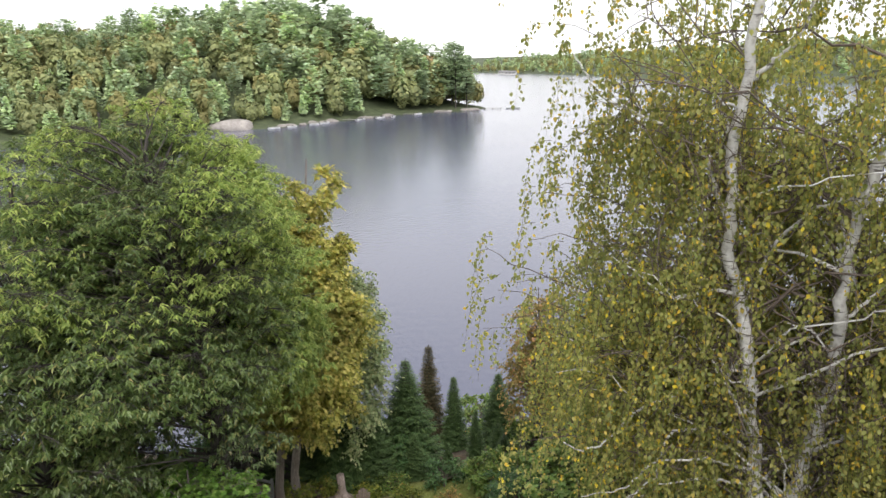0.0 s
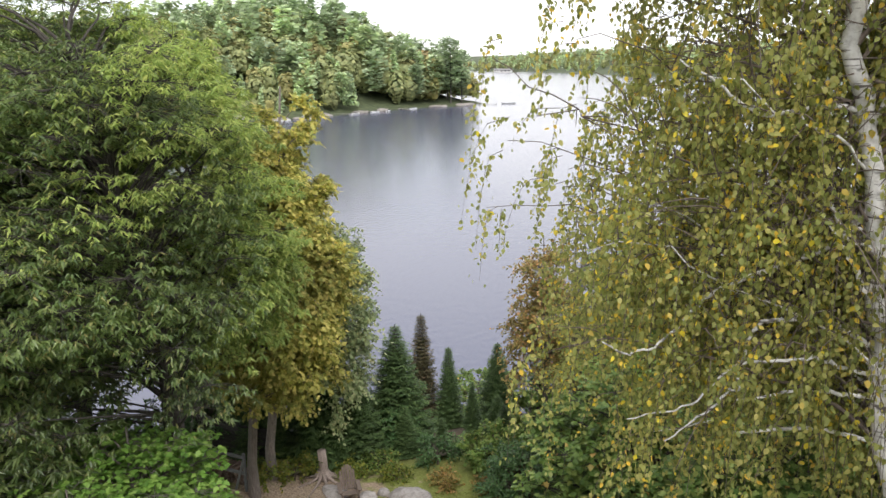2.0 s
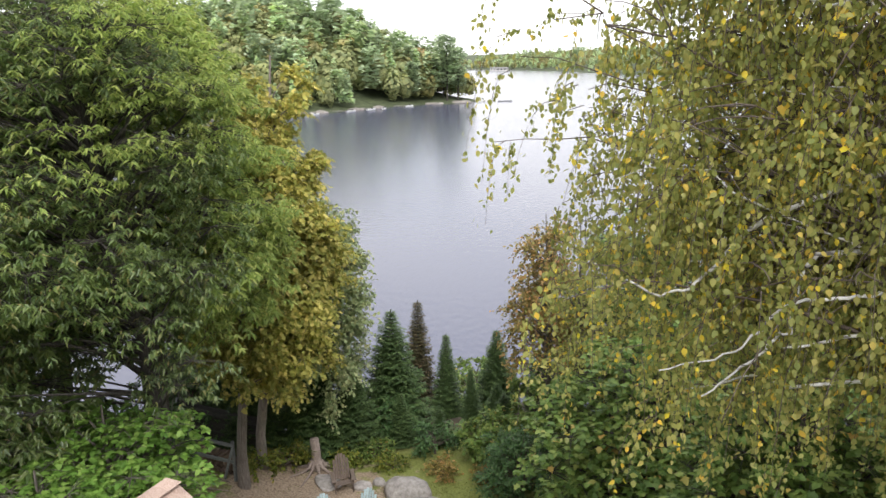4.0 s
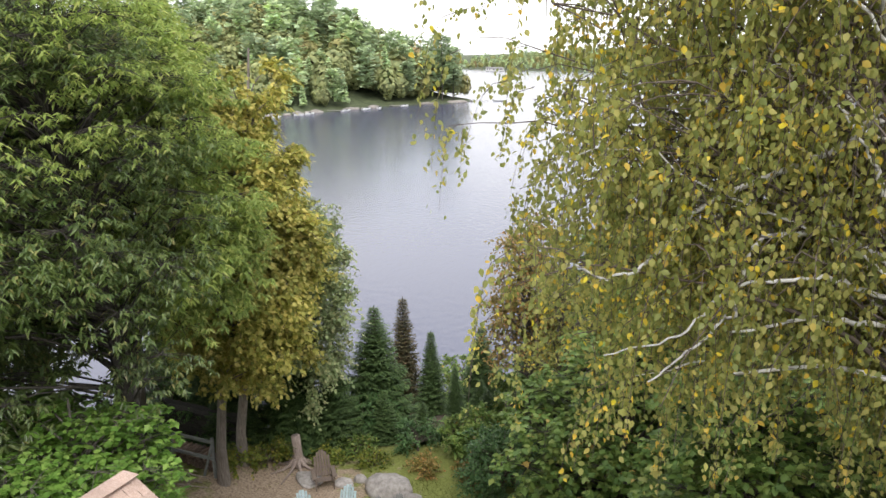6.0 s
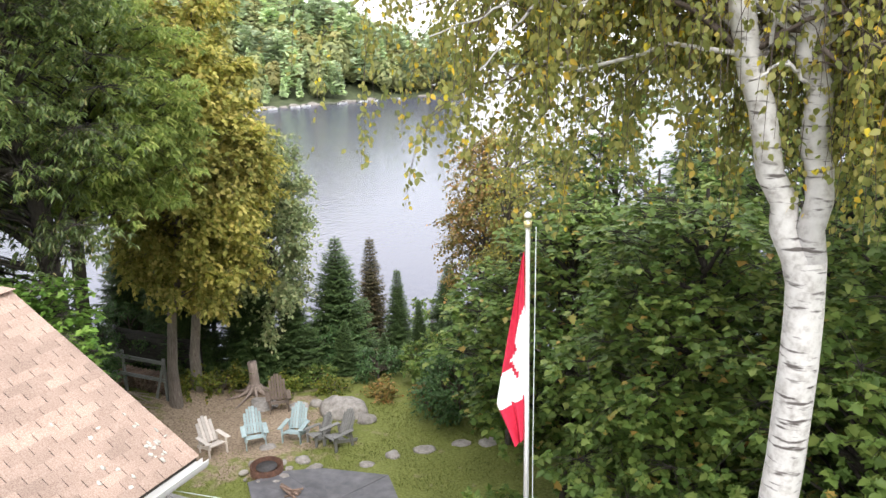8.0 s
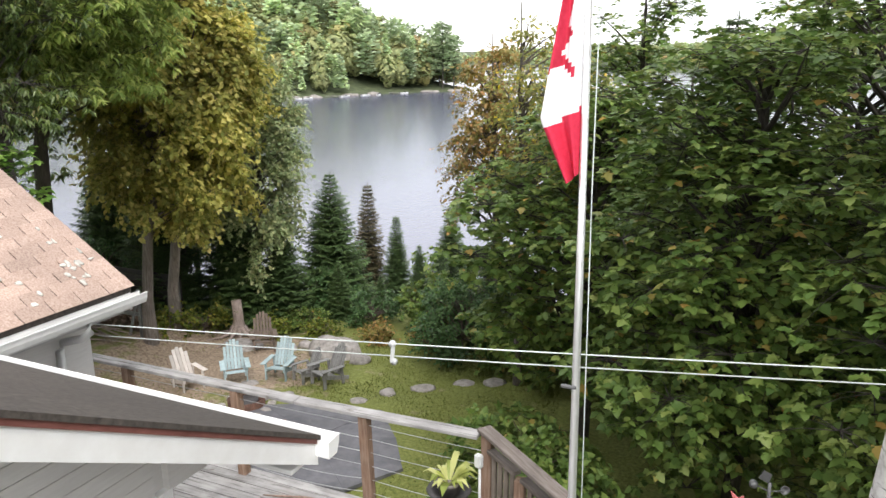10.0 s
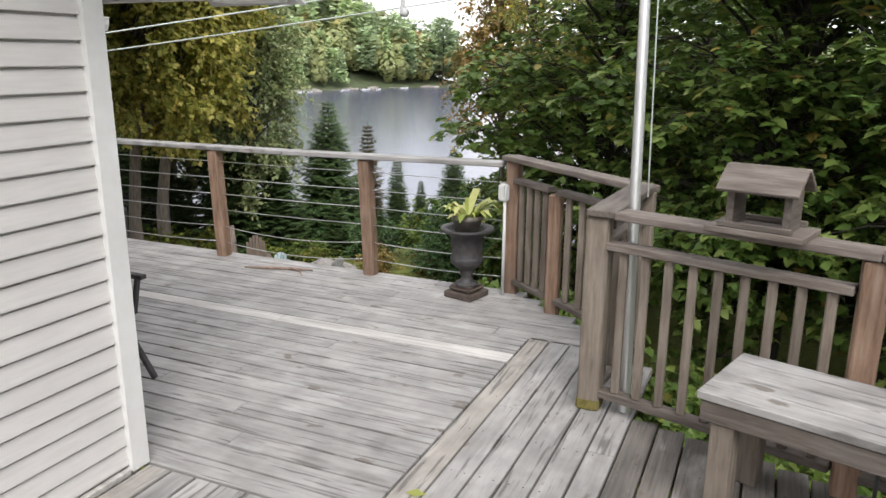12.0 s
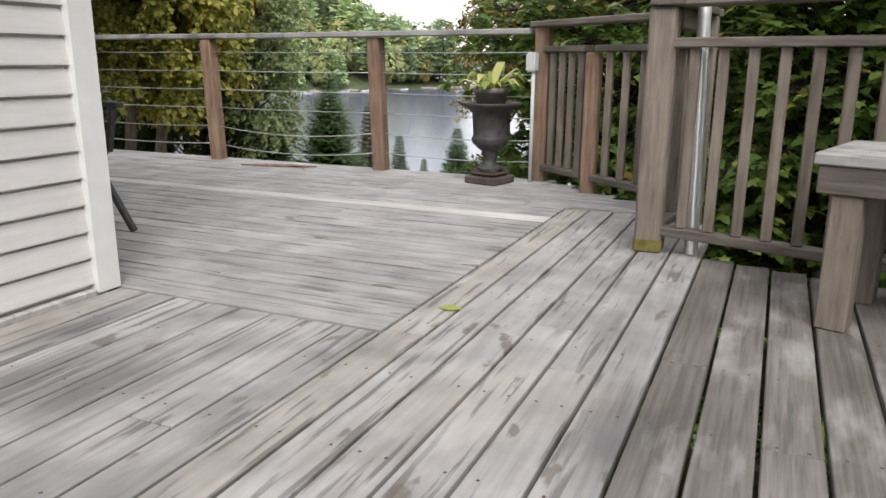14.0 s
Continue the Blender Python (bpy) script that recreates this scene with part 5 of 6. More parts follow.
def broad_crown(g, trunk, centre, radii, clumps, clump_r, twigs, per, size, shape, droop=0.3, flat=0.55, shell=0.45, limb_r=0.05, low=-0.75, pads=False):
    """Limbs from the trunk to clumps of twigs set in an uneven ellipsoid, each twig with leaves along it."""
    centre, radii = np.array(centre, float), np.array(radii, float)
    wood_, at, way, face = [], [], [], []
    trunk = np.asarray(trunk, float)
    made = 0
    tries = 0
    while made < clumps and tries < clumps * 30:
        tries += 1
        d = unit(g.normal(size=3))
        if d[2] < low:
            continue
        q = d * g.uniform(shell, 1.0) ** 0.6
        lump = 0.86 + 0.22 * noise.noise(Vector(d * 2.1) + Vector(centre * 0.37))
        c = centre + q * radii * lump
        if tries < clumps * 20 and noise.noise(Vector(c * 0.33)) < -0.42:
            continue
        made += 1
        zt = min(max(c[2] - 0.55 * np.hypot(*(c - centre)[:2]) - 0.4, trunk[1, 2]), trunk[-1, 2])
        foot = np.array([np.interp(zt, trunk[:, 2], trunk[:, k]) for k in range(3)])
        p, r = limb(foot, c, limb_r * g.uniform(0.5, 1.1), 0.008, g)
        wood_.append(tube_arrays(p, r, 5))
        out = unit((c - centre) / radii + np.array([0, 0, 0.25]))
        if pads:
            # flat pads of rosettes, each a whorl of leaves round a twig end
            ang = g.uniform(0, 6.283, twigs)
            rad = clump_r * np.sqrt(g.uniform(0.0, 1, twigs))
            tip = c + np.stack([rad * np.cos(ang), rad * np.sin(ang), g.normal(0, 0.16 * clump_r, twigs) - droop * 0.45 * rad * rad / clump_r], 1)
            for i in range(0, twigs, 2):
                wood_.append(tube_arrays(np.stack([c, (c + tip[i]) / 2 + (0, 0, 0.05), tip[i]]), [0.009, 0.006, 0.003], 3))
            phi = g.uniform(0, 6.283, (twigs, 1)) + np.arange(per) * 6.283 / per + g.normal(0, 0.25, (twigs, per))
            w_ = np.stack([np.cos(phi), np.sin(phi), -droop + g.normal(0, 0.28, phi.shape)], -1) + out * 0.3
            fc = np.array([0, 0, 1.0]) + out * 0.25 + g.normal(0, 0.22, (twigs, per, 3))
            at.append((np.repeat(tip[:, None], per, 1) + g.normal(0, 0.03, (twigs, per, 3))).reshape(-1, 3))
            way.append(w_.reshape(-1, 3))
            face.append(fc.reshape(-1, 3))
            continue
        tw = unit(out[None] * 0.7 + g.normal(0, 0.65, (twigs, 3)))
        tw[:, 2] *= flat
        start = c + g.normal(0, 0.18 * clump_r, (twigs, 3))
        ln_ = clump_r * g.uniform(0.5, 1.15, twigs)
        u = (np.arange(per) + 0.6) / per
        pts = start[:, None] + tw[:, None] * (ln_[:, None] * u[None])[..., None]
        pts[..., 2] -= droop * ln_[:, None] * u[None] ** 2
        for i in range(0, twigs, 3):
            wood_.append(tube_arrays(np.stack([start[i], pts[i, per // 2], pts[i, -1]]), [0.008, 0.006, 0.003], 3))
        w_ = tw[:, None] * 0.7 + g.normal(0, 0.6, (twigs, per, 3))
        w_[..., 2] -= droop * 1.3
        fc = np.array([0, 0, 1.0]) + out * 0.35 + g.normal(0, 0.35, (twigs, per, 3))
        at.append(pts.reshape(-1, 3) + g.normal(0, 0.03 * clump_r, (twigs * per, 3)))
        way.append(w_.reshape(-1, 3))
        face.append(fc.reshape(-1, 3))
    at, way, face = np.concatenate(at), np.concatenate(way), np.concatenate(face)
    sizes = size * g.uniform(0.6, 1.2, len(at))
    return joined(wood_), scatter(shape, at, way, face, sizes)


def trunk_mesh(name, pts, radii, sides=12):
    v, f = tube_arrays(pts, radii, sides)
    return np_mesh(name, v, f, True)


def broad_tree(name, label, trunk, trunk_r, bark, leaf_mat, seed, category="tree", group="", crowns=(), twig_mat=None, **kw):
    g = np.random.default_rng(seed)
    t = thing(name, tuple(trunk[0]), label, category, group)
    part("trunk", trunk_mesh("trunk", trunk, trunk_r), bark, t)
    for c in crowns:
        opts = {**kw, **c}
        lm = opts.pop("leaf", leaf_mat)
        w_, l_ = broad_crown(g, trunk, **opts)
        part("branchwork", np_mesh("branchwork", *w_, True), twig_mat or bark, t)
        part("crown", np_mesh("crown", *l_), lm, t, None, "")
    return t


def hill(x, y, dz=-0.3):
    return gz_at(x, y) + dz


# the great drooping-leaved tree beside the wing; its lighter upper shell paints in top light
ROS = dict(shape="lance", pads=True, per=9)
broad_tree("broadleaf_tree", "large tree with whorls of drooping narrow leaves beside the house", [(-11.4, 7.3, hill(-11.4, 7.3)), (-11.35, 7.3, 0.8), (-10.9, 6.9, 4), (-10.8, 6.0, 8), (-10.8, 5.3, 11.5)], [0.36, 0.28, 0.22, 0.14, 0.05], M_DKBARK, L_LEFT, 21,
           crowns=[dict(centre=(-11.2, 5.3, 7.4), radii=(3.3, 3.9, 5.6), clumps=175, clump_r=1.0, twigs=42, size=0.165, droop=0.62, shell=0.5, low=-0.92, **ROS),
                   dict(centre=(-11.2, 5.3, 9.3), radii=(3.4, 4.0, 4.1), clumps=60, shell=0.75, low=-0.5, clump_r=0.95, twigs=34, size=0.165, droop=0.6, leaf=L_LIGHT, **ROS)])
broad_tree("broadleaf_tree", "tall tree with fresh green leaves at the lawn edge", [(-15.0, 10.6, hill(-15, 10.6)), (-14.6, 10.7, 2), (-13.6, 11.0, 6), (-13.2, 11.0, 9)], [0.25, 0.18, 0.12, 0.04], M_DKBARK, L_LIGHT, 22,
           crowns=[dict(centre=(-12.1, 9.2, 6.8), radii=(3.1, 2.8, 5.4), clumps=210, clump_r=0.95, twigs=24, size=0.24, droop=0.55, **ROS)])
broad_tree("broadleaf_tree", "tall dark green tree behind the wood stand", [(-21, 12, hill(-21, 12)), (-20.5, 12, 2), (-20.2, 12, 8), (-20, 12, 12)], [0.3, 0.22, 0.14, 0.04], M_DKBARK, L_LEFT, 23,
           crowns=[dict(centre=(-20.0, 11.5, 5.5), radii=(5.5, 4.5, 8.0), clumps=170, clump_r=1.3, twigs=26, size=0.3, droop=0.5, **ROS)])
broad_tree("broadleaf_tree", "dark green tree beyond the wing roof", [(-14.5, 4.0, hill(-14.5, 4)), (-14.4, 4, 2), (-14.2, 4, 8), (-14, 4, 11)], [0.3, 0.22, 0.14, 0.04], M_DKBARK, L_LEFT, 24,
           crowns=[dict(centre=(-14.2, 4.2, 4.2), radii=(4.0, 4.0, 7.4), clumps=210, clump_r=1.15, twigs=26, size=0.27, droop=0.55, **ROS)])

# bright maple saplings by the wing
MAP = dict(shape="maple", pads=True, per=5)
for k, (x_, y_, top_) in enumerate([(-10.3, 4.9, 3.7), (-10.0, 3.1, 3.3), (-12.2, 5.4, 3.2), (-11.6, 3.4, 2.9)]):
    broad_tree("maple_sapling", "bright green young maple beside the house wing", [(x_, y_, hill(x_, y_)), (x_, y_, -1), (x_ + 0.1, y_, top_ - 0.3)], [0.08, 0.06, 0.02], M_BARK, L_SAPLING, 125 + k, category="maple", group="maple saplings",
               crowns=[dict(centre=(x_, y_, top_ - 2.2), radii=(1.9, 1.8, 2.3), clumps=85, clump_r=0.7, twigs=20, size=0.15, droop=0.35, **MAP)])

# cedars with yellowing sprays
for nm, (cx, cy), top, rad, sd, lean_ in (("cedar", (-14.05, 13.15), 9.2, 2.0, 31, 1.0), ("cedar", (-14.15, 14.3), 10.2, 2.3, 32, 1.5), ("cedar", (-15.6, 16.2), 9.0, 2.2, 33, 0.6)):
    z0 = hill(cx, cy)
    tr = [(cx, cy, z0), (cx + 0.02, cy, z0 + 1.5), (cx + lean_ * 0.4, cy + 0.1, z0 + 5), (cx + lean_, cy + 0.2, top)]
    broad_tree(nm, "tall cedar with yellowing foliage and a bare lower trunk", tr, [0.24, 0.17, 0.13, 0.03], M_CEDARBARK, L_CEDAR, sd, category="cedar", group="cedars",
               crowns=[dict(centre=(cx + lean_ * 0.8, cy + 0.1, (top + z0 + 3.2) / 2), radii=(rad, rad, (top - z0 - 3.2) / 2 * 1.05), clumps=190, clump_r=0.7, twigs=15, per=12, size=0.19, shape="fan", droop=0.5, flat=0.8, shell=0.5, low=-0.95)])

# thin grey-green trees behind the cedars
for (cx, cy), top, rad, sd in (((-13.7, 18.0), 4.6, 2.0, 41), ((-15.4, 20.0), 5.6, 2.3, 42), ((-17.5, 19.0), 6.5, 2.6, 43), ((-22, 22), 6.0, 3.2, 44)):
    z0 = hill(cx, cy)
    broad_tree("slender_tree", "slender tree with thin grey-green leaves on the bank", [(cx, cy, z0), (cx + 0.1, cy, z0 + 3), (cx, cy, top)], [0.13, 0.09, 0.02], M_BARK, L_GREYG, sd, group="bank trees",
               crowns=[dict(centre=(cx, cy, (top + z0 + 1.5) / 2), radii=(rad, rad, (top - z0 - 1.0) / 2), clumps=105, clump_r=0.85, twigs=16, per=12, size=0.15, shape="ovate", droop=0.3, shell=0.3)])


# spruces
def spruce_mesh(seed, height=8.0, spread=2.1, whorls=27):
    g = np.random.default_rng(seed)
    at, way, face, size, wood_ = [], [], [], [], []
    for w in range(whorls):
        u = (w + 0.3) / whorls
        z = height * (0.06 + 0.93 * u)
        ln0 = spread * (1 - u) ** 0.8 + 0.07
        nb = 11 if u < 0.8 else 7
        for b in range(nb):
            a = b * 6.283 / nb + w * 0.7 + g.uniform(-0.25, 0.25)
            ln_ = ln0 * g.uniform(0.72, 1.15)
            d = np.array([np.cos(a), np.sin(a), 0])
            rise = -0.30 + 0.55 * u + g.uniform(-0.1, 0.1)
            n = max(5, int(ln_ / 0.075))
            k = (np.arange(n) + 0.5) / n
            p = np.array([0, 0, z]) + d * (k * ln_)[:, None] + np.array([0, 0, 1]) * (rise * k * ln_ + 0.22 * ln_ * k * k)[:, None]
            wood_.append(tube_arrays(np.stack([[0, 0, z], p[n // 2], p[-1]]), [0.018, 0.01, 0.004], 3))
            s = np.array([-d[1], d[0], 0])
            for sg in (-1, 1):
                at.append(p)
                way.append(d * 0.75 + sg * s * g.uniform(0.6, 0.95, (n, 1)) + np.array([0, 0, -0.22]) + g.normal(0, 0.12, (n, 3)))
                face.append(np.array([0, 0, 1.0]) + g.normal(0, 0.25, (n, 3)))
                size.append((0.20 + 0.30 * ln_ * (1 - 0.75 * k) * 0.9) * g.uniform(0.8, 1.2, n))
            at.append(p[-1:])
            way.append(d[None] + np.array([[0, 0, 0.1]]))
            face.append(np.array([[0, 0, 1.0]]))
            size.append(np.array([0.22]))
    n = 14
    zt = height * (0.93 + 0.07 * np.arange(n) / n)
    a = g.uniform(0, 6.283, n)
    at.append(np.stack([0 * zt, 0 * zt, zt], 1))
    way.append(np.stack([np.cos(a) * 0.5, np.sin(a) * 0.5, 0 * a + 0.9], 1))
    face.append(np.stack([-np.cos(a), -np.sin(a), 0 * a + 0.4], 1))
    size.append(np.full(n, 0.14))
    v, f = scatter("spray", np.concatenate(at), np.concatenate(way), np.concatenate(face), np.concatenate(size))
    tv, tf = tube_arrays([(0, 0, -0.4), (0, 0, height * 0.5), (0, 0, height)], [0.11, 0.07, 0.008], 7)
    wv, wf = joined(wood_)
    return np_mesh("spruce_needles", v, f), np_mesh("spruce_trunk", *joined([(tv, tf), (wv, wf)]), True)


SPRUCES = [spruce_mesh(51, 8.0, 2.3, 36), spruce_mesh(52, 8.0, 1.8, 36), spruce_mesh(53, 8.0, 1.25, 36)]
for n_, t_ in SPRUCES:
    t_.materials.append(M_DKBARK)
brown_needles = SPRUCES[2][0].copy()
brown_needles.materials.append(L_SPRUCEB)
for n_, t_ in SPRUCES:
    n_.materials.append(L_SPRUCE)


def spruce(x, y, top, kind, turn, label="dark green young spruce on the bank", brown=False):
    z0 = hill(x, y, 0)
    h = max(top - z0, 1.2)
    t = thing("spruce_tree", (x, y, z0), label, "spruce", "spruces", turn=turn)
    k = h / 8.0
    wide = k if h > 5 else k * 1.15
    m = wm(t) @ Matrix.Diagonal((wide, wide, k, 1))
    part("trunk", SPRUCES[kind][1], None, t, m)
    part("needles", brown_needles if brown else SPRUCES[kind][0], None, t, m)


for x_, y_, top_, kind_, turn_, brown_ in [(-13.08, 24.86, -0.9, 2, 10, True), (-11.24, 23.96, -2.0, 2, 70, False), (-11.94, 20.17, 0.3, 0, 30, False), (-14.0, 17.2, 0.2, 0, 120, False), (-12.6, 17.9, -1.2, 0, 200, False), (-9.26, 22.05, -2.6, 2, 15, False),
                                          (-9.0, 24.5, -1.66, 1, 95, False), (-8.0, 21.8, -2.9, 0, 140, False), (-10.9, 18.9, -2.6, 1, 240, False), (-15.6, 15.6, -0.8, 0, 260, False), (-7.2, 20.4, -2.6, 0, 330, False), (-13.0, 22.0, -2.4, 1, 45, False),
                                          (-17.0, 16.5, 0.8, 0, 77, False), (-9.6, 19.6, -3.2, 1, 10, False), (-19.8, 17.0, 1.0, 0, 177, False), (-6.4, 23.0, -1.8, 1, 300, False), (-4.8, 20.6, -1.6, 0, 20, False)]:
    spruce(x_, y_, top_, kind_, turn_, "dark spruce with a browning top on the bank" if brown_ else "dark green young spruce on the bank", brown_)


# shrubs round the lawn
def shrub(x, y, rx, rz, seed, leaf=L_SHRUB, shape="ovate", size=0.10, clumps=34, label="dense dark green shrub at the lawn edge", group="shrubs"):
    z0 = hill(x, y, -0.1)
    broad_tree("shrub", label, [(x, y, z0), (x, y, z0 + rz * 0.5), (x, y, z0 + rz * 1.2)], [0.05, 0.035, 0.012], M_TWIG, leaf, seed, category="shrub", group=group,
               crowns=[dict(centre=(x, y, z0 + rz * 0.95), radii=(rx, rx, rz), clumps=clumps, clump_r=0.5, twigs=11, per=9, size=size, shape=shape, droop=0.25, shell=0.4, limb_r=0.02, low=-0.9)])


shrub(-5.2, 16.6, 1.6, 1.45, 61, clumps=100)
shrub(-7.1, 18.8, 1.2, 1.2, 62, L_MAPLE, "maple", 0.13, 40, "light green leafy shrub at the lawn edge")
shrub(-3.4, 16.6, 1.3, 1.2, 63, L_MAPLE, "maple", 0.14, 45, "green young maple shrub at the lawn edge")
shrub(-9.3, 18.5, 0.9, 0.7, 64, L_SHRUB, "ovate", 0.10, 30, "dark green leafy shrub at the lawn edge")
shrub(-11.4, 17.4, 0.7, 0.45, 65, L_MAPLE, "ovate", 0.10, 20, "light green leafy shrub at the lawn edge")
shrub(-13.6, 14.9, 0.55, 0.55, 66, L_FERN, "ovate", 0.12, 16, "yellow-green leafy undergrowth at the lawn edge", "undergrowth")
shrub(-14.3, 14.2, 0.5, 0.35, 67, L_FERN, "ovate", 0.12, 14, "yellow-green leafy undergrowth at the lawn edge", "undergrowth")
shrub(-11.9, 16.3, 0.5, 0.35, 68, L_FERN, "ovate", 0.12, 14, "yellow-green leafy undergrowth at the lawn edge", "undergrowth")
shrub(-10.3, 16.9, 0.5, 0.3, 69, L_FERN, "ovate", 0.11, 12, "yellow-green leafy undergrowth at the lawn edge", "undergrowth")
shrub(-8.3, 17.2, 0.5, 0.35, 70, L_YELLOWB, "ovate", 0.11, 12, "rust-tinged leafy undergrowth at the lawn edge", "undergrowth")
shrub(-6.6, 16.9, 0.5, 0.4, 71, L_YELLOWB, "ovate", 0.11, 12, "rust-tinged leafy undergrowth at the lawn edge", "undergrowth")
shrub(-1.6, 15.6, 1.2, 1.0, 72, L_MAPLE, "maple", 0.14, 40, "green young maple shrub at the lawn edge")
shrub(-17.5, 12.3, 1.4, 1.3, 73, L_SHRUB, clumps=50)
shrub(-14.2, 8.8, 1.9, 2.5, 78, L_SHRUB, clumps=80, label="tall dark green shrub under the trees")
shrub(-15.8, 10.4, 1.8, 2.3, 79, L_SHRUB, clumps=70, label="tall dark green shrub under the trees")
shrub(-16.6, 16.3, 1.7, 1.7, 76, L_SHRUB, clumps=60, label="dense dark green shrub behind the wood stand")
shrub(-18.8, 15.9, 1.7, 1.8, 77, L_SHRUB, clumps=60, label="dense dark green shrub behind the wood stand")
shrub(-12.2, 19.4, 1.3, 1.3, 74, L_SHRUB, clumps=45)
shrub(-6.0, 21.0, 1.5, 1.6, 75, L_MAPLE, "maple", 0.14, 50, "green young maple shrub on the bank")
for i, (x_, y_) in enumerate([(-16, 24), (-11, 27), (-6.5, 27), (-2, 24), (-19, 27), (-24, 28), (-1, 30), (-13, 31)]):
    shrub(x_, y_, 2.2, 1.6, 80 + i, (L_SHRUB, L_MAPLE)[i % 2], "ovate", 0.16, 40, "leafy shrub low on the bank", "bank shrubs")

for i, (x_, y_) in enumerate([(2.2, 5.2), (4.0, 4.6), (5.8, 3.4), (0.6, 7.0), (-0.6, 8.6), (7.2, 1.4)]):
    shrub(x_, y_, 1.6, 1.35, 140 + i, L_MAPLE, "maple", 0.15, 46, "green young maple shrub below the deck", "shrubs below the deck")

# maples beyond the railing; the last two stand unseen, added to shade the deck
for i, ((x_, y_), cz, rad, rz_, cl) in enumerate([((-0.6, 12.6), 0.6, 2.9, 3.6, 120), ((2.6, 9.4), 1.2, 2.6, 4.4, 150), ((5.6, 7.6), 1.6, 2.7, 5.0, 150), ((4.6, 12.6), 3.0, 3.4, 5.4, 120), ((8.6, 9.6), 3.0, 3.6, 6.4, 130), ((0.8, 16.6), 0.6, 3.0, 4.2, 90), ((-0.8, 18.8), 2.0, 2.8, 4.8, 80), ((-3.0, 20.6), 1.0, 2.3, 4.0, 70), ((4.5, 17.6), 3.0, 3.2, 5.0, 80), ((8.6, 4.0), 2.0, 2.6, 5.4, 120), ((9.0, -1.6), 2.6, 2.8, 6.2, 110), ((9.4, -6.6), 2.6, 2.8, 6.2, 90)]):
    z0 = hill(x_, y_)
    broad_tree("maple_tree", "dense green maple by the deck, two unseen ones added for shade", [(x_, y_, z0), (x_ + 0.1, y_, z0 + 2), (x_, y_ + 0.1, cz + rz_ * 0.8)], [0.17, 0.13, 0.03], M_DKBARK, L_MAPLE, 90 + i, category="maple", group="maples",
               crowns=[dict(centre=(x_, y_, cz), radii=(rad, rad, rz_), clumps=cl, clump_r=0.85, twigs=24, size=0.175, droop=0.35, shell=0.4, low=-0.95, **MAP)])
# thin yellowing birch at the gap, and dark spruces behind the maples
broad_tree("yellowing_tree", "thin tree with yellow and rust leaves", [(-4.8, 18.45, hill(-4.8, 18.45)), (-4.9, 18.5, -1), (-5.05, 18.45, 5.0)], [0.10, 0.07, 0.015], M_BARK, L_YELLOWB, 101,
           crowns=[dict(centre=(-5.0, 18.45, 1.9), radii=(1.3, 1.3, 3.6), clumps=95, clump_r=0.75, twigs=12, per=10, size=0.125, shape="ovate", droop=0.45, shell=0.2)])
broad_tree("yellowing_tree", "thin tree with yellow-green leaves by the bank", [(-3.0, 15.2, hill(-3, 15.2)), (-3.0, 15.2, 0), (-3.1, 15.2, 5.6)], [0.12, 0.08, 0.015], M_BARK, L_BIRCH, 102,
           crowns=[dict(centre=(-2.6, 15.4, 2.6), radii=(1.6, 1.6, 3.4), clumps=75, clump_r=0.8, twigs=10, per=9, size=0.11, shape="ovate", droop=0.4, shell=0.25)])
for x_, y_, top_ in ((1.5, 20.5, 5.5), (6.5, 17.5, 7.0), (11.5, 14.0, 7.5), (13.5, 7.5, 6.5)):
    spruce(x_, y_, top_, 0, x_ * 40, "tall dark spruce behind the maples")

# the white birch by the deck
BT = np.array([(3.62, 2.9, hill(3.62, 2.9)), (3.66, 2.75, -1.0), (3.84, 2.62, 2.3), (3.91, 2.6, 3.6), (3.93, 2.6, 4.5), (3.90, 2.6, 5.35)])
BL_ = np.array([(3.88, 2.6, 5.1), (3.70, 2.6, 5.75), (3.50, 2.6, 6.4), (3.33, 2.6, 7.0), (3.22, 2.6, 7.6), (3.18, 2.6, 8.3), (3.10, 2.6, 8.9), (2.84, 2.6, 10.3), (2.62, 2.6, 11.3), (2.60, 2.6, 12.3), (2.76, 2.6, 13.3), (2.77, 2.6, 14.2), (2.7, 2.7, 16.2)])
BR_ = np.array([(3.90, 2.6, 5.1), (3.93, 2.6, 5.9), (3.85, 2.6, 6.5), (3.79, 2.6, 7.1), (3.80, 2.6, 7.6), (3.90, 2.6, 8.3), (4.03, 2.6, 9.0), (4.09, 2.6, 10.2), (4.08, 2.6, 11.2), (4.23, 2.6, 12.0), (4.7, 2.7, 13.3), (5.1, 2.8, 15.4)])
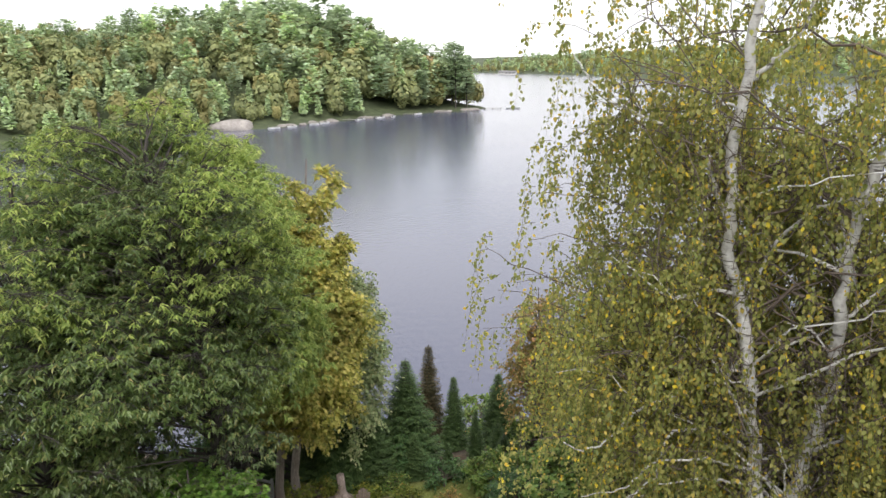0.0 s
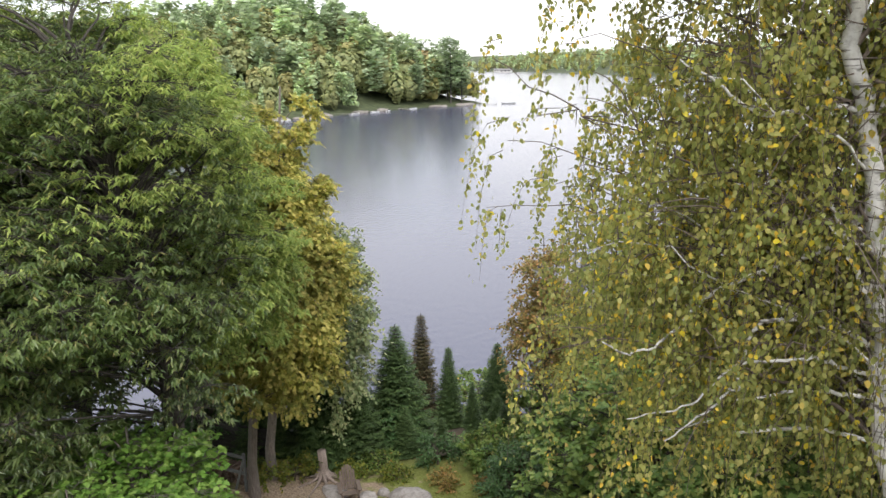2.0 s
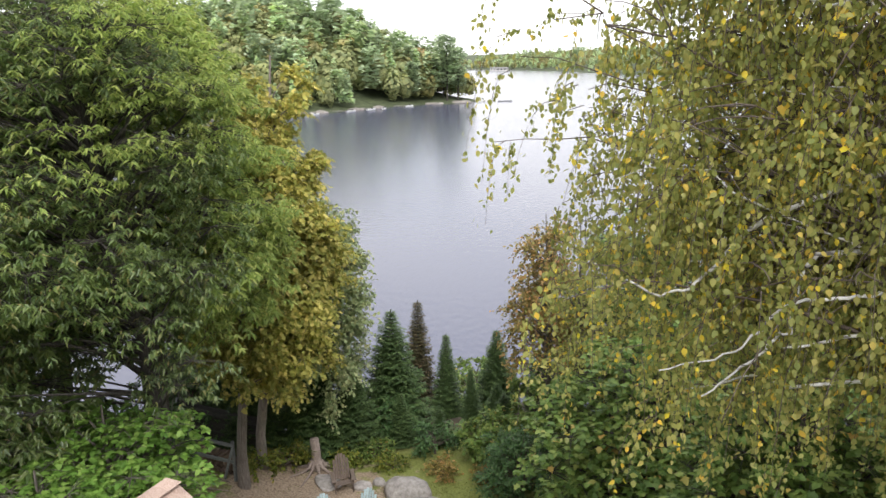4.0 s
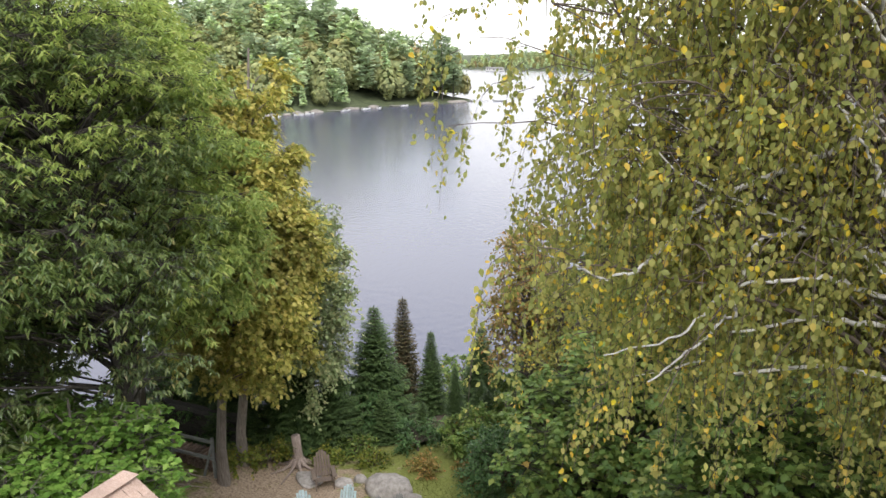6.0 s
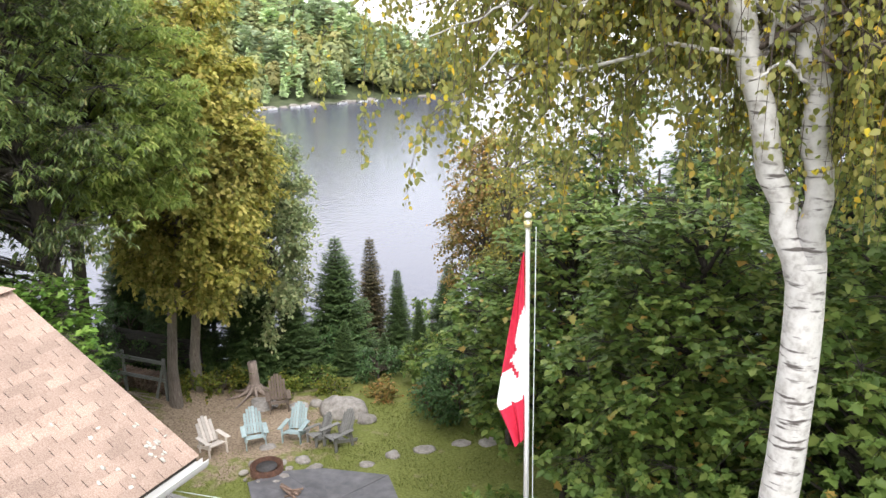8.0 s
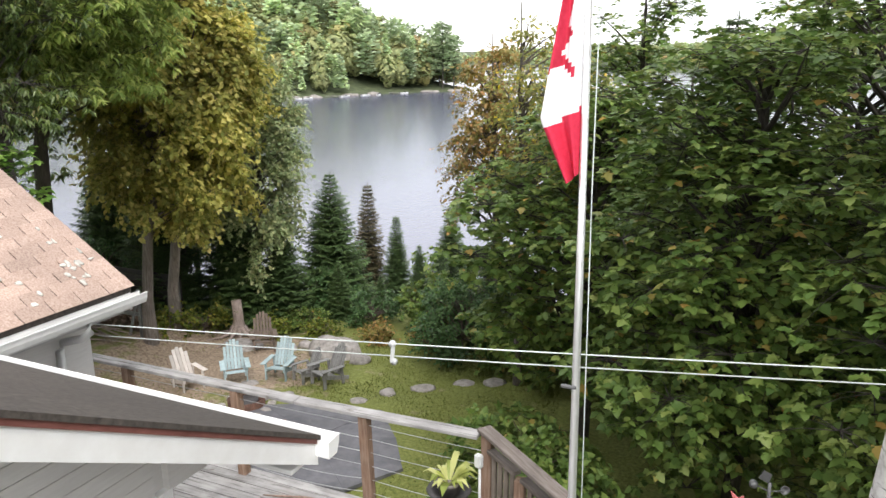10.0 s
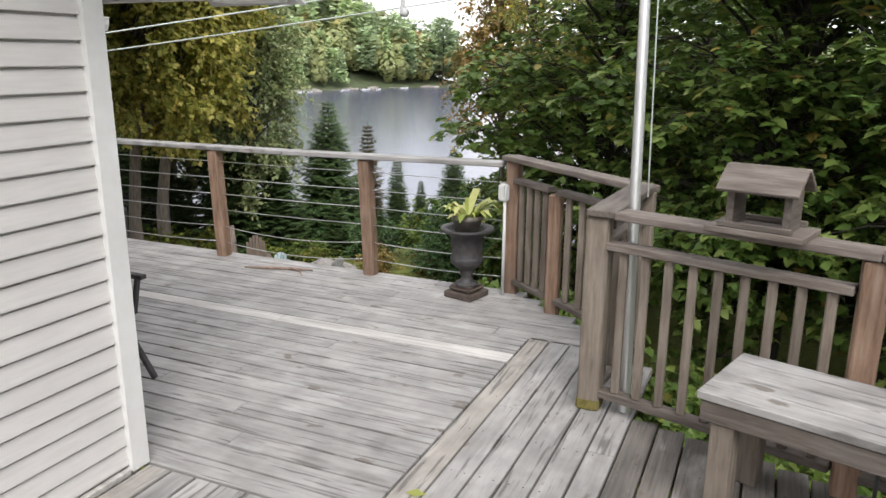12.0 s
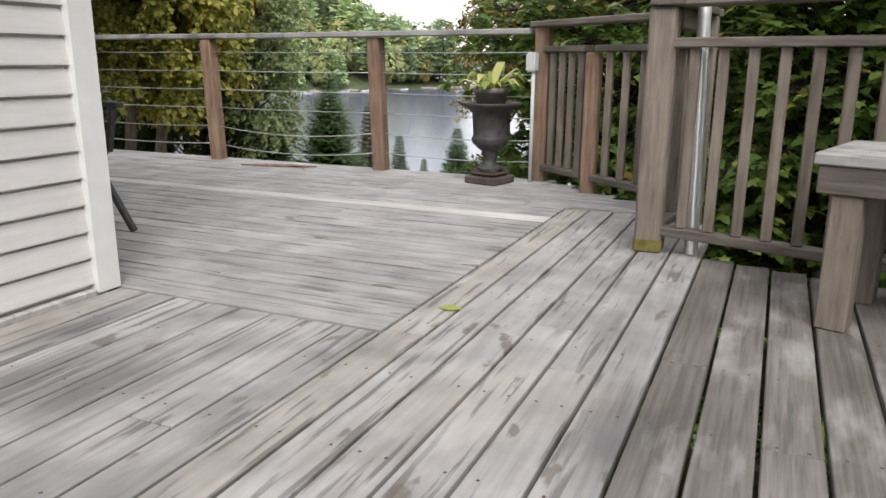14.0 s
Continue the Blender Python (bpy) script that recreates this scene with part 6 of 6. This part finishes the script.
# bare white limbs: points along each, thick end and thin end
BARE = [
    ([(2.95, 2.6, 9.4), (2.71, 2.6, 9.05), (2.09, 2.5, 8.74), (1.65, 2.4, 8.54), (1.38, 2.3, 8.23), (1.15, 2.2, 7.95), (0.84, 2.0, 7.82), (0.59, 1.9, 7.98)], 0.055, 0.012),
    ([(3.2, 2.6, 8.0), (2.62, 2.6, 8.29), (2.08, 2.3, 8.26), (1.91, 2.2, 7.85), (1.96, 2.0, 7.63), (1.83, 2.0, 7.61), (1.76, 2.0, 7.44), (1.26, 2.0, 6.92)], 0.045, 0.010),
    ([(3.25, 2.6, 7.5), (2.59, 2.4, 7.58), (1.87, 2.2, 7.38), (1.83, 2.1, 7.71)], 0.038, 0.008),
    ([(2.63, 2.6, 11.2), (2.33, 2.5, 12.16), (2.15, 2.4, 12.43), (1.79, 2.3, 12.62), (1.25, 2.2, 12.88), (0.93, 2.1, 13.03), (0.57, 2.1, 13.58)], 0.060, 0.012),
    ([(1.25, 2.2, 12.88), (0.9, 2.2, 12.95), (0.6, 2.2, 13.05)], 0.022, 0.008),
    ([(2.77, 2.6, 10.34), (2.42, 2.4, 10.4), (2.0, 2.2, 10.29), (1.19, 2.1, 10.84)], 0.042, 0.010),
    ([(3.17, 2.6, 8.28), (2.8, 2.4, 9.0), (2.6, 2.35, 9.3)], 0.050, 0.012),
    ([(2.90, 2.6, 10.2), (3.2, 2.6, 11.09), (3.63, 2.6, 11.58), (4.07, 2.6, 11.74)], 0.035, 0.030),
    ([(2.76, 2.6, 13.2), (3.2, 2.6, 13.59), (3.36, 2.6, 13.88), (3.5, 2.6, 14.6)], 0.050, 0.015),
    ([(2.70, 2.6, 12.8), (2.2, 2.4, 13.1), (1.7, 2.3, 12.9)], 0.030, 0.008),
    ([(4.05, 2.6, 11.6), (4.25, 2.7, 12.1), (4.6, 2.8, 12.4), (5.2, 2.8, 13.0)], 0.050, 0.015),
    ([(4.08, 2.6, 10.1), (4.54, 2.6, 10.65), (5.1, 2.6, 11.0)], 0.040, 0.012),
    ([(3.95, 2.6, 8.2), (4.36, 2.4, 8.62), (4.7, 2.4, 8.93), (5.2, 2.3, 9.1)], 0.042, 0.010),
    ([(4.05, 2.6, 9.6), (3.75, 2.4, 10.0), (3.45, 2.3, 10.1)], 0.026, 0.008),
    ([(3.40, 2.6, 6.8), (3.62, 2.3, 7.6), (3.60, 2.2, 8.1), (3.45, 2.1, 8.5)], 0.030, 0.010),
    ([(3.83, 2.6, 6.7), (3.62, 2.3, 6.95), (3.35, 2.2, 6.8)], 0.028, 0.012),
    ([(3.2, 2.6, 7.7), (2.6, 2.2, 8.0), (1.9, 2.0, 7.9), (1.5, 1.9, 7.4), (0.9, 1.8, 7.2)], 0.034, 0.008),
]


def resample(p, n, g, wob=0.03):
    s = np.r_[0, np.cumsum(np.linalg.norm(np.diff(p, axis=0), axis=1))]
    q = np.linspace(0, s[-1], n)
    out = np.stack([np.interp(q, s, p[:, k]) for k in range(3)], 1)
    out[1:-1] = (out[:-2] + 2 * out[1:-1] + out[2:]) / 4 + g.normal(0, wob, (n - 2, 3))
    return out


gb = np.random.default_rng(7)
birch = thing("birch_tree", tuple(BT[0]), "white birch with two stems and yellowing hanging leaves", "birch")
part("trunk", trunk_mesh("trunk", resample(BT, 22, gb, 0.008), np.linspace(0.19, 0.155, 22), 18), M_BIRCH, birch, None, "peeling white birch trunk")
part("left_stem", trunk_mesh("left_stem", resample(BL_, 44, gb, 0.03), np.linspace(0.115, 0.05, 44), 12), M_BIRCH, birch)
part("right_stem", trunk_mesh("right_stem", resample(BR_, 44, gb, 0.03), np.linspace(0.112, 0.05, 44), 12), M_BIRCH, birch)
CB, RB = np.array([3.4, 3.3, 9.9]), np.array([5.0, 2.6, 6.0])
b_wood, b_twig, b_at, b_way, b_face = [], [], [], [], []


def hang(p, n_str, g):
    """Drooping strands of leaves from a twig end."""
    for _ in range(n_str):
        a = g.uniform(0, 6.283)
        out = np.array([np.cos(a), np.sin(a), 0]) * g.uniform(0.1, 0.55) + unit(p - CB) * 0.25
        ln_ = g.uniform(0.5, 1.5)
        k = np.linspace(0, 1, 6)[:, None]
        pts = p + g.normal(0, 0.12, 3) + out * np.sqrt(k) * 0.8 + np.array([0, 0, 1]) * (0.15 * k - ln_ * k ** 1.6)
        if pts[:, 1].min() < 1.35 or pts[:, 2].min() < 5.2:
            continue
        b_twig.append(tube_arrays(pts, np.linspace(0.005, 0.002, 6), 3))
        n = int(ln_ * 36) + 9
        q = g.uniform(0.08, 1, n)
        at = np.stack([np.interp(q, k[:, 0], pts[:, j]) for j in range(3)], 1) + g.normal(0, 0.045, (n, 3))
        w_ = g.normal(0, 0.5, (n, 3))
        w_[:, 2] -= 0.95
        f_ = g.normal(0, 0.8, (n, 3))
        f_[:, 2] += 0.35
        b_at.append(at)
        b_way.append(w_)
        b_face.append(f_)


def birch_left(z):
    """How far the crown reaches towards the lake gap at a height."""
    return float(np.interp(z, [5.5, 6.5, 7.5, 9.0, 10.5, 12.0, 16.0], [0.3, -0.6, -0.9, -0.4, -0.3, 0.0, 0.3]))


count = 0
while count < 225:
    stem = (BL_, BR_)[count % 2]
    d = unit(gb.normal(size=3))
    c = CB + d * RB * gb.uniform(0.3, 1.0)
    if c[1] < 1.5 or c[0] < birch_left(c[2]) or c[2] < 6.0 or (c[1] < 2.7 and abs(c[0] - 3.5) < 1.2 and gb.random() < 0.85) or noise.noise(Vector(c * 0.4)) < -0.3 or (c[2] > 11.5 and gb.random() < 0.3) or (c[2] < 7.2 and np.hypot(c[0] - 3.6, c[1] - 2.6) < 1.0):
        continue
    count += 1
    zt = np.clip(c[2] - 0.45 * np.hypot(c[0] - 3.5, c[1] - 2.6), 7.0, 15.2)
    foot = np.array([np.interp(zt, stem[:, 2], stem[:, k]) for k in range(3)])
    p, r = limb(foot, c, gb.uniform(0.018, 0.045), 0.008, gb, 0.2, 9)
    p[2:-1] += gb.normal(0, 0.06, (len(p) - 3, 3))
    (b_wood if count % 5 == 0 else b_twig).append(tube_arrays(p, r * (0.75 if count % 5 == 0 else 0.6), 6 if count % 5 == 0 else 4))
    for k in range(3, 9):
        for _ in range(2 if k > 4 else 1):
            q = p[k] + gb.normal(0, 0.38, 3) * (0.6 + 0.1 * k)
            b_twig.append(tube_arrays(*limb(p[max(k - 1, 0)], q, 0.010, 0.004, gb, 0.15, 5), 3))
            hang(q, 2 if k > 3 else 1, gb)
part("branchwork", np_mesh("branchwork", *joined(b_wood), True), M_BIRCH, birch, None, "white birch limbs")
part("twig_work", np_mesh("twig_work", *joined(b_twig), True), M_TWIG, birch)
b_at, b_way, b_face = np.concatenate(b_at), np.concatenate(b_way), np.concatenate(b_face)
okb = (b_at[:, 1] > 1.0 + 0.3 * np.sin(b_at[:, 0] * 3.1 + b_at[:, 2])) & ((b_at[:, 1] > 2.45) | (np.abs(b_at[:, 0] - np.interp(b_at[:, 2], BL_[:, 2], BL_[:, 0])) > 0.22) & (np.abs(b_at[:, 0] - np.interp(b_at[:, 2], BR_[:, 2], BR_[:, 0])) > 0.2) | (gb.random(len(b_at)) < 0.30)) & (b_at[:, 2] > 5.0 + 0.5 * np.abs(np.sin(b_at[:, 0] * 2.3)))
b_at, b_way, b_face = b_at[okb], b_way[okb], b_face[okb]
part("crown", np_mesh("crown", *scatter("ovate", b_at, b_way, b_face, 0.068 * gb.uniform(0.6, 1.25, len(b_at)))), L_BIRCH, birch, None, "olive and yellow birch leaves")
for pts_, r0_, r1_ in BARE:
    n_ = 6 * len(pts_)
    part("bare_limb", trunk_mesh("bare_limb", resample(np.array(pts_), n_, gb, 0.012), np.linspace(r0_, r1_, n_) * 0.72, 8), M_BIRCH, birch, None, "bare crooked white limb")

# ---- the far side of the lake ----


def far_tree(g, kind, x, y, z, h, share=1.0):
    """Crown clumps of a far tree: places, ways, faces and sizes."""
    if kind == "conifer":
        n = int(150 * share)
        u = g.uniform(0.12, 1, n) ** 0.8
        r = h * 0.20 * (1 - u) ** 0.75 * (0.55 + 0.45 * np.abs(np.sin(u * 16))) * g.uniform(0.6, 1.05, n) + 0.15
        a = g.uniform(0, 6.283, n)
        at = np.stack([x + r * np.cos(a), y + r * np.sin(a), z + h * u - 0.1 * r], 1)
        way = np.stack([np.cos(a), np.sin(a), 0 * a - 0.25], 1)
        size = h * 0.075 * (1.15 - 0.75 * u)
    elif kind == "pine":
        n = int(190 * share)
        lev = g.integers(0, 9, n)
        u = 0.32 + 0.66 * lev / 8 + g.normal(0, 0.03, n)
        a = g.choice(7, n) * 0.9 + lev * 1.3 + g.normal(0, 0.22, n)
        r = h * (0.05 + 0.17 * np.sin(np.pi * np.clip(1.08 - u, 0, 1) ** 0.8)) * g.uniform(0.2, 1.1, n)
        at = np.stack([x + r * np.cos(a), y + r * np.sin(a), z + h * u + 0.10 * r], 1)
        way = np.stack([np.cos(a), np.sin(a), 0 * a + 0.1], 1)
        size = np.full(n, h * 0.05)
    else:
        n = int(330 * share)
        d = unit(g.normal(size=(n, 3)))
        lump = 1 + 0.22 * np.sin(d[:, 0] * 5 + x) * np.sin(d[:, 1] * 5 + y) + 0.15 * np.sin(d[:, 2] * 7 + x)
        r = lump * g.uniform(0.88, 1.03, n)
        at = np.stack([x + d[:, 0] * r * h * 0.27, y + d[:, 1] * r * h * 0.27, z + h * 0.60 + d[:, 2] * r * h * 0.40], 1)
        way = np.cross(d, g.normal(size=(n, 3)))
        return at, way, d + np.array([0, 0, 0.35]) + g.normal(0, 0.25, (n, 3)), h * 0.050 * g.uniform(0.6, 1.3, n)
    return at, way, np.array([0, 0, 1.0]) + 0.6 * way + g.normal(0, 0.35, at.shape), size * g.uniform(0.7, 1.3, n)


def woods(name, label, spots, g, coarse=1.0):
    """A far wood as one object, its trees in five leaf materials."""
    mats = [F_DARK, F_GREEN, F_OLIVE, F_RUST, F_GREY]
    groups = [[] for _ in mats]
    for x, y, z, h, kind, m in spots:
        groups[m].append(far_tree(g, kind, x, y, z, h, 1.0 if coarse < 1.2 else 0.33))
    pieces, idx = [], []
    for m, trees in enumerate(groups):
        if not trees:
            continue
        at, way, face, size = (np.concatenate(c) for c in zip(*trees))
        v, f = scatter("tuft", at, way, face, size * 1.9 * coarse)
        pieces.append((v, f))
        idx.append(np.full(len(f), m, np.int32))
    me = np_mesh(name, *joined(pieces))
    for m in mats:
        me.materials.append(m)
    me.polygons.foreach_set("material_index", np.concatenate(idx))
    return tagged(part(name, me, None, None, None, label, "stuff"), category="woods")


gf_ = np.random.default_rng(77)


def plant(n, xr, yr, dist_line, dmin, dmax, hr, wooded, spacing=3.6, tall=0.0):
    out, tries = [], 0
    cells = set()
    while len(out) < n and tries < n * 60:
        tries += 1
        x, y = gf_.uniform(*xr), gf_.uniform(*yr)
        d = float(shore_side(np.array([x]), np.array([y]), dist_line)[0])
        if not dmin < d < dmax:
            continue
        cell = (int(x / spacing), int(y / spacing))
        if cell in cells:
            continue
        cells.add(cell)
        h = gf_.uniform(*hr) * (0.7 if d < 12 else 1.0) * (1 + tall * min(max((y - 310) / 90, 0), 1))
        r = gf_.random()
        patch = noise.noise(Vector((x * 0.02, y * 0.02, 0.3)))
        if r < wooded[0] - 0.35 * patch:
            kind, m = "conifer", 0 if gf_.random() < 0.85 else 4
        elif r < wooded[1] - 0.2 * patch:
            kind, m = "pine", 4 if gf_.random() < 0.45 else 0
            h *= 1.25
        else:
            kind = "broad"
            m = int(gf_.choice([1, 1, 1, 2, 2, 3], p=[0.27, 0.27, 0.17, 0.13, 0.10, 0.06]))
            h *= 0.9
        out.append((x, y, gz_at(x, y) - 0.5, h, kind, m))
    return out


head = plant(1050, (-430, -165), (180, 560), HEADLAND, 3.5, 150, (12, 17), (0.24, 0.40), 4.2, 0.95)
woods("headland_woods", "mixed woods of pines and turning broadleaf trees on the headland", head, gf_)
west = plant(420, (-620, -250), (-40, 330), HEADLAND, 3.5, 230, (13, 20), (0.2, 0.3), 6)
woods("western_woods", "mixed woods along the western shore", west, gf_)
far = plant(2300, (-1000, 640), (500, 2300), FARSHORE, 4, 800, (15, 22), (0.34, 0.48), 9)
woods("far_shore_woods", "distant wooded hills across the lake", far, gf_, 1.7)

# tall white pines at the tip and on the ridge of the headland
for (x_, y_), h_, k_ in (((-190, 428), 38, 0), ((-196, 436), 37, 0), ((-186, 436), 31, 0), ((-212, 420), 30, 0), ((-236, 412), 38, 0), ((-262, 402), 34, 0), ((-356, 330), 27, 0), ((-348, 320), 22, 0), ((-205, 446), 22, 0)):
    z0 = gz_at(x_, y_)
    t = thing("white_pine", (x_, y_, z0), "tall dark white pine standing above the headland woods", "pine", "headland pines")
    v, f = tube_arrays([(x_, y_, z0 - 0.5), (x_ + 0.3, y_, z0 + h_ * 0.5), (x_, y_, z0 + h_)], [0.45, 0.3, 0.05], 6)
    part("trunk", np_mesh("trunk", v, f, True), M_DKBARK, t)
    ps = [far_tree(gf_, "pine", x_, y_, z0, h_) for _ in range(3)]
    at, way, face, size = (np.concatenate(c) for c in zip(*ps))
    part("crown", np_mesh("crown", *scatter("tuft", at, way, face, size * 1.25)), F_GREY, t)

# rocks, docks and boats along the headland
gr = np.random.default_rng(9)
shore_pts = [(-243, 283), (-229, 302), (-226, 318), (-222, 338), (-216, 360), (-207, 390), (-196, 412), (-184, 432), (-174, 441)]
big_rock = part("shore_rock", rock_mesh(201, 11, 8, 5.0, 0.15, 3), M_FARROCK, None, pose(-246, 284, LAKE + 0.4, 0, 0, 40), "huge smooth granite outcrop on the lake shore")
tagged(big_rock, category="rock", group="shore rocks")
for i in range(34):
    k = gr.uniform(0, len(shore_pts) - 1.001)
    a, b = np.array(shore_pts[int(k)]), np.array(shore_pts[int(k) + 1])
    p = a + (b - a) * (k - int(k)) + gr.normal(0, 0.8, 2)
    s_ = gr.uniform(1.0, 3.2)
    rk = part("shore_rock", rock_mesh(210 + i, s_ * 1.5, s_, s_ * 0.5, 0.25, 2), M_FARROCK, None, pose(p[0], p[1], LAKE + 0.2, 0, 0, gr.uniform(0, 360)), "pale granite rock at the water's edge")
    tagged(rk, category="rock", group="shore rocks")


def boat(x, y, turn, ln_=6.0, label="small white motor boat moored by a dock"):
    b = thing("motor_boat", (x, y, LAKE), label, "boat", "moored boats", turn=turn)
    hull = bmesh.new()
    rings = []
    for u in np.linspace(0, 1, 7):
        w = ln_ * 0.18 * (1 - u ** 3) + 0.03
        xk = (u - 0.5) * ln_
        rings.append([hull.verts.new((xk, yy * w, zz + 0.25 * u * u)) for yy, zz in ((-1, 0.75), (-0.8, 0.05), (0, -0.15), (0.8, 0.05), (1, 0.75))])
    for r0, r1 in zip(rings[:-1], rings[1:]):
        for i in range(4):
            hull.faces.new((r0[i], r0[i + 1], r1[i + 1], r1[i]))
        hull.faces.new((r0[4], r0[0], r1[0], r1[4]))
    hull.faces.new(rings[0])
    bmesh.ops.recalc_face_normals(hull, faces=hull.faces)
    part("hull", hull, M_BOAT, b, wm(b))
    part("windscreen", box(0.1, ln_ * 0.28, 0.55, 0.02), M_PANE, b, wm(b) @ pose(0.3, 0, 1.1, 0, -25, 0))
    part("motor", box(0.5, 0.45, 0.9, 0.08, 2), M_IRON, b, wm(b) @ pose(-ln_ / 2 - 0.2, 0, 0.7))


def dock(x, y, turn, ln_=10.0):
    d = thing("dock", (x, y, LAKE), "weathered grey wooden dock on posts", "dock", "docks", turn=turn)
    for i in range(int(ln_ / 1.0)):
        part("plank", box(0.94, 2.2, 0.12, 0), M_DOCK, d, wm(d) @ pose(i * 1.0 - ln_ / 2, 0, 0.65))
    for i in (-0.45, 0.0, 0.45):
        for s_ in (-1, 1):
            part("post", box(0.25, 0.25, 2.6, 0), M_DOCK, d, wm(d) @ pose(i * ln_, s_ * 1.0, -0.2))


dock(-228.5, 296, 10, 10)
dock(-223, 318, -5, 9)
dock(-217, 344, 5, 10)
dock(-211, 366, 0, 9)
dock(-203, 389, -10, 7)
for x_, y_, r_, l_ in ((-226, 290, 20, 6), (-222, 299, 60, 5.5), (-218, 322, 75, 6.5), (-219, 314, 30, 5), (-211, 347, 80, 7), (-207, 362, 70, 6), (-204, 372, 100, 5), (-199, 393, 60, 5.5)):
    boat(x_, y_, r_, l_)
boat(-160, 452, 10, 9, "white pontoon boat off the headland tip")
dock(-172, 446, 15, 12)


def cottage(x, y, turn, wd, label):
    z0 = max(gz_at(x, y), LAKE + 0.8)
    c = thing("lake_cottage", (x, y, z0), label, "cottage", "lake cottages", turn=turn)
    part("wall", box(wd, wd * 0.6, 6, 0), M_COTTAGE, c, wm(c) @ pose(0, 0, 2.5))
    part("roof", prism([(-wd * 0.36, 5.4), (0, 8.2), (wd * 0.36, 5.4), (wd * 0.36, 5.1), (-wd * 0.36, 5.1)], wd * 1.06), M_COTROOF, c, wm(c) @ pose(0, 0, 0, 0, 0, 90))
    for i in (-0.3, 0.0, 0.3):
        part("window", box(wd * 0.16, 0.12, 1.7, 0), M_PANE, c, wm(c) @ pose(i * wd, -wd * 0.3 - 0.03, 3.2))


cottage(-560, 1560, 10, 26, "white cottage on the far shore")
cottage(-600, 1620, 10, 18, "small white boathouse on the far shore")

# ---- grass ----
gg = np.random.default_rng(15)
nG = 60000
gp = np.stack([gg.uniform(-13.5, -1.5, nG), gg.uniform(5.0, 17.5, nG)], 1)
sg = gp @ AHEAD
keep_g = (sg < 18.5) & (np.hypot(gp[:, 0] + 11.5, gp[:, 1] - 13) > 2.8 * gg.uniform(0.5, 1.3, nG)) & ~((gp[:, 0] > -8.2) & (gp[:, 0] < -3.9) & (gp[:, 1] > 8.4) & (gp[:, 1] < 11.6))
gp = gp[keep_g]
ga = np.concatenate([gp, land(gp[:, 0], gp[:, 1])[:, None]], 1)
gw = gg.normal(0, 0.45, ga.shape)
gw[:, 2] = 1
part("grass", np_mesh("grass", *scatter("lance", ga, gw, gg.normal(0, 1, ga.shape), gg.uniform(0.03, 0.075, len(ga)))), foliage("grass_blade", [(0.0, (0.12, 0.15, 0.035)), (0.6, (0.18, 0.21, 0.05)), (1.0, (0.25, 0.25, 0.08))], 0.3, 0.6, 0.3, 0.5), None, None, "short uneven lawn grass", "stuff")["category"] = "grass"

# ---- shingles of the wing roof ----
slope_len = math.hypot(WX_E - WX_R, WZ_R - WZ_E)
sd_ = Vector((WX_E - WX_R, 0, WZ_E - WZ_R)).normalized()
sn_ = Vector((-sd_.z, 0, sd_.x))
srow, stab = 0.140, 0.30
tab = box(srow + 0.03, stab - 0.008, 0.009, 0.003)
tab_mesh = bpy.data.meshes.new("shingle")
tab.to_mesh(tab_mesh)
tab.free()
tab_mesh.materials.append(M_SHINGLE)
half = bpy.data.meshes.new("half_shingle")
tab = box(srow + 0.03, stab / 2 - 0.008, 0.009, 0.003)
tab.to_mesh(half)
tab.free()
half.materials.append(M_SHINGLE)
roof_thing = thing("wing_shingles", (-4.4, 1.0, 3.0), "tan asphalt shingles with lichen spots on the wing roof", "shingles", kind="structure")
shr = np.random.default_rng(19)
nrows = int(slope_len / srow) + 1
for r in range(nrows):
    s0 = slope_len - r * srow - srow / 2 + 0.02
    if s0 < 0:
        continue
    yy = WY + 0.03 - (stab / 2 if r % 2 else stab)
    first = r % 2
    k = 0
    while yy > -1.6:
        base = Vector((WX_R, 0, WZ_R)) + sd_ * s0 + sn_ * (0.002 + shr.uniform(0, 0.003))
        is_half = first and k == 0
        cy = yy + (stab / 4 if is_half else stab / 2)
        m = Matrix.Translation((base.x, cy, base.z)) @ Matrix((sd_, Vector((0, 1, 0)), sn_)).transposed().to_4x4() @ pose(0, 0, 0, 0, 2.2 + shr.uniform(-0.3, 0.3), shr.uniform(-0.4, 0.4))
        part("shingle", half if is_half else tab_mesh, None, roof_thing, m)
        k += 1
        yy -= stab
part("far_slope", prism([(WX_R - 0.02, WZ_R + 0.004), (2 * WX_R - WX_E, WZ_E + 0.004), (2 * WX_R - WX_E, WZ_E - 0.03), (WX_R - 0.02, WZ_R - 0.03)], 5.6), M_SHINGLE, roof_thing, pose(0, WY - 2.78, 0))
for i in range(18):
    part("ridge_cap", box(0.30, 0.29, 0.012, 0.004), M_SHINGLE, roof_thing, pose(WX_R, WY - 0.12 - i * 0.25, WZ_R + 0.012, 1.5, 0, 0))
for i in range(26):
    s0 = slope_len - abs(shr.normal(0, 0.5)) - 0.12
    cy = WY - abs(shr.normal(0, 0.6)) - 0.1
    base = Vector((WX_R, 0, WZ_R)) + sd_ * s0 + sn_ * 0.013
    part("lichen_spot", rock_mesh(i + 300, shr.uniform(0.015, 0.045), shr.uniform(0.015, 0.04), 0.004, 0.5, 2), M_LICHEN, roof_thing, Matrix.Translation((base.x, cy, base.z)) @ Matrix((sd_, Vector((0, 1, 0)), sn_)).transposed().to_4x4(), "pale lichen spot")
